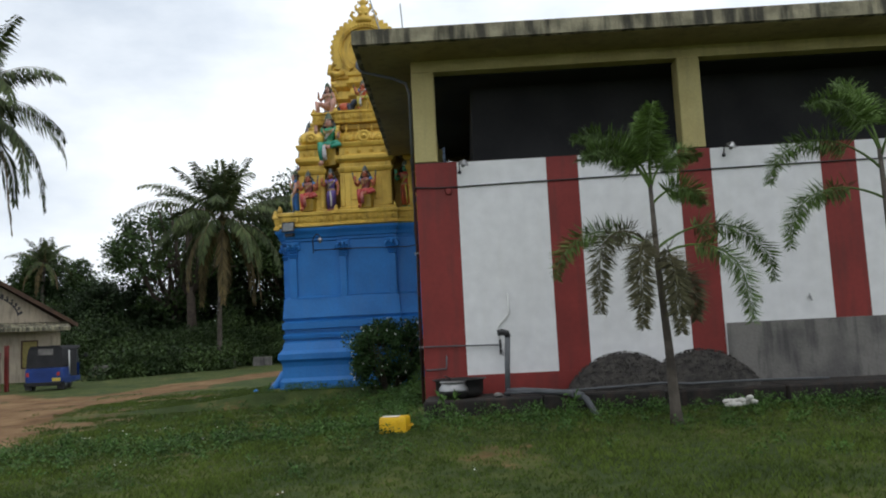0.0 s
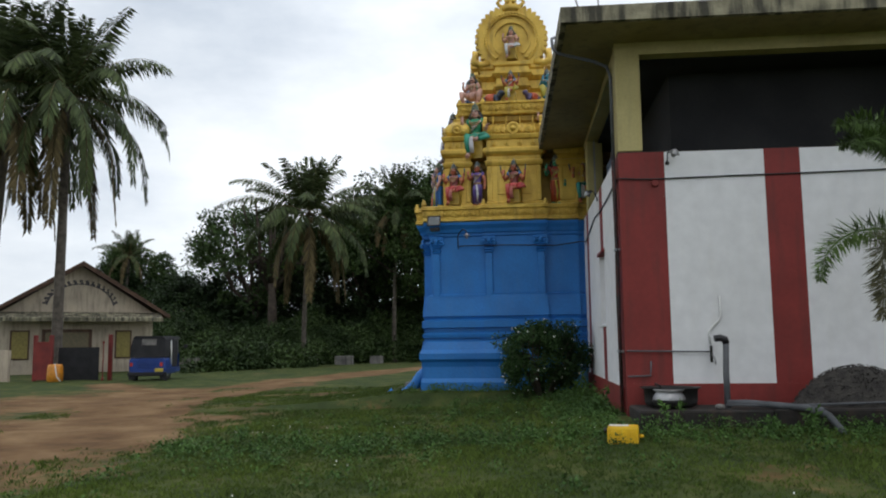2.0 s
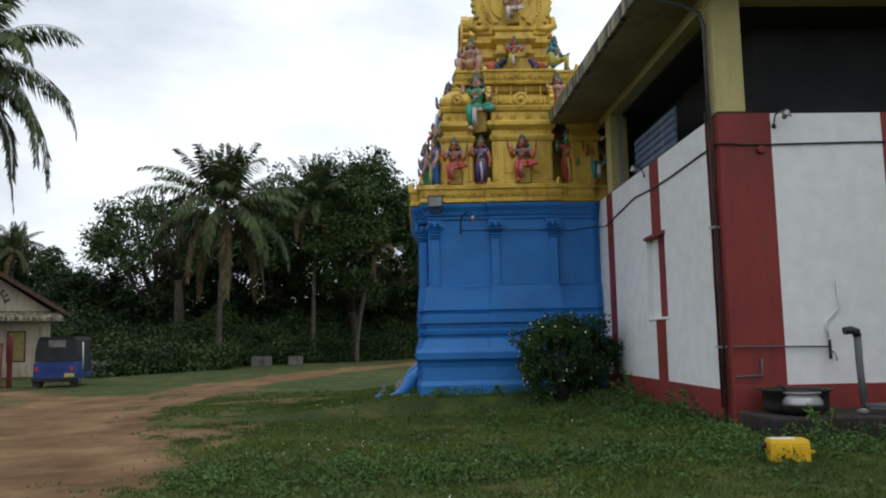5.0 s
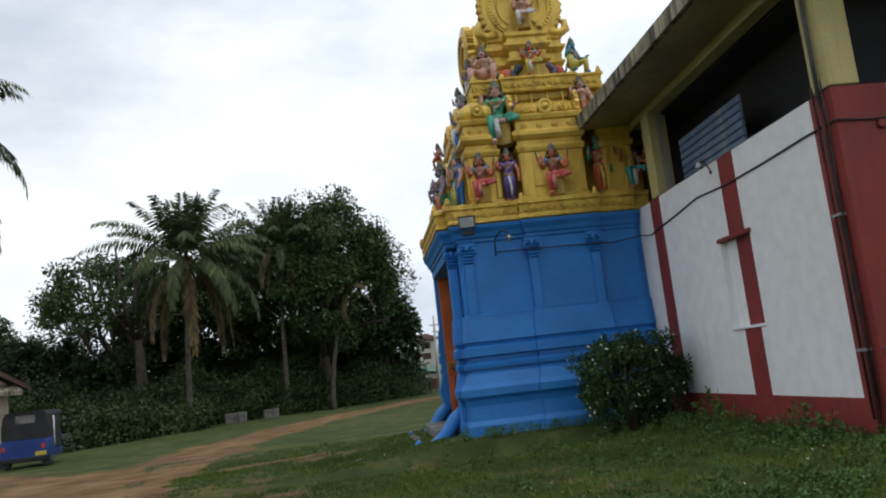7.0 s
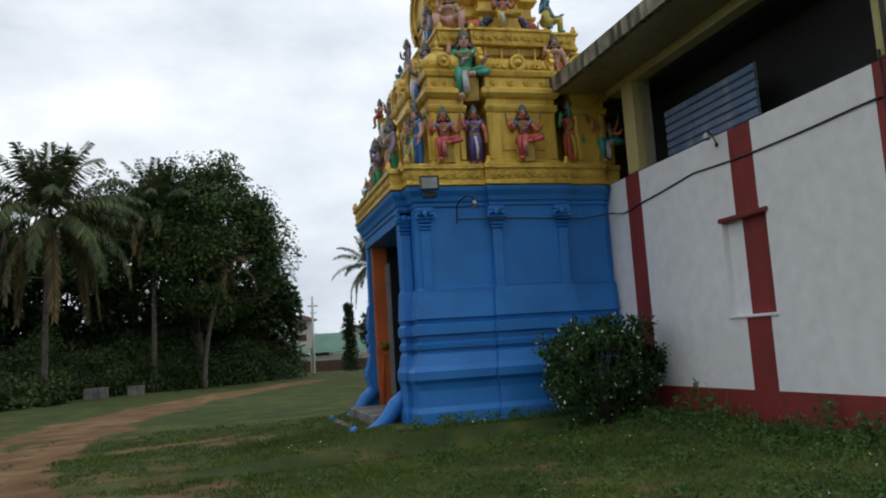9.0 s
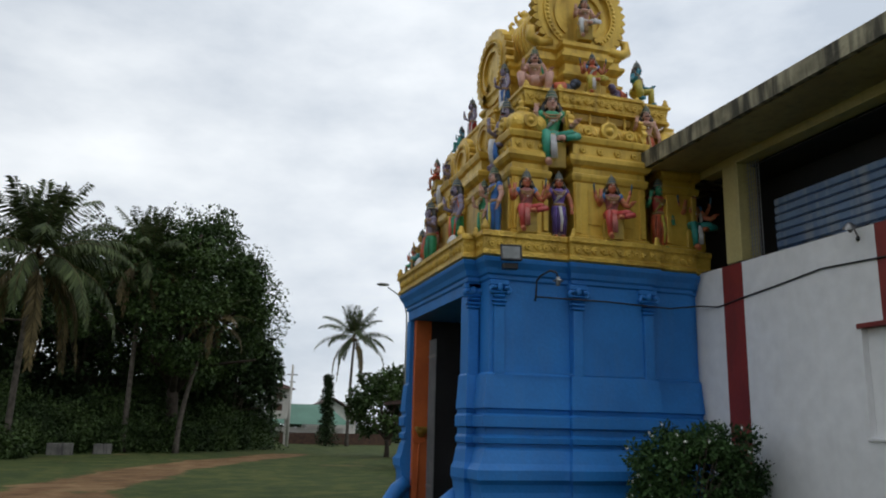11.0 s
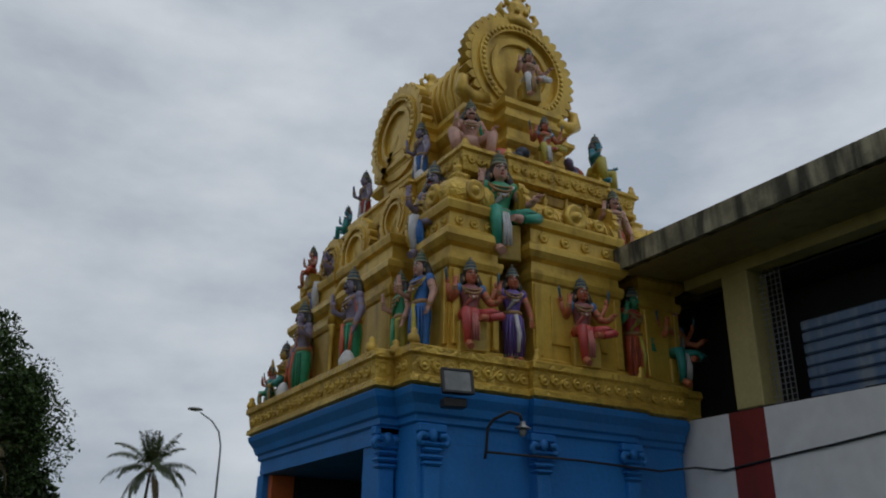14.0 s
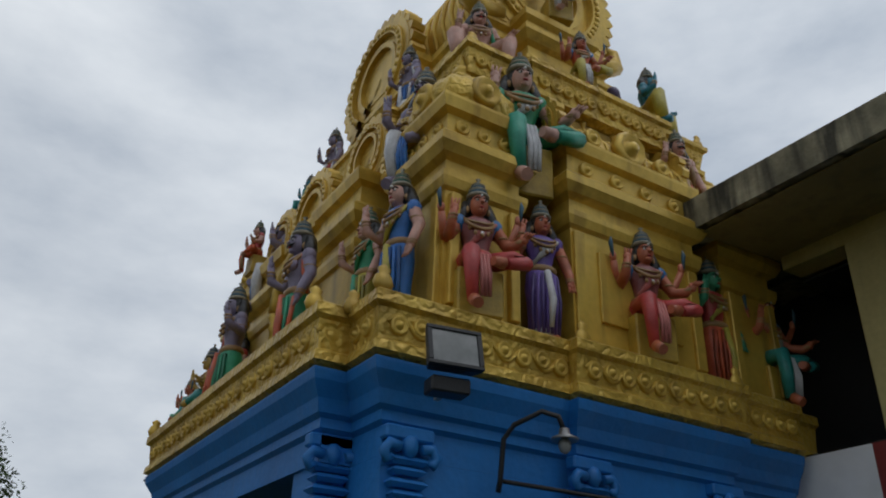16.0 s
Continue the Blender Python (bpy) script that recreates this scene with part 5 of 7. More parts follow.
def broad_tree(name, at, height, spread, seed, label, mt, clumps=150, per=60, leaf=0.3, bare=0.35, category="tree", group="field trees", squash=1.0):
    """Trunk, branching limbs and leaf clumps at the limb ends, with gaps."""
    rng = np.random.default_rng(seed)
    tree = thing(name, at, 0, label, category, group)
    s = Shape()
    fork = height * bare
    s.tube([(0, 0, -0.2), (0.05, 0.03, fork * 0.5), (0.0, 0.0, fork)], [height * 0.034, height * 0.026, height * 0.022], 9)
    ends = []
    for i in range(9):
        yaw = i * 2.399 + rng.uniform(-0.3, 0.3)
        up = rng.uniform(0.25, 1.2)
        L = spread * rng.uniform(0.55, 0.95)
        a = np.array([0, 0, fork * rng.uniform(0.8, 1.0)])
        b2 = a + np.array([math.cos(yaw) * L * 0.5 * math.cos(up), math.sin(yaw) * L * 0.5 * math.cos(up), L * 0.55 * math.sin(up) + 0.06 * height])
        e = b2 + np.array([math.cos(yaw + 0.3) * L * 0.5 * math.cos(up), math.sin(yaw + 0.3) * L * 0.5 * math.cos(up), (height - b2[2]) * rng.uniform(0.25, 0.8)])
        s.tube([a, b2, e], [height * 0.016, height * 0.011, height * 0.005], 6)
        ends += [b2, e]
        for k in range(2):
            f = b2 + rng.normal(0, 1, 3) * spread * 0.25 + np.array([0, 0, spread * 0.2])
            s.tube([b2, (b2 + f) / 2 + rng.normal(0, 0.1, 3), f], [height * 0.008, height * 0.006, height * 0.003], 5)
            ends.append(f)
    part("trunk", s, BARK2, tree, "dark trunk with spreading limbs")
    ends = np.array(ends)
    cs, rs = [], []
    for i in range(clumps):
        d = rng.normal(0, 1, 3)
        d /= np.linalg.norm(d)
        d[2] = abs(d[2]) if rng.random() < 0.72 else d[2] * 0.6
        k = rng.uniform(0.55, 1.0) ** 0.5
        bulge = 1 + 0.28 * noise.noise((d[0] * 2 + seed, d[1] * 2, d[2] * 2))
        p = np.array([d[0] * spread * k * bulge, d[1] * spread * k * bulge, fork + (height - fork) * (0.34 + 0.62 * d[2] * k * bulge * squash)])
        near = ends[np.argmin(np.linalg.norm(ends - p, axis=1))]
        cs.append(p * 0.85 + near * 0.15), rs.append(spread * rng.uniform(0.11, 0.24))
    leaves_mesh("crown", clump_leaves(cs, rs, per, leaf, rng), mt, tree)
    return tree


def shrub_belt(name, path, depth, height, count, per, leaf, mt, seed, label):
    """A long run of undergrowth, thick and uneven."""
    rng = np.random.default_rng(seed)
    cs, rs = [], []
    seg = [math.dist(a, b2) for a, b2 in zip(path, path[1:])]
    for i in range(count):
        u = rng.uniform(0, sum(seg))
        k = 0
        while u > seg[k] and k < len(seg) - 1:
            u -= seg[k]
            k += 1
        a, b2 = np.array(path[k]), np.array(path[k + 1])
        p = a + (b2 - a) * u / seg[k]
        back = rng.uniform(0, 1)
        h = height * (0.3 + 0.7 * back) * (0.75 + 0.5 * noise.noise((p[0] * 0.3, p[1] * 0.3, seed)))
        x, y = p[0] + rng.normal(0, 0.4), p[1] + back * depth
        cs.append((x, y, -0.55 + h * rng.uniform(0.1, 1.0))), rs.append(rng.uniform(0.3, 0.75) * (0.6 + 0.15 * height))
    ob = leaves_mesh(name, clump_leaves(cs, rs, per, leaf, rng), mt)
    return tagged(ob, label, "undergrowth", kind="stuff")


# the coconut palms and trees across the field
palm_tree("coconut_palm", (-14.75, 38.0, -0.5), 9.5, 5.4, 46, 3, "tall coconut palm with drooping straw-tinged fronds", (0.25, 0.2), 6)
palm_tree("coconut_palm", (-10.21, 45.17, -0.5), 11.13, 4.2, 34, 4, "slim coconut palm among dark trees", (0.2, 0.3), 8)
palm_tree("coconut_palm", (-7.4, 45.69, -0.5), 7.77, 2.6, 16, 5, "small leaning coconut palm with dry fronds", (1.6, 0.0), 7)
palm_tree("coconut_palm", (-21.0, 21.6, -0.55), 12.6, 5.6, 46, 6, "tall coconut palm beside the gated house", (-0.3, 0.6), 5, trunk_r=0.19, sag=2.1)
palm_tree("coconut_palm", (-23.84, 21.12, -0.55), 12.18, 6.2, 44, 7, "tall coconut palm with a heavy skirt of fronds", (0.5, 0.2), 6, trunk_r=0.17, sag=2.1)
palm_tree("coconut_palm", (-33.92, 52.79, -0.5), 9.03, 2.9, 24, 8, "coconut palm among bushes far behind the house", (0.3, 0), 5)
palm_tree("coconut_palm", (7.04, 69.72, -0.5), 9.97, 4.0, 26, 9, "coconut palm against the sky beyond the field", (0.3, 0), 4)
broad_tree("rain_tree", (-7.91, 49.11, -0.5), 15.12, 6.1, 11, "large dark spreading tree at the field's edge", LEAF_TREE, 330, 190, 0.235, 0.28)
broad_tree("rain_tree", (-11.9, 53.21, -0.5), 14.70, 6.0, 12, "large dark tree behind the coconut palms", LEAF_TREE2, 230, 120, 0.29, 0.25)
broad_tree("rain_tree", (-21.98, 50.48, -0.5), 12.81, 5.4, 13, "open-crowned tree with gaps of sky", LEAF_TREE, 180, 130, 0.25, 0.35)
broad_tree("rain_tree", (-17.37, 54.36, -0.5), 11.55, 5.4, 17, "dark broadleaf tree in the wood", LEAF_TREE2, 190, 110, 0.29, 0.2)
broad_tree("mango_tree", (-35.31, 56.83, -0.5), 10.92, 4.2, 14, "dense rounded mango tree behind the house", LEAF_TREE, 190, 140, 0.25, 0.2)
broad_tree("mango_tree", (-3.95, 55.01, -0.5), 9.45, 3.2, 15, "dark tree closing the edge of the wood", LEAF_TREE2, 150, 65, 0.40, 0.15)
broad_tree("mango_tree", (-27.87, 54.63, -0.5), 7.88, 4.6, 18, "low broad tree behind the hedge", LEAF_TREE2, 170, 110, 0.25, 0.15)
broad_tree("mango_tree", (4.23, 42.79, -0.5), 5.46, 2.4, 16, "small dark tree beyond the temple tower", LEAF_TREE, 110, 60, 0.26, 0.2)
broad_tree("dead_tree", (-19.75, 47.42, -0.5), 13.23, 4.0, 19, "bare grey dead tree rising over the wood", LEAF_DEAD, 4, 6, 0.2, 0.45)
shrub_belt("undergrowth", [(-31.92, 33.73), (-24.84, 36.55), (-14.71, 41.28), (-6.56, 47.07), (-1.33, 55.94)], 5.5, 5.4, 1400, 130, 0.16, LEAF_HEDGE, 21, "thick green undergrowth along the field's edge")
shrub_belt("undergrowth", [(-38.52, 48.91), (-24.53, 48.54), (-12.48, 50.23), (-1.22, 59.94)], 6.0, 9.6, 1050, 120, 0.34, LEAF_TREE2, 22, "dark wood behind the undergrowth")
shrub_belt("undergrowth", [(-58.1, 65.43), (-28.05, 66.64), (2.46, 85.85), (32.55, 89.06)], 6.0, 6.0, 420, 60, 0.55, LEAF_TREE2, 23, "distant dark tree line")
shrub_belt("undergrowth", [(-17.58, 27.35), (-15.95, 32.31), (-13.84, 36.26)], 3.0, 2.4, 170, 70, 0.2, LEAF_HEDGE, 24, "green bushes beside the house")


def flowering_bush(at):
    rng = np.random.default_rng(31)
    bush = thing("flowering_bush", at, 0, "dark rounded bush with small white flowers", "bush")
    s = Shape()
    cs, rs, fl = [], [], []
    for i in range(16):
        a = rng.uniform(0, 6.28)
        s.tube([(0.1 * math.cos(a), 0.1 * math.sin(a), -0.05), (0.4 * math.cos(a), 0.35 * math.sin(a), 0.5), (0.65 * math.cos(a + 0.3), 0.5 * math.sin(a + 0.3), rng.uniform(0.7, 1.3))], [0.02, 0.014, 0.006], 5)
    part("branchwork", s, BARK2, bush)
    for i in range(150):
        d = rng.normal(0, 1, 3)
        d /= np.linalg.norm(d)
        k = rng.uniform(0.3, 1.0) ** 0.4
        wob = 1 + 0.42 * noise.noise((d[0] * 1.7, d[1] * 1.7, d[2] * 1.7 + 5))
        p = np.array([d[0] * 0.88 * k * wob, d[1] * 0.62 * k * wob, 0.76 + d[2] * 0.66 * k * wob])
        cs.append(p), rs.append(rng.uniform(0.12, 0.2))
        if k > 0.75 and rng.random() < 0.9:
            fl.append(p + d * 0.17)
    leaves_mesh("leaves", clump_leaves(cs, rs, 150, 0.055, rng, 1.0), LEAF_BUSH, bush)
    fl = np.array(fl)
    quads = []
    for k in range(5):
        w = rng.normal(0, 1, fl.shape) + np.array([-0.3, -0.6, 0.3])
        w /= np.linalg.norm(w, axis=1, keepdims=True)
        quads.append(leaf_quads(fl, w, rng.normal(0, 1, fl.shape), np.full(len(fl), 0.028), np.full(len(fl), 0.024)))
    tagged(leaves_mesh("flowers", np.concatenate(quads), PETAL, bush), kind="stuff")
    return bush


flowering_bush((-0.98, 4.85, -0.10))


def foxtail_palm(at, height, seed, label, fronds):
    """A young palm with bushy plume fronds."""
    rng = np.random.default_rng(seed)
    tree = thing("foxtail_palm", at, 0, label, "palm tree", "young palms by the hall")
    s = Shape()
    s.tube([(0, 0, -0.1), (-0.01, 0, 0.1), (-0.03, 0, 0.8), (-0.08, 0.0, 1.7), (-0.10, 0, height)], [0.085, 0.066, 0.050, 0.038, 0.026], 12)
    part("trunk", s, BARK, tree)
    for yaw, rise, reach, droop, z, old in fronds:
        mt = LEAF_OLD if old else LEAF_YOUNG
        r, leaves = frond((-0.09, 0, z), radians(yaw), radians(rise), reach, droop, 84, 0.25, 0.016, rng, 0.3, True)
        fr = leaves_mesh("frond", leaves, mt, tree)
        part("rib", Shape().tube(r, [0.017 - 0.0011 * j for j in range(len(r))], 5), mt, fr)
    return tree


foxtail_palm((3.02, -2.30, -0.12), 2.74, 41, "young foxtail palm with bushy drooping fronds by the striped wall",
             [(180, 74, 1.25, 2.0, 2.72, 0), (205, 60, 1.2, 2.1, 2.67, 0), (150, 68, 1.1, 1.8, 2.70, 0), (265, 80, 1.05, 1.2, 2.74, 0), (85, 86, 1.0, 0.6, 2.74, 0), (10, 72, 0.85, 2.1, 2.70, 0), (330, 45, 0.75, 2.6, 2.50, 0),
              (184, 36, 1.55, 2.5, 1.96, 0), (215, 46, 1.75, 4.6, 1.90, 1), (244, 40, 1.7, 5.0, 1.84, 1), (272, 30, 1.5, 5.0, 1.80, 1), (2, 36, 1.85, 2.7, 1.96, 0), (325, 24, 1.7, 3.4, 1.86, 0), (300, 10, 1.0, 3.4, 1.72, 1)])
foxtail_palm((5.75, -2.3, -0.10), 3.0, 42, "young foxtail palm with long arching fronds by the striped wall",
             [(178, 48, 1.7, 2.6, 2.75, 0), (186, 26, 1.65, 2.5, 2.4, 0), (100, 75, 1.3, 1.0, 3.0, 0), (280, 60, 1.4, 1.6, 2.9, 0), (0, 40, 1.7, 2.2, 2.6, 0), (200, 66, 1.3, 1.9, 2.95, 0), (330, 10, 1.6, 2.3, 2.4, 1)])


# grass, weeds along the hall and small meadow flowers
def scatter_grass():
    rng = np.random.default_rng(51)
    n = 95000
    x, y = rng.uniform(-11, 7.5, n), -9.5 + 23 * rng.beta(1.3, 1.6, n)
    keep = [(not (a > -0.15 and b2 > -1.05)) and (not (-3.85 < a < 0.1 and 5.65 < b2 < 9.9)) and dirt_at(a, b2) + rng.normal(0, 0.12) < 0.32 for a, b2 in zip(x, y)]
    x, y = x[keep], y[keep]
    z = np.array([ground_z(a, b2) for a, b2 in zip(x, y)]) - 0.005
    quads = []
    for k in range(4):
        yaw = rng.uniform(0, 6.28, len(x))
        w = np.stack([np.cos(yaw) * 0.6, np.sin(yaw) * 0.6, rng.uniform(0.6, 1.4, len(x))], 1)
        w /= np.linalg.norm(w, axis=1, keepdims=True)
        patch = np.array([0.75 + 0.9 * max(0, noise.noise((a * 0.8, b2 * 0.8, 9))) for a, b2 in zip(x, y)])
        L = rng.uniform(0.03, 0.075, len(x)) * patch
        c = np.stack([x + rng.normal(0, 0.03, len(x)), y + rng.normal(0, 0.03, len(x)), z], 1)
        quads.append(leaf_quads(c, w, np.stack([-np.sin(yaw), np.cos(yaw), 0 * yaw], 1) + [0, 0, 0.2], L, L * 0.16 + 0.004))
    tagged(leaves_mesh("grass", np.concatenate(quads), GRASS), "short rough grass of the temple yard", "grass", kind="stuff")
    # broad weeds, thickest beside hall and tower
    m = 7500
    wx, wy, ok = rng.uniform(-6, 8, m), rng.uniform(-4.5, 6.0, m), []
    for a, b2 in zip(wx, wy):
        near = min(abs(b2 + 1.25) if a > 0 else 9, abs(a + 0.35) if -0.8 < b2 < 6 else 9, math.hypot(max(0, a - 0), b2 + 1.2) if a < 0.3 else 9, abs(b2 - 5.5) if -3.7 < a < 0 else 9)
        inside = (a > -0.08 and b2 > -1.08) or (b2 > 5.6 and a > -3.9)
        ok.append((not inside) and rng.random() < max(0.10 if noise.noise((a, b2, 3)) > 0.1 else 0.02, math.exp(-near / 0.55)))
    wx, wy = wx[ok], wy[ok]
    cs = np.array([(a, b2, ground_z(a, b2) + rng.uniform(0.0, 0.11) * (1.1 if b2 > -1.6 else 0.7)) for a, b2 in zip(wx, wy)])
    tagged(leaves_mesh("weeds", clump_leaves(cs, np.full(len(cs), 0.10), 52, 0.036, rng, 0.9), WEED), "low broad-leaved weeds along the walls", "weeds", kind="stuff")
    f = 380
    fx, fy = rng.uniform(-8, 3, f), rng.uniform(-6, 6, f)
    sel = [noise.noise((a * 0.7, b2 * 0.7, 31)) > 0.18 and dirt_at(a, b2) < 0.2 and not (a > -0.3 and b2 > -1.2) and not (a > -3.9 and b2 > 5.5) for a, b2 in zip(fx, fy)]
    fx, fy = fx[sel], fy[sel]
    c = np.array([(a, b2, ground_z(a, b2) + 0.06) for a, b2 in zip(fx, fy)])
    quads = []
    for k in range(3):
        w = rng.normal(0, 1, c.shape)
        w /= np.linalg.norm(w, axis=1, keepdims=True)
        quads.append(leaf_quads(c, w, rng.normal(0, 1, c.shape), np.full(len(c), 0.018), np.full(len(c), 0.014)))
    tagged(leaves_mesh("meadow_flowers", np.concatenate(quads), PETAL), "tiny white flowers in the grass", "flowers", kind="stuff")


scatter_grass()


def tall_weed(at, h, seed):
    rng = np.random.default_rng(seed)
    w = thing("tall_weed", at, 0, "thin tall weed at the foot of the wall", "weed", "weeds by the wall")
    s, q = Shape(), []
    for k in range(4):
        a = rng.uniform(0, 6.28)
        top = np.array([0.12 * math.cos(a), 0.12 * math.sin(a), h * rng.uniform(0.7, 1.0)])
        s.tube([(0, 0, -0.05), top * 0.5 + [0.01, 0, 0], top], [0.006, 0.005, 0.003], 4)
        for i in range(12):
            t = rng.uniform(0.2, 1)
            d = rng.normal(0, 1, 3)
            d /= np.linalg.norm(d)
            q.append(leaf_quads([top * t], [d], [rng.normal(0, 1, 3)], [0.09], [0.03]))
    part("stems", s, WEED, w)
    leaves_mesh("leaves", np.concatenate(q), WEED, w)


for i, (x, y, h) in enumerate(((-0.22, 3.55, 0.62), (-0.28, 3.1, 0.45), (-0.2, 1.35, 0.4), (-0.25, 0.75, 0.3), (0.35, -1.25, 0.42), (1.9, -1.3, 0.3), (-0.35, 3.8, 0.4))):
    tall_weed((x, y, ground_z(x, y)), h, 60 + i)


# ---- things by the hall's front wall ----
def jerry_can(at, rz):
    can = thing("jerry_can", at, rz, "yellow plastic jerry can lying on the grass", "jerry can")
    s = Shape()
    w, d, h = 0.175, 0.12, 0.225
    rings = []
    for z, k in ((0.0, 0.90), (0.02, 1.0), (h - 0.03, 1.0), (h, 0.93)):
        rings.append([(k * w * sx * (1 - 0.14 * abs(sy) * (1 if i % 2 else 0)), k * d * sy, z) for i, (sx, sy) in enumerate(((-1, -0.8), (-0.9, -1), (0.9, -1), (1, -0.8), (1, 0.8), (0.9, 1), (-0.9, 1), (-1, 0.8)))])
    s.rings(rings)
    for x in (-0.10, 0.0, 0.10):
        s.box(x - 0.03, x + 0.03, -d - 0.006, -d + 0.01, 0.04, h - 0.05, 0.004)
    part("body", s, YELLOWPL, can)
    part("label_patch", Shape().box(-0.15, 0.06, -d * 0.6, d * 0.5, h, h + 0.004), WHITEPL, can, "worn white patch")
    part("cap", Shape().lathe([(0.03, 0), (0.03, 0.03), (0.024, 0.034)], (0, 0, 0), 12, pose(-w - 0.0, 0.05, h * 0.72, 0, -90)), BLACKPL, can, "black screw cap")
    part("handle", Shape().tube([(w * 0.98, -0.07, h * 0.5), (w + 0.035, -0.06, h * 0.5), (w + 0.035, 0.06, h * 0.5), (w * 0.98, 0.07, h * 0.5)], 0.012, 7), YELLOWPL, can)


jerry_can((-0.29, -1.86, ground_z(-0.29, -1.86) - 0.04), -6)


def cooking_pot(at, r, h, mt, label, lid):
    pot = thing("cooking_pot", at, 0, label, "cooking pot", "pots on the plinth")
    part("body", Shape().lathe([(r * 0.55, 0), (r * 0.85, h * 0.12), (r, h * 0.40), (r * 0.98, h * 0.62), (r * 0.80, h * 0.86), (r * 0.76, h * 0.90), (r * 0.90, h * 0.97), (r * 0.90, h), (r * 0.74, h * 0.96), (r * 0.70, h * 0.86)], n=28), mt, pot)
    if lid:
        part("rim", Shape().lathe([(r * 0.90, h * 1.001), (r * 0.94, h * 1.01), (r * 0.93, h * 1.04), (r * 0.72, h * 1.05)], n=28), STEEL, pot, "bright rolled rim")
    return pot


cooking_pot((0.42, -0.74, 0.10), 0.20, 0.22, STEEL, "dented aluminium pot with a soot-black bottom", True)
sootpot = bpy.data.objects["cooking_pot"]
part("sooty_base", Shape().lathe([(0.112, -0.002), (0.173, 0.026), (0.204, 0.085), (0.2045, 0.105), (0.198, 0.107)], n=28), IRON, sootpot, "soot-black lower half")
bigpot = thing("cooking_pot", (0.50, -0.42, 0.10), 0, "large straight-sided soot-blackened cooking pot", "cooking pot", "pots on the plinth")
bigpot.scale = (1.1, 1.1, 0.72)
part("body", Shape().lathe([(0.24, 0), (0.29, 0.03), (0.30, 0.10), (0.305, 0.30), (0.345, 0.325), (0.345, 0.335), (0.295, 0.325), (0.285, 0.30), (0.28, 0.06), (0.02, 0.04)], n=30), IRON, bigpot)
part("ladle", Shape().tube([(-0.05, 0.0, 0.05), (-0.12, -0.02, 0.36), (-0.18, -0.03, 0.40)], [0.02, 0.016, 0.016], 7), IRON, bigpot)
# drain pipes
pipe = thing("drain_pipe", (1.18, -0.62, 0.10), 0, "dark grey plastic drain pipe bent down into the weeds", "pipe")
part("standpipe", Shape().tube([(-0.02, 0.02, -0.02), (0.0, 0.10, 0.42), (0.03, 0.16, 0.80)], 0.038, 14), PVC, pipe)
part("elbow", Shape().tube([(0.03, 0.16, 0.79), (0.02, 0.16, 0.84), (-0.04, 0.16, 0.86), (-0.11, 0.16, 0.85)], [0.045, 0.047, 0.046, 0.042], 14), BLACKPL, pipe, "black elbow joint")
part("drain_run", Shape().tube([(-0.02, 0.0, 0.05), (0.18, -0.10, 0.06), (0.70, -0.42, 0.03), (0.90, -0.54, 0.0)], 0.04, 14), PVC, pipe)
part("drain_tail", Shape().tube([(0.88, -0.53, 0.0), (0.96, -0.62, -0.05), (1.10, -0.98, -0.36)], 0.04, 14), PVC, pipe)
part("collar", Shape().tube([(0.82, -0.49, 0.015), (0.93, -0.575, -0.02)], 0.05, 14), PVC, pipe)
solo("cement_lump", Shape().ball((1.02, -0.80, 0.12), 0.065, 0.05, 0.035, 9, 5), CEMENT, "lump of pale set cement on the plinth", "lump")


def hose():
    pts = [(1.1, -0.78, 0.14), (1.7, -0.84, 0.13), (2.3, -0.88, 0.15), (2.8, -0.82, 0.16), (3.2, -0.90, 0.18), (3.6, -0.86, 0.15), (4.3, -0.90, 0.16), (4.9, -0.86, 0.15), (5.4, -0.9, 0.14)]
    return solo("water_hose", Shape().tube(pts, 0.016, 8), PVC, "blue-grey water hose along the plinth", "hose")


hose()


def gravel_heap(cx, cy, z0, rx, ry, h, seed):
    """A heap with an uneven crest and loose stones on it."""
    heap = thing("gravel_heap", (cx, cy, z0), 0, "heap of dark gravel against the striped wall", "gravel heap")
    n, k = 40, 12
    s = Shape()

    def hz(x, y):
        a = max(0, 1 - ((x + 0.5) / (rx * 0.62)) ** 2 - (y / ry) ** 2)
        b2 = max(0, 1 - ((x - 0.55) / (rx * 0.62)) ** 2 - (y / ry) ** 2)
        return h * max(a, b2 * 0.96) ** 0.8 + 0.03 * noise.noise((x * 4, y * 4, seed)) + 0.015 * noise.noise((x * 14, y * 14, seed))
    rows = [[(-rx + 2 * rx * i / n, -ry + 2 * ry * j / k, hz(-rx + 2 * rx * i / n, -ry + 2 * ry * j / k) - 0.02) for i in range(n + 1)] for j in range(k + 1)]
    s.rings(rows, True, False, closed=False)
    part("mound", s, GRAVEL, heap)
    rng = np.random.default_rng(seed)
    st = Shape()
    for i in range(1800):
        x, y = rng.uniform(-rx, rx), rng.uniform(-ry, ry * 0.7)
        z = hz(x, y)
        if z > 0.02:
            r = rng.uniform(0.006, 0.015)
            st.add([(x - r, y, z), (x + r, y, z), (x, y - r, z), (x, y + r, z), (x, y, z + r), (x, y, z - r)], [(0, 2, 4), (2, 1, 4), (1, 3, 4), (3, 0, 4), (0, 5, 2), (2, 5, 1)])
    ob = part("stones", st, GRAVEL, heap)
    tagged(ob, kind="stuff")


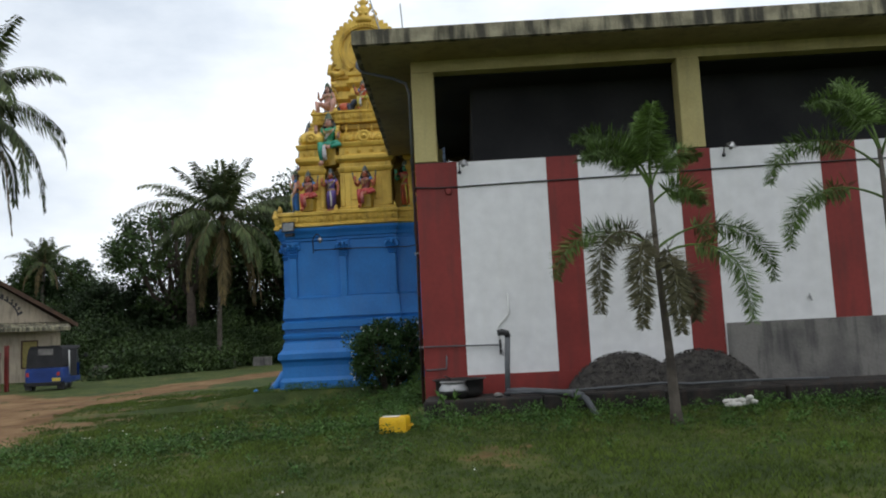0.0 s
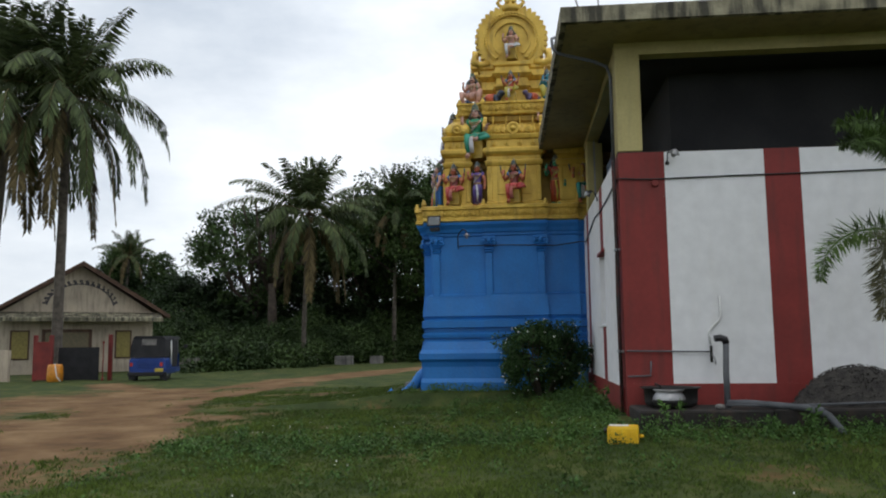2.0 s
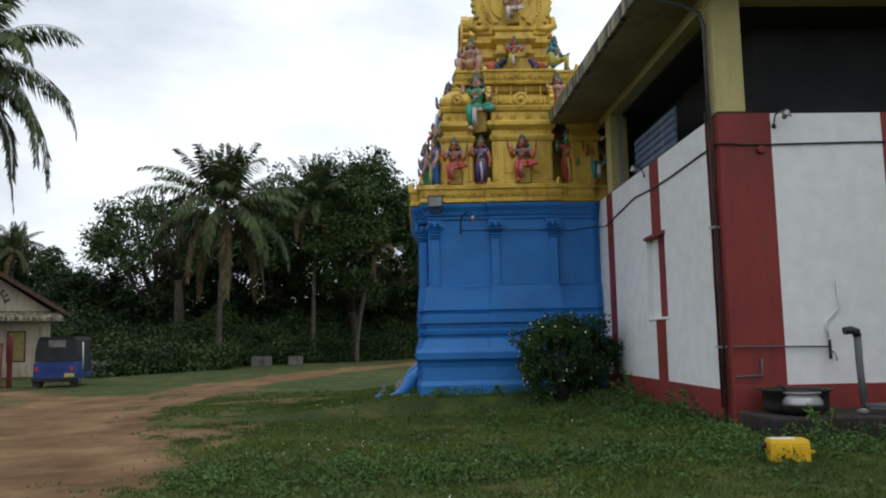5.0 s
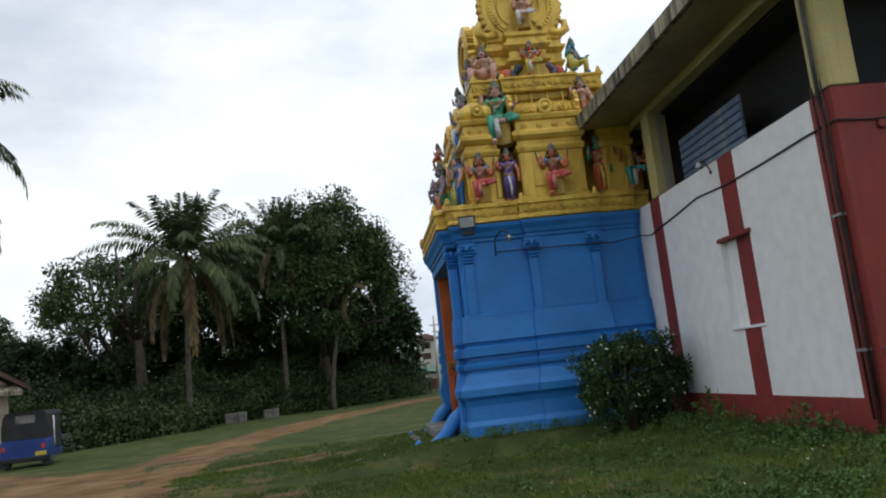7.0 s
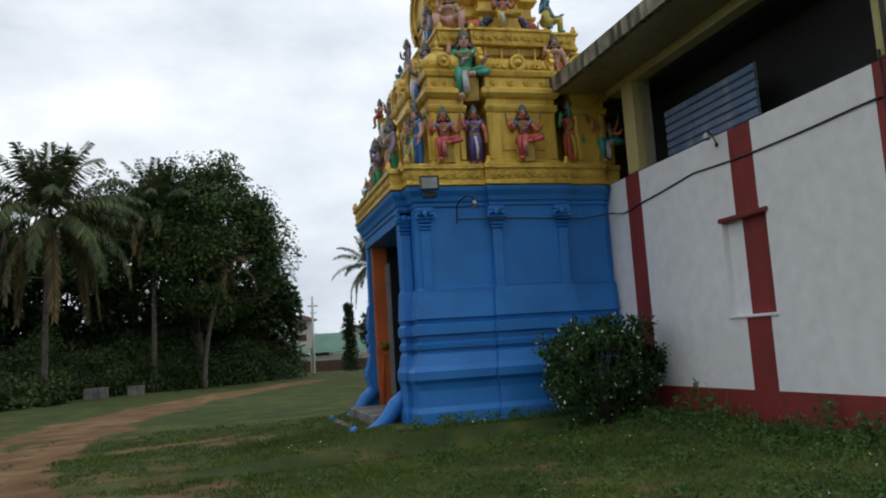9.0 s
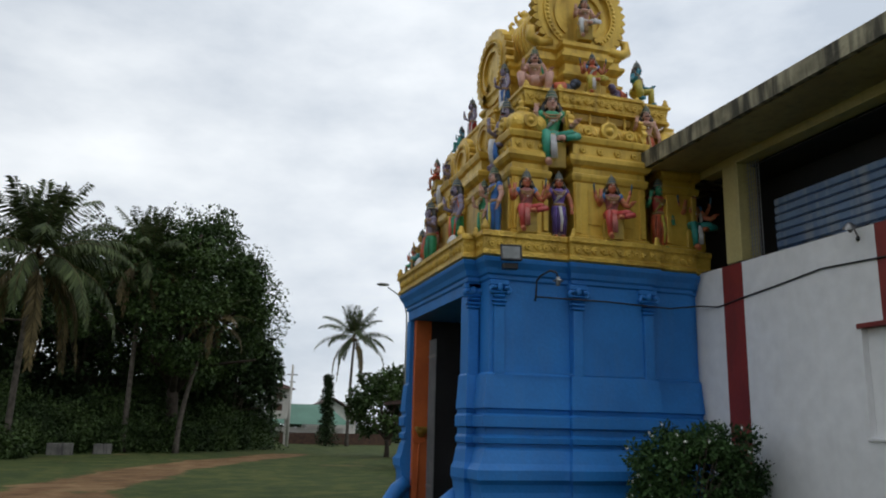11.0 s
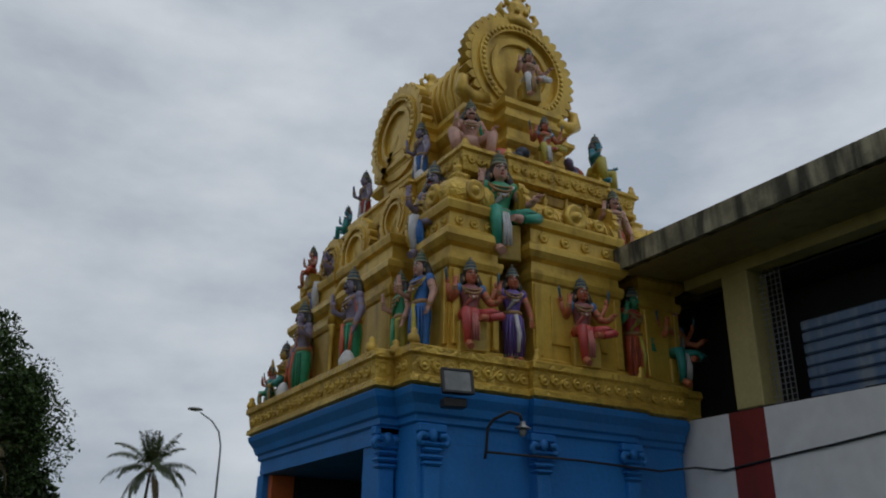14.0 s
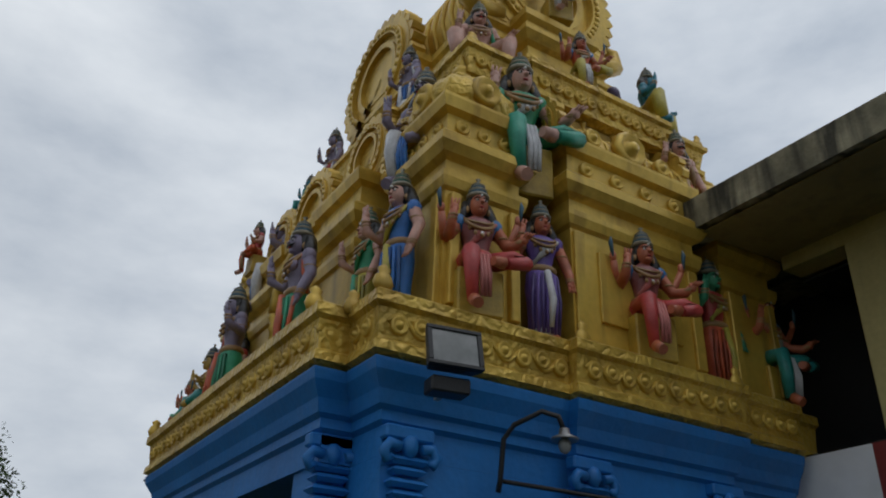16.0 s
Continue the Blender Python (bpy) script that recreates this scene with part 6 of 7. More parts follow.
gravel_heap(3.30, -0.44, 0.09, 1.32, 0.42, 0.52, 3)
rng = np.random.default_rng(8)
s = Shape()
for i in range(26):
    p = rng.normal(0, 1, 3) * [0.09, 0.06, 0.03]
    s.ball((3.9 + p[0], -1.75 + p[1], -0.05 + abs(p[2])), 0.05, 0.04, 0.03, 6, 4, None)
solo("rubble_bag", s, FARHOUSE, "crumpled dirty plastic bag in the weeds", "plastic bag")

# cables, conduits and lamps on the walls
cable = Shape().tube([(-0.01, -0.02, 3.16), (0.3, -0.015, 3.14), (0.62, -0.012, 3.14), (1.5, -0.012, 3.155), (2.9, -0.012, 3.17), (4.4, -0.012, 3.20), (6.5, -0.012, 3.22), (9, -0.012, 3.22)], 0.011, 6)
solo("wall_cable", cable, BLACKPL, "thin black cable run along the striped wall", "cable")
solo("wall_cable", Shape().tube([(-0.02, 0.0, 3.16), (-0.012, 0.6, 3.16), (-0.012, 1.6, 3.13), (-0.012, 2.6, 3.12), (-0.012, 3.6, 3.16), (-0.012, 4.4, 3.08), (-0.012, 5.0, 3.03), (-0.012, 5.6, 2.97), (-0.1, 5.90, 3.02), (-0.6, 5.89, 2.95), (-1.6, 5.89, 2.98), (-2.66, 5.91, 2.98)], 0.012, 6), BLACKPL, "sagging black cable along the side wall and tower", "cable")
s = Shape().tube([(0.02, -0.03, 0.80), (0.6, -0.03, 0.79), (1.10, -0.03, 0.78)], 0.011, 7)
s.tube([(0.02, -0.03, 0.46), (0.32, -0.03, 0.47), (0.33, -0.03, 0.66)], 0.012, 7)
solo("water_pipe", s, PVC, "thin dark water pipe low on the wall", "pipe")
tap = thing("water_tap", (1.12, -0.04, 0.72), 0, "garden tap on a pipe by the wall", "tap")
part("valve", Shape().tube([(0, 0, -0.08), (0, 0, 0.14)], 0.018, 8), IRON, tap)
part("spout", Shape().tube([(0.0, 0, 0.0), (0.02, -0.05, 0.0), (0.03, -0.07, -0.06), (0.03, -0.07, -0.10)], 0.012, 7), STEEL, tap)
solo("flexible_pipe", Shape().tube([(1.12, -0.02, 0.88), (1.10, -0.02, 1.04), (1.14, -0.02, 1.10), (1.24, -0.02, 1.19), (1.27, -0.02, 1.26), (1.265, -0.02, 1.52)], 0.014, 8), WHITEPL, "white bent conduit pipe on the wall", "pipe")
for x in (4.92, 5.62, 6.85):
    solo("wall_tap", Shape().tube([(x, 0.0, 1.24), (x, -0.06, 1.24), (x, -0.08, 1.19)], 0.013, 7).tube([(x, -0.03, 1.24), (x, -0.03, 1.30)], 0.01, 6), STEEL, "small steel tap on the white wall", "tap", "taps on the wall")


def wall_lamp(at, rz, label):
    lamp = thing("wall_lamp", at, rz, label, "lamp", "bulb lamps on the walls")
    part("bracket", Shape().tube([(0, 0.0, 0.02), (0, -0.05, 0.12), (0.04, -0.12, 0.16), (0.07, -0.17, 0.13)], 0.009, 6).ball((0, 0, 0.0), 0.03, 0.02, 0.03, 8, 5), BLACKPL, lamp)
    m = pose(0.075, -0.18, 0.12, 25, 20)
    part("shade", Shape().lathe([(0.02, 0.03), (0.03, 0.02), (0.075, -0.025), (0.08, -0.035), (0.07, -0.03), (0.02, 0.005)], n=16, m=m), STEEL, lamp, "round tin shade")
    part("bulb", Shape().ball((0, 0, -0.045), 0.034, 0.034, 0.045, 10, 7, m), GLASSY, lamp, "white glass bulb")


wall_lamp((0.66, -0.005, 3.36), 0, "bulb under a small tin shade on the striped wall")
wall_lamp((4.58, -0.005, 3.40), 0, "bulb under a small tin shade on the striped wall")
wall_lamp((-0.005, 3.02, 3.40), -90, "bulb under a small tin shade on the side wall")
# junction box on the corner stripe
solo("junction_box", Shape().lathe([(0.05, 0), (0.05, 0.03), (0.04, 0.04)], n=12, m=pose(0.48, 0.0, 3.08, 90)), RED, "round junction box painted red with the wall", "junction box")


def flood_light(at):
    lamp = thing("flood_light", at, -10, "black flood light with a pale glass on the tower ledge", "flood light")
    lamp.scale = (0.72, 0.72, 0.72)
    m = pose(0, 0, 0, -14)
    s = Shape()
    s.rings([[(x * a, y, z * b2) for x, z in ((-1, -1), (1, -1), (1, 1), (-1, 1))] for y, a, b2 in ((-0.10, 0.19, 0.145), (-0.08, 0.195, 0.15), (0.02, 0.16, 0.12), (0.06, 0.11, 0.08))], m=m)
    part("housing", s, BLACKPL, lamp)
    s = Shape().box(-0.20, 0.20, -0.125, -0.101, -0.155, -0.125, 0.004, m).box(-0.20, 0.20, -0.125, -0.101, 0.125, 0.155, 0.004, m).box(-0.20, -0.165, -0.125, -0.101, -0.124, 0.124, 0.004, m).box(0.165, 0.20, -0.125, -0.101, -0.124, 0.124, 0.004, m)
    part("bezel", s, BLACKPL, lamp)
    part("glass", Shape().box(-0.164, 0.164, -0.112, -0.104, -0.124, 0.124, 0.0, m), GLASSY, lamp, "pale reflector glass")
    part("ballast_box", Shape().box(-0.14, 0.14, -0.06, 0.10, -0.27, -0.16, 0.012), BLACKPL, lamp)
    part("bracket", Shape().tube([(-0.1, 0.09, -0.22), (0.0, 0.16, -0.20), (0.1, 0.09, -0.22)], 0.014, 6).box(-0.02, 0.02, 0.12, 0.22, -0.25, -0.20), GALV, lamp)


flood_light((-3.15, 5.66, 3.47))
lamp = thing("swan_neck_lamp", (-2.68, 5.91, 2.98), 0, "bulb on a bent black pipe on the blue tower wall", "lamp")
part("arm", Shape().tube([(0, 0, -0.06), (0, -0.02, 0.0), (0.0, -0.05, 0.20), (0.03, -0.10, 0.27), (0.12, -0.22, 0.33), (0.18, -0.28, 0.30), (0.20, -0.29, 0.24)], 0.014, 8), BLACKPL, lamp)
part("shade", Shape().lathe([(0.025, 0.05), (0.03, 0.02), (0.07, 0.0), (0.072, -0.012), (0.02, 0.0)], (0.205, -0.29, 0.19), 16), STEEL, lamp, "round tin shade")
part("bulb", Shape().ball((0.205, -0.29, 0.155), 0.034, 0.034, 0.045, 10, 7), GLASSY, lamp, "white glass bulb")

# roller sheet, mesh and pipes at the side openings
sheet = thing("roller_sheet", (0.40, 2.62, 3.56), 0, "stained blue slatted metal sheet in the side opening", "shutter")
n = 7
for i in range(n):
    z = i * 0.118
    s = Shape()
    s.rings([[(0.0, 0, z), (-0.03, 0, z + 0.015), (-0.034, 0, z + 0.09), (0.0, 0, z + 0.112), (0.012, 0, z + 0.1), (0.012, 0, z + 0.01)], [(0.0, 2.15, z), (-0.03, 2.15, z + 0.015), (-0.034, 2.15, z + 0.09), (0.0, 2.15, z + 0.112), (0.012, 2.15, z + 0.1), (0.012, 2.15, z + 0.01)]])
    part("slat", s, SHEET, sheet)
s = Shape()
for i in range(5):
    s.box(0.14, 0.152, 5.02 - 0.26 + i * 0.055, 5.02 - 0.255 + i * 0.055, WALL_TOP + 0.02, BEAM_Z)
for i in range(24):
    s.box(0.142, 0.15, 4.76, 5.03, WALL_TOP + 0.05 + i * 0.056, WALL_TOP + 0.055 + i * 0.056)
solo("wire_mesh", s, GALV, "strip of grey wire mesh beside the column", "mesh")
down = thing("downpipe", (-0.045, 0.16, 0.0), 0, "old pipes and cables at the hall corner", "downpipe")
part("upper_pipe", Shape().tube([(-0.66, 0.55, 5.42), (-0.74, 0.45, 5.46), (-0.80, 0.3, 5.38), (-0.80, 0.1, 5.16), (-0.72, 0.05, 5.06), (-0.25, 0.02, 4.92), (-0.05, 0.0, 4.82), (0, 0, 4.66), (0, 0, 3.45)], 0.024, 9), PVC, down)
part("lower_pipe", Shape().tube([(0, 0.0, 3.45), (0.01, 0.01, 2.2), (0.0, 0.0, 1.2), (0.0, 0, -0.2)], 0.023, 8), RUSTPIPE, down, "blackened pipe with worn red paint")
part("lower_pipe", Shape().tube([(-0.01, 0.09, 3.6), (0.0, 0.10, 2.2), (-0.01, 0.08, 1.6), (0.0, 0.09, 0.1)], 0.015, 7), RUSTPIPE, down)
part("corner_cable", Shape().tube([(-0.02, -0.10, 3.62), (0.0, -0.085, 3.1), (-0.015, -0.06, 2.5), (0.01, -0.03, 2.1), (-0.01, -0.06, 1.4), (0.0, -0.05, 0.2)], 0.008, 6), BLACKPL, down, "loose black cable")
for z in (0.78, 2.18):
    part("clip", Shape().box(-0.03, 0.045, -0.03, 0.12, z, z + 0.03), GALV, down)
for x, y, h, lean in ((-0.35, 0.2, 0.9, -0.25), (-0.1, 0.6, 0.95, -0.05), (0.9, 1.4, 0.8, 0.02)):
    solo("roof_rod", Shape().tube([(x, y, ROOF_Z - 0.02), (x + lean, y, ROOF_Z + h)], 0.013, 6), GALV, "thin steel rod standing on the hall roof", "rod", "roof rods")
trident = Shape().tube([(-3.30, 9.365, 0.0), (-3.28, 9.365, 0.85), (-3.27, 9.365, 0.98)], 0.016, 6).tube([(-3.39, 9.365, 1.08), (-3.38, 9.365, 1.0), (-3.27, 9.365, 0.96), (-3.17, 9.365, 1.0), (-3.16, 9.365, 1.08)], 0.014, 6)
solo("wall_trident", trident, ORANGE, "trident relief on the orange gateway wall", "trident")
gate = thing("gateway_grille", (-3.17, 8.88, -0.02), 0, "folded grey metal grille inside the gateway", "grille")
for i in range(5):
    part("bar", Shape().box(-0.012, 0.012, i * 0.08, i * 0.08 + 0.02, 0.0, 2.7), GALV, gate)
for z in (0.3, 2.4):
    part("rail", Shape().box(-0.016, 0.016, 0.0, 0.36, z, z + 0.04), GALV, gate)


# ---- across the field: house, gate, three-wheeler, far buildings ----
def gable_house(at, rz):
    h = thing("house", at, rz, "cream gabled house with a brown tiled roof", "house")
    h.scale = (1.1, 1.0, 1.06)
    L = 11.0
    part("wall", Shape().rings([[(-3.3, y, -0.3), (3.3, y, -0.3), (3.3, y, 3.05), (0, y, 5.3), (-3.3, y, 3.05)] for y in (0.0, L)]), HOUSEWALL, h)
    for sg in (-1, 1):
        s = Shape()
        s.rings([[(0, y, 5.50), (sg * 4.0, y, 2.90), (sg * 4.0, y, 2.80), (0, y, 5.36)] for y in (-0.55, L + 0.4)])
        r = part("roof", s, REDTILE, h, "brown tiled roof slope")
        t = Shape()
        for i in range(16):
            f = i / 16
            t.box(-0.02, 0.02, -0.56, L + 0.41, 0, 0.05, 0, pose(sg * 4.0 * (1 - f) - sg * 0.12, 0, 2.92 + 2.6 * f + 0.02, 0, sg * 33))
        part("tile_course", t, REDTILE, r)
    for sg in (-1, 1):
        part("barge_board", Shape().rings([[(0, -0.60, 5.52), (sg * 4.0, -0.60, 2.92), (sg * 4.0, -0.60, 2.72), (0, -0.60, 5.28)], [(0, -0.56, 5.52), (sg * 4.0, -0.56, 2.92), (sg * 4.0, -0.56, 2.72), (0, -0.56, 5.28)]]), WOOD, h)
    part("awning", Shape().rings([[(-3.5, -1.1, 2.56), (3.6, -1.1, 2.56), (3.6, 0, 2.94), (-3.5, 0, 2.94)], [(-3.5, -1.1, 2.74), (3.6, -1.1, 2.74), (3.6, 0, 3.04), (-3.5, 0, 3.04)]]), SLAB, h, "mould-dark concrete awning")
    for x, w in ((1.95, 0.75), (-2.5, 0.8)):
        wd = part("window", Shape().box(x - w / 2, x + w / 2, -0.04, 0.0, 0.75, 2.15), WOOD, h)
        part("shutter", Shape().box(x - w / 2 + 0.07, x + w / 2 - 0.07, -0.06, -0.041, 0.82, 2.08, 0.004), plaster((0.26, 0.21, 0.05)), wd, "olive closed shutter")
    dr = part("door", Shape().box(-1.6, 0.55, -0.04, 0.0, -0.25, 2.2), WOOD, h, "dark doorway")
    part("door_panel", Shape().box(-1.45, 0.4, -0.06, -0.041, -0.2, 2.05), plaster((0.16, 0.13, 0.07)), dr)
    for x in (-1.9, 1.2, 2.95):
        part("wall_pilaster", Shape().box(x - 0.12, x + 0.12, -0.05, 0.0, -0.2, 2.34, 0.01), HOUSEWALL, h)
    # an arch of unreadable painted writing
    rng = np.random.default_rng(3)
    for i in range(17):
        a = radians(168 - i * 9.8)
        m = pose(1.55 * math.cos(a), -0.012, 3.25 + 1.25 * math.sin(a), 0, 90 - math.degrees(a))
        s = Shape().box(-0.11, 0.11, -0.006, 0.006, -0.12, -0.05, 0, m).box(-0.10, -0.02 + rng.uniform(0, 0.06), -0.006, 0.006, 0.02, 0.12, 0, m)
        s.box(rng.uniform(-0.1, 0.0), rng.uniform(0.03, 0.1), -0.006, 0.006, -0.05, 0.03, 0, m)
        part("letter_mark", s, plaster((0.05, 0.045, 0.05)), h)
    return h


gable_house((-24.2, 29.0, -0.50), 36)

yard = thing("yard_gate", (-19.17, 19.99, -0.44), 0, "dull red metal gate leaves standing open by a house", "gate")
for x, w, a in ((-1.42, 0.30, 12), (1.12, 0.62, -62)):
    m = pose(x, 0, 0, 0, 0, a)
    lf = part("gate_leaf", Shape().box(-w, w, -0.02, 0.02, 0.08, 1.55, 0.01, m), GATERED, yard)
    part("gate_rail", Shape().box(-w - 0.02, w + 0.02, -0.045, 0.045, 1.5, 1.58, 0.01, m).box(-w - 0.02, w + 0.02, -0.045, 0.045, 0.05, 0.13, 0.01, m), GATERED, lf)
for x in (-1.75, 1.42, -1.08):
    part("gate_post", Shape().box(x - 0.07, x + 0.07, -0.07, 0.07, 0, 1.85, 0.01), GATERED, yard)
part("mesh_screen", Shape().box(-0.98, 0.75, 0.35, 0.38, 0.0, 1.35), TARP, yard, "dark netting across the gateway")
solo("yard_wall", Shape().box(-27.5, -21.75, 19.5, 19.7, -0.8, 0.82, 0.01), HOUSEWALL, "low mossy boundary wall beside the gate", "wall", kind="structure")
drum = thing("water_drum", (-19.64, 19.31, -0.44), 0, "orange plastic drum with a rope by the gate", "drum")
part("body", Shape().lathe([(0.26, 0), (0.30, 0.05), (0.31, 0.3), (0.29, 0.55), (0.27, 0.66), (0.20, 0.70)], n=16), plaster((0.62, 0.24, 0.02)), drum)
part("rope", Shape().tube([(0.1, -0.2, 0.7), (0.2, -0.3, 0.45), (0.26, -0.3, 0.2), (0.4, -0.25, 0.03)], 0.02, 6), WHITEPL, drum)


def three_wheeler(at, rz):
    """Seen mostly from behind; forward is +y."""
    v = thing("auto_rickshaw", at, rz, "parked blue three-wheeler with a black vinyl hood", "auto rickshaw")
    v.scale = (1.08, 1.08, 1.04)
    s = Shape()
    sec = [(-0.63, 0.28), (0.63, 0.28), (0.66, 0.45), (0.65, 0.80), (0.60, 0.86), (-0.60, 0.86), (-0.65, 0.80), (-0.66, 0.45)]
    s.rings([[(x * k, y, z) for x, z in sec] for y, k in ((-1.05, 0.94), (-1.0, 1.0), (0.25, 1.0), (0.30, 0.98))])
    s.rings([[(x * k, y, z * q) for x, z in [(-0.6, 0.30), (0.6, 0.30), (0.62, 0.5), (-0.62, 0.5)]] for y, k, q in ((0.30, 1.0, 1.0), (1.1, 0.85, 1.0))])
    s.rings([[(-0.52, 0.95, 0.3), (0.52, 0.95, 0.3), (0.34, 1.55, 0.35), (-0.34, 1.55, 0.35)], [(-0.55, 0.9, 1.0), (0.55, 0.9, 1.0), (0.32, 1.42, 0.9), (-0.32, 1.42, 0.9)]])
    body = part("body", s, CARBLUE, v)
    for z in (0.52, 0.60, 0.68):
        part("louvre", Shape().box(-0.32, -0.04, -1.065, -1.04, z, z + 0.035, 0.005).box(0.04, 0.32, -1.065, -1.04, z, z + 0.035, 0.005), CARBLUE, body)
    s = Shape()
    hood = [(-0.62, 0.87), (-0.63, 1.25), (-0.59, 1.55), (-0.50, 1.66), (0.50, 1.66), (0.59, 1.55), (0.63, 1.25), (0.62, 0.87)]
    s.rings([[(x, y + max(0, 1.0 - z) * 0.0 + tilt * (z - 0.87), z * 1.0) for x, z in hood] for y, tilt in ((-1.0, 0.16), (-0.96, 0.14), (0.2, 0.0))])
    hd = part("hood", s, TARP, v, "black vinyl hood")
    part("roof", Shape().rings([[(x * k, y, z) for x, z in ((-0.58, 1.58), (0.58, 1.58), (0.50, 1.685), (-0.50, 1.685))] for y, k in ((-0.90, 1.0), (0.9, 1.0), (1.1, 0.9))]), TARP, v)
    part("rear_window", Shape().box(-0.25, 0.28, -0.955, -0.935, 1.18, 1.44, 0.005, pose(0, 0.0, 0, -9) @ pose(0, -0.17, 0.0)), CEMENT, hd, "scratched clear plastic rear window")
    part("side_flap", Shape().box(0.63, 0.66, -0.3, 0.35, 0.5, 1.55, 0.01), TARP, v, "black vinyl side curtain")
    part("side_trim", Shape().tube([(0.655, -0.38, 0.6), (0.66, -0.40, 1.1), (0.64, -0.36, 1.5)], 0.025, 6), WHITEPL, v, "pale curtain edge")
    part("windscreen", Shape().rings([[(-0.52, 0.92, 1.0), (0.52, 0.92, 1.0), (0.5, 0.98, 1.0), (-0.5, 0.98, 1.0)], [(-0.52, 0.86, 1.6), (0.52, 0.86, 1.6), (0.5, 0.92, 1.6), (-0.5, 0.92, 1.6)]]), GLASSY, v)
    part("bumper", Shape().box(-0.66, 0.66, -1.13, -1.05, 0.20, 0.34, 0.02), TARP, v)
    part("number_plate", Shape().box(0.30, 0.60, -1.072, -1.055, 0.36, 0.48), plaster((0.55, 0.42, 0.05)), v, "yellow number plate, too far to read")
    for x in (-0.55, 0.52):
        part("tail_light", Shape().box(x - 0.05, x + 0.05, -1.075, -1.05, 0.56, 0.70, 0.01), plaster((0.5, 0.03, 0.02)), v, "red and white tail light")
    for x, y in ((-0.56, -0.62), (0.56, -0.62), (0.0, 1.3)):
        wh = part("wheel", Shape().lathe([(0.12, -0.06), (0.20, -0.06), (0.235, -0.04), (0.24, 0.0), (0.235, 0.04), (0.20, 0.06), (0.12, 0.06)], n=20, m=pose(x, y, 0.235, 0, 90)), BLACKPL, v)
        part("rim", Shape().lathe([(0.03, -0.065), (0.115, -0.05), (0.119, 0.05), (0.03, 0.065)], n=16, m=pose(x, y, 0.235, 0, 90)), STEEL, wh)
        if x:
            part("mudflap", Shape().box(x - 0.12, x + 0.12, y - 0.34, y - 0.32, 0.06, 0.34), BLACKPL, v)
    part("mirror", Shape().tube([(0.55, 0.9, 1.25), (0.74, 0.95, 1.28)], 0.012, 6).box(0.70, 0.84, 0.93, 0.96, 1.2, 1.36, 0.01), BLACKPL, v)


three_wheeler((-16.0, 20.4, ground_z(-16.0, 20.4) - 0.02), 6)

# broken white boundary stones at the foot of the wood
for x, y, w, h in ((-17.8, 38.6, 1.9, 1.0), (-15.85, 38.9, 1.6, 0.96), (-14.6, 39.2, 0.8, 0.9), (-19.9, 37.9, 1.5, 0.85), (-21.6, 37.2, 1.6, 0.8), (-12.8, 40.6, 1.2, 0.8), (-11.0, 42.4, 0.9, 0.75)):
    solo("boundary_block", Shape().box(x - w / 2, x + w / 2, y, y + 0.25, -0.75, -0.65 + h, 0.03), CEMENT, "weathered grey boundary wall block in the bushes", "wall block", "boundary blocks")


def street_lamp(at):
    lamp = thing("street_lamp", at, 0, "tall galvanised street lamp with a curved arm", "street lamp")
    part("pole", Shape().tube([(0, 0, -0.1), (0, 0, 7.0), (-0.02, 0, 7.7), (-0.2, -0.1, 8.3), (-0.65, -0.4, 8.7), (-1.3, -0.8, 8.95)], [0.07, 0.05, 0.045, 0.04, 0.035, 0.03], 8), GALV, lamp)
    part("head", Shape().ball((-1.6, -0.98, 9.05), 0.36, 0.28, 0.08, 10, 5), STEEL, lamp)


street_lamp((3.85, 37.6, -0.5))
fb = thing("small_building", (4.83, 27.27, -0.5), 0, "low white building with a dark sheet roof", "building")
part("wall", Shape().box(-2.6, 3.5, 0, 4, 0, 2.75), FARHOUSE, fb)
part("roof", Shape().rings([[(-3.4, y, 2.72), (4.0, y, 3.2), (4.0, y, 3.34), (-3.4, y, 2.86)] for y in (-0.8, 4.6)]), REDTILE, fb)
part("door", Shape().box(-1.6, -0.7, -0.03, 0.0, 0.0, 2.05), WOOD, fb)
tw = thing("utility_tower", (0.84, 69.89, -0.55), 0, "narrow concrete service building with a tiled cap", "building")
part("wall", Shape().box(-1.0, 1.0, 0, 2.0, 2.4, 5.0), FARHOUSE, tw)
for x in (-0.9, 0.9):
    for y in (0.0, 1.7):
        part("leg", Shape().box(x - 0.12, x + 0.12, y, y + 0.25, 0, 2.4), FARHOUSE, tw)
part("roof", Shape().rings([[(-1.4, -0.4, 5.0), (1.4, -0.4, 5.0), (1.4, 2.4, 5.0), (-1.4, 2.4, 5.0)], [(-0.1, 0.9, 5.6), (0.1, 0.9, 5.6), (0.1, 1.1, 5.6), (-0.1, 1.1, 5.6)]]), REDTILE, tw)
for z in (3.1, 4.1):
    part("window", Shape().box(-0.5, 0.3, -0.03, 0.0, z, z + 0.6), WOOD, tw)
pole = thing("utility_pole", (1.24, 65.88, -0.55), 0, "concrete utility pole with a short crossarm", "utility pole")
part("shaft", Shape().tube([(0, 0, 0), (0.15, 0, 6.9)], [0.14, 0.09], 8), FARHOUSE, pole)
part("crossarm", Shape().box(-0.3, 0.6, -0.05, 0.05, 6.0, 6.1).box(-0.1, 0.45, -0.05, 0.05, 5.4, 5.48), GALV, pole)
gh = thing("green_roofed_house", (4.65, 77.79, -0.55), 0, "low white house with a green sheet roof", "house")
part("wall", Shape().box(-4.5, 3.5, 0, 5, 0, 1.7), FARHOUSE, gh)
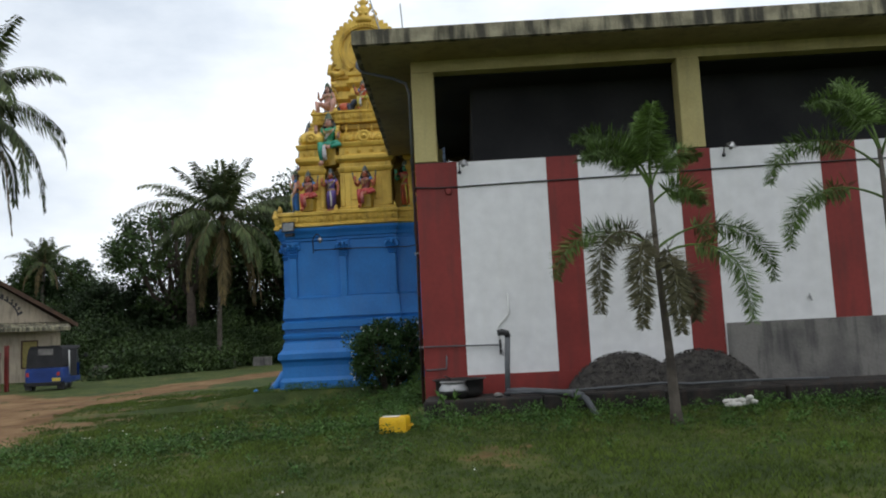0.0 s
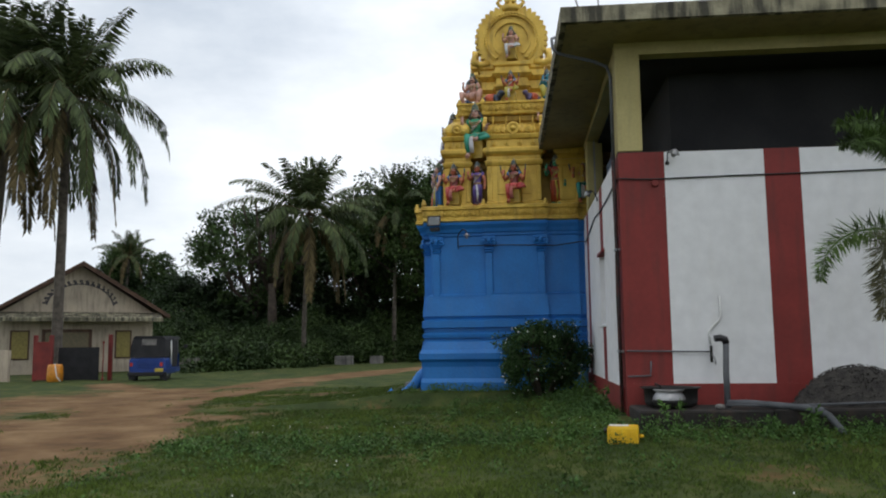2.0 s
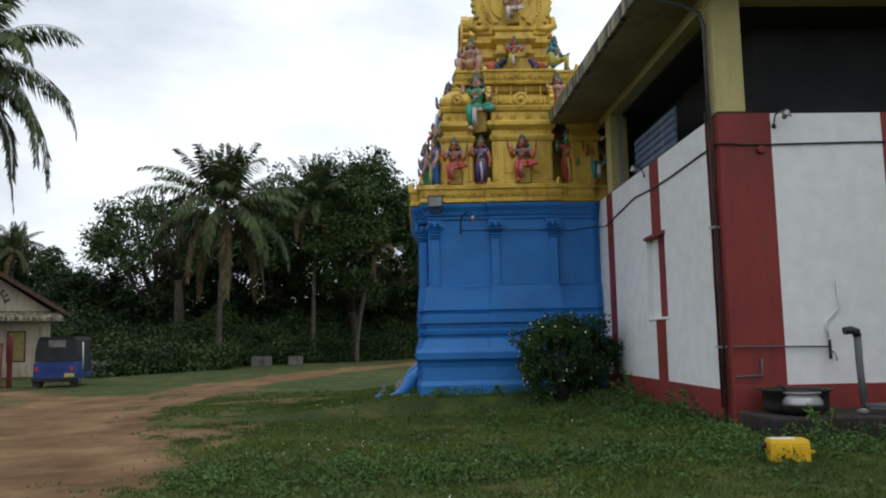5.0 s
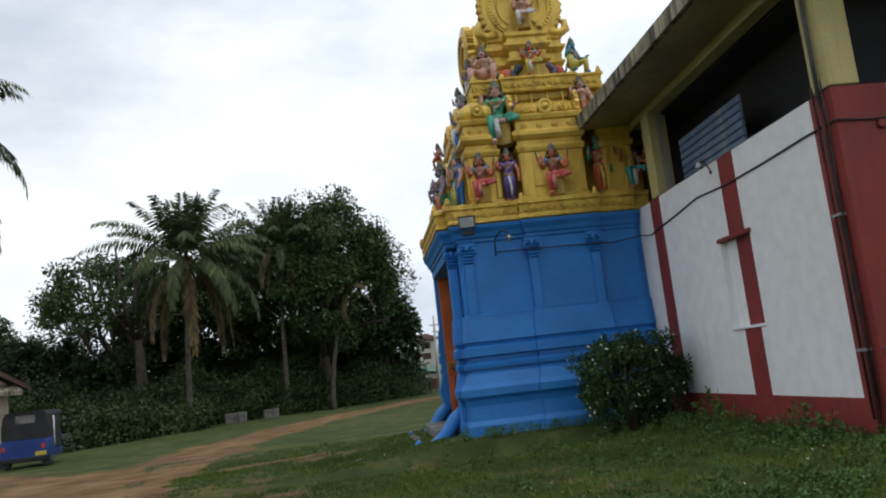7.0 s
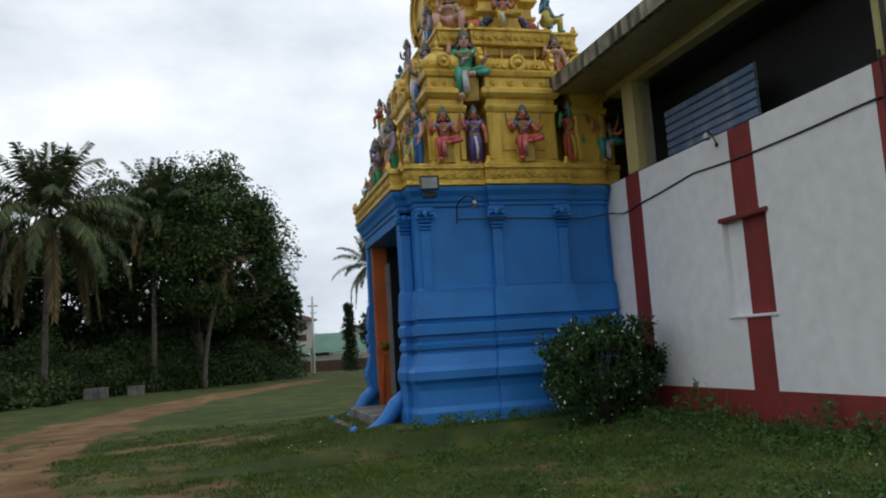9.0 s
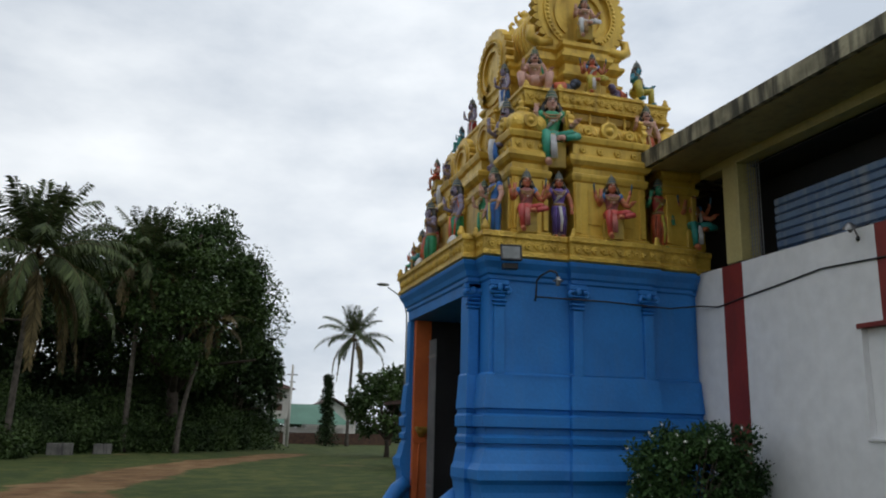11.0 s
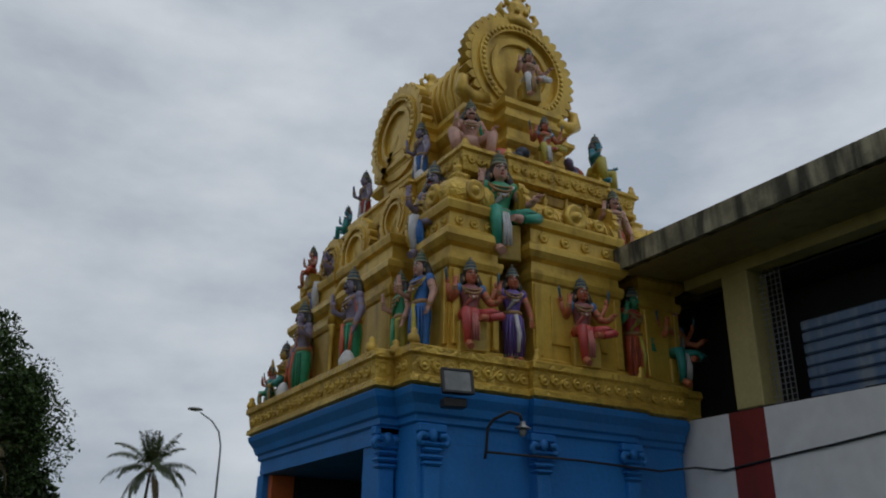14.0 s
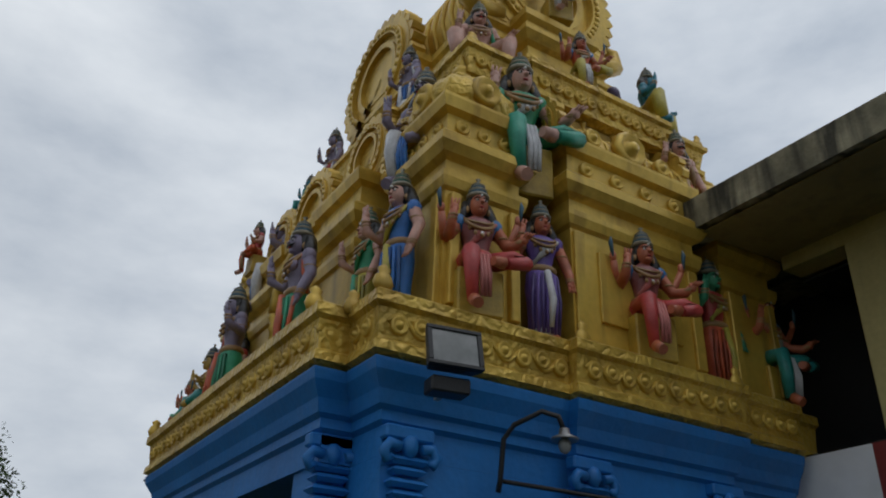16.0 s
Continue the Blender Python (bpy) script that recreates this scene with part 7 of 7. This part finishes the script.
part("roof", Shape().rings([[(-5.2, -0.6, 2.0), (4.2, -0.6, 2.0), (4.2, 5.6, 2.0), (-5.2, 5.6, 2.0)], [(-1.5, 2.4, 4.0), (2.2, 2.4, 4.0), (2.2, 2.6, 4.0), (-1.5, 2.6, 4.0)]]), GREENROOF, gh)
part("boundary_wall", Shape().box(-7, 8, -2.0, -1.8, -0.2, 1.2), WOOD, gh, "dark low garden wall")
wh = thing("white_gabled_house", (8, 83.7, -0.55), 0, "far white gabled house", "house")
part("wall", Shape().rings([[(-2.6, y, 0), (2.6, y, 0), (2.6, y, 3.2), (0, y, 4.6), (-2.6, y, 3.2)] for y in (0, 6)]), FARHOUSE, wh)
for sg in (-1, 1):
    part("roof", Shape().rings([[(0, y, 4.9), (sg * 3.3, y, 3.1), (sg * 3.3, y, 2.95), (0, y, 4.7)] for y in (-0.5, 6.5)]), REDTILE, wh)
rng = np.random.default_rng(77)
cy = thing("cypress", (5.01, 68.78, -0.55), 0, "slim dark cypress beyond the field", "tree")
part("trunk", Shape().tube([(0, 0, 0), (0, 0, 5.2)], [0.12, 0.03], 7), BARK2, cy)
cs = [(rng.normal(0, 0.32) * (1 - t * 0.6), rng.normal(0, 0.3) * (1 - t * 0.6), 0.4 + 5.8 * t) for t in np.linspace(0, 1, 90)]
leaves_mesh("crown", clump_leaves(cs, [0.45 * (1.1 - 0.75 * i / 90) for i in range(90)], 70, 0.2, rng, 1.3), LEAF_TREE2, cy)
rh = thing("red_roofed_house", (-32.21, 60.75, -0.55), 30, "far house with a rusty red roof among trees", "house")
part("wall", Shape().box(-3, 3, 0, 5, 0, 4.2), FARHOUSE, rh)
part("roof", Shape().rings([[(-3.6, -0.6, 4.1), (3.6, -0.6, 4.1), (3.6, 5.6, 4.1), (-3.6, 5.6, 4.1)], [(-0.3, 2.3, 6.3), (0.3, 2.3, 6.3), (0.3, 2.7, 6.3), (-0.3, 2.7, 6.3)]]), plaster((0.25, 0.075, 0.04)), rh)
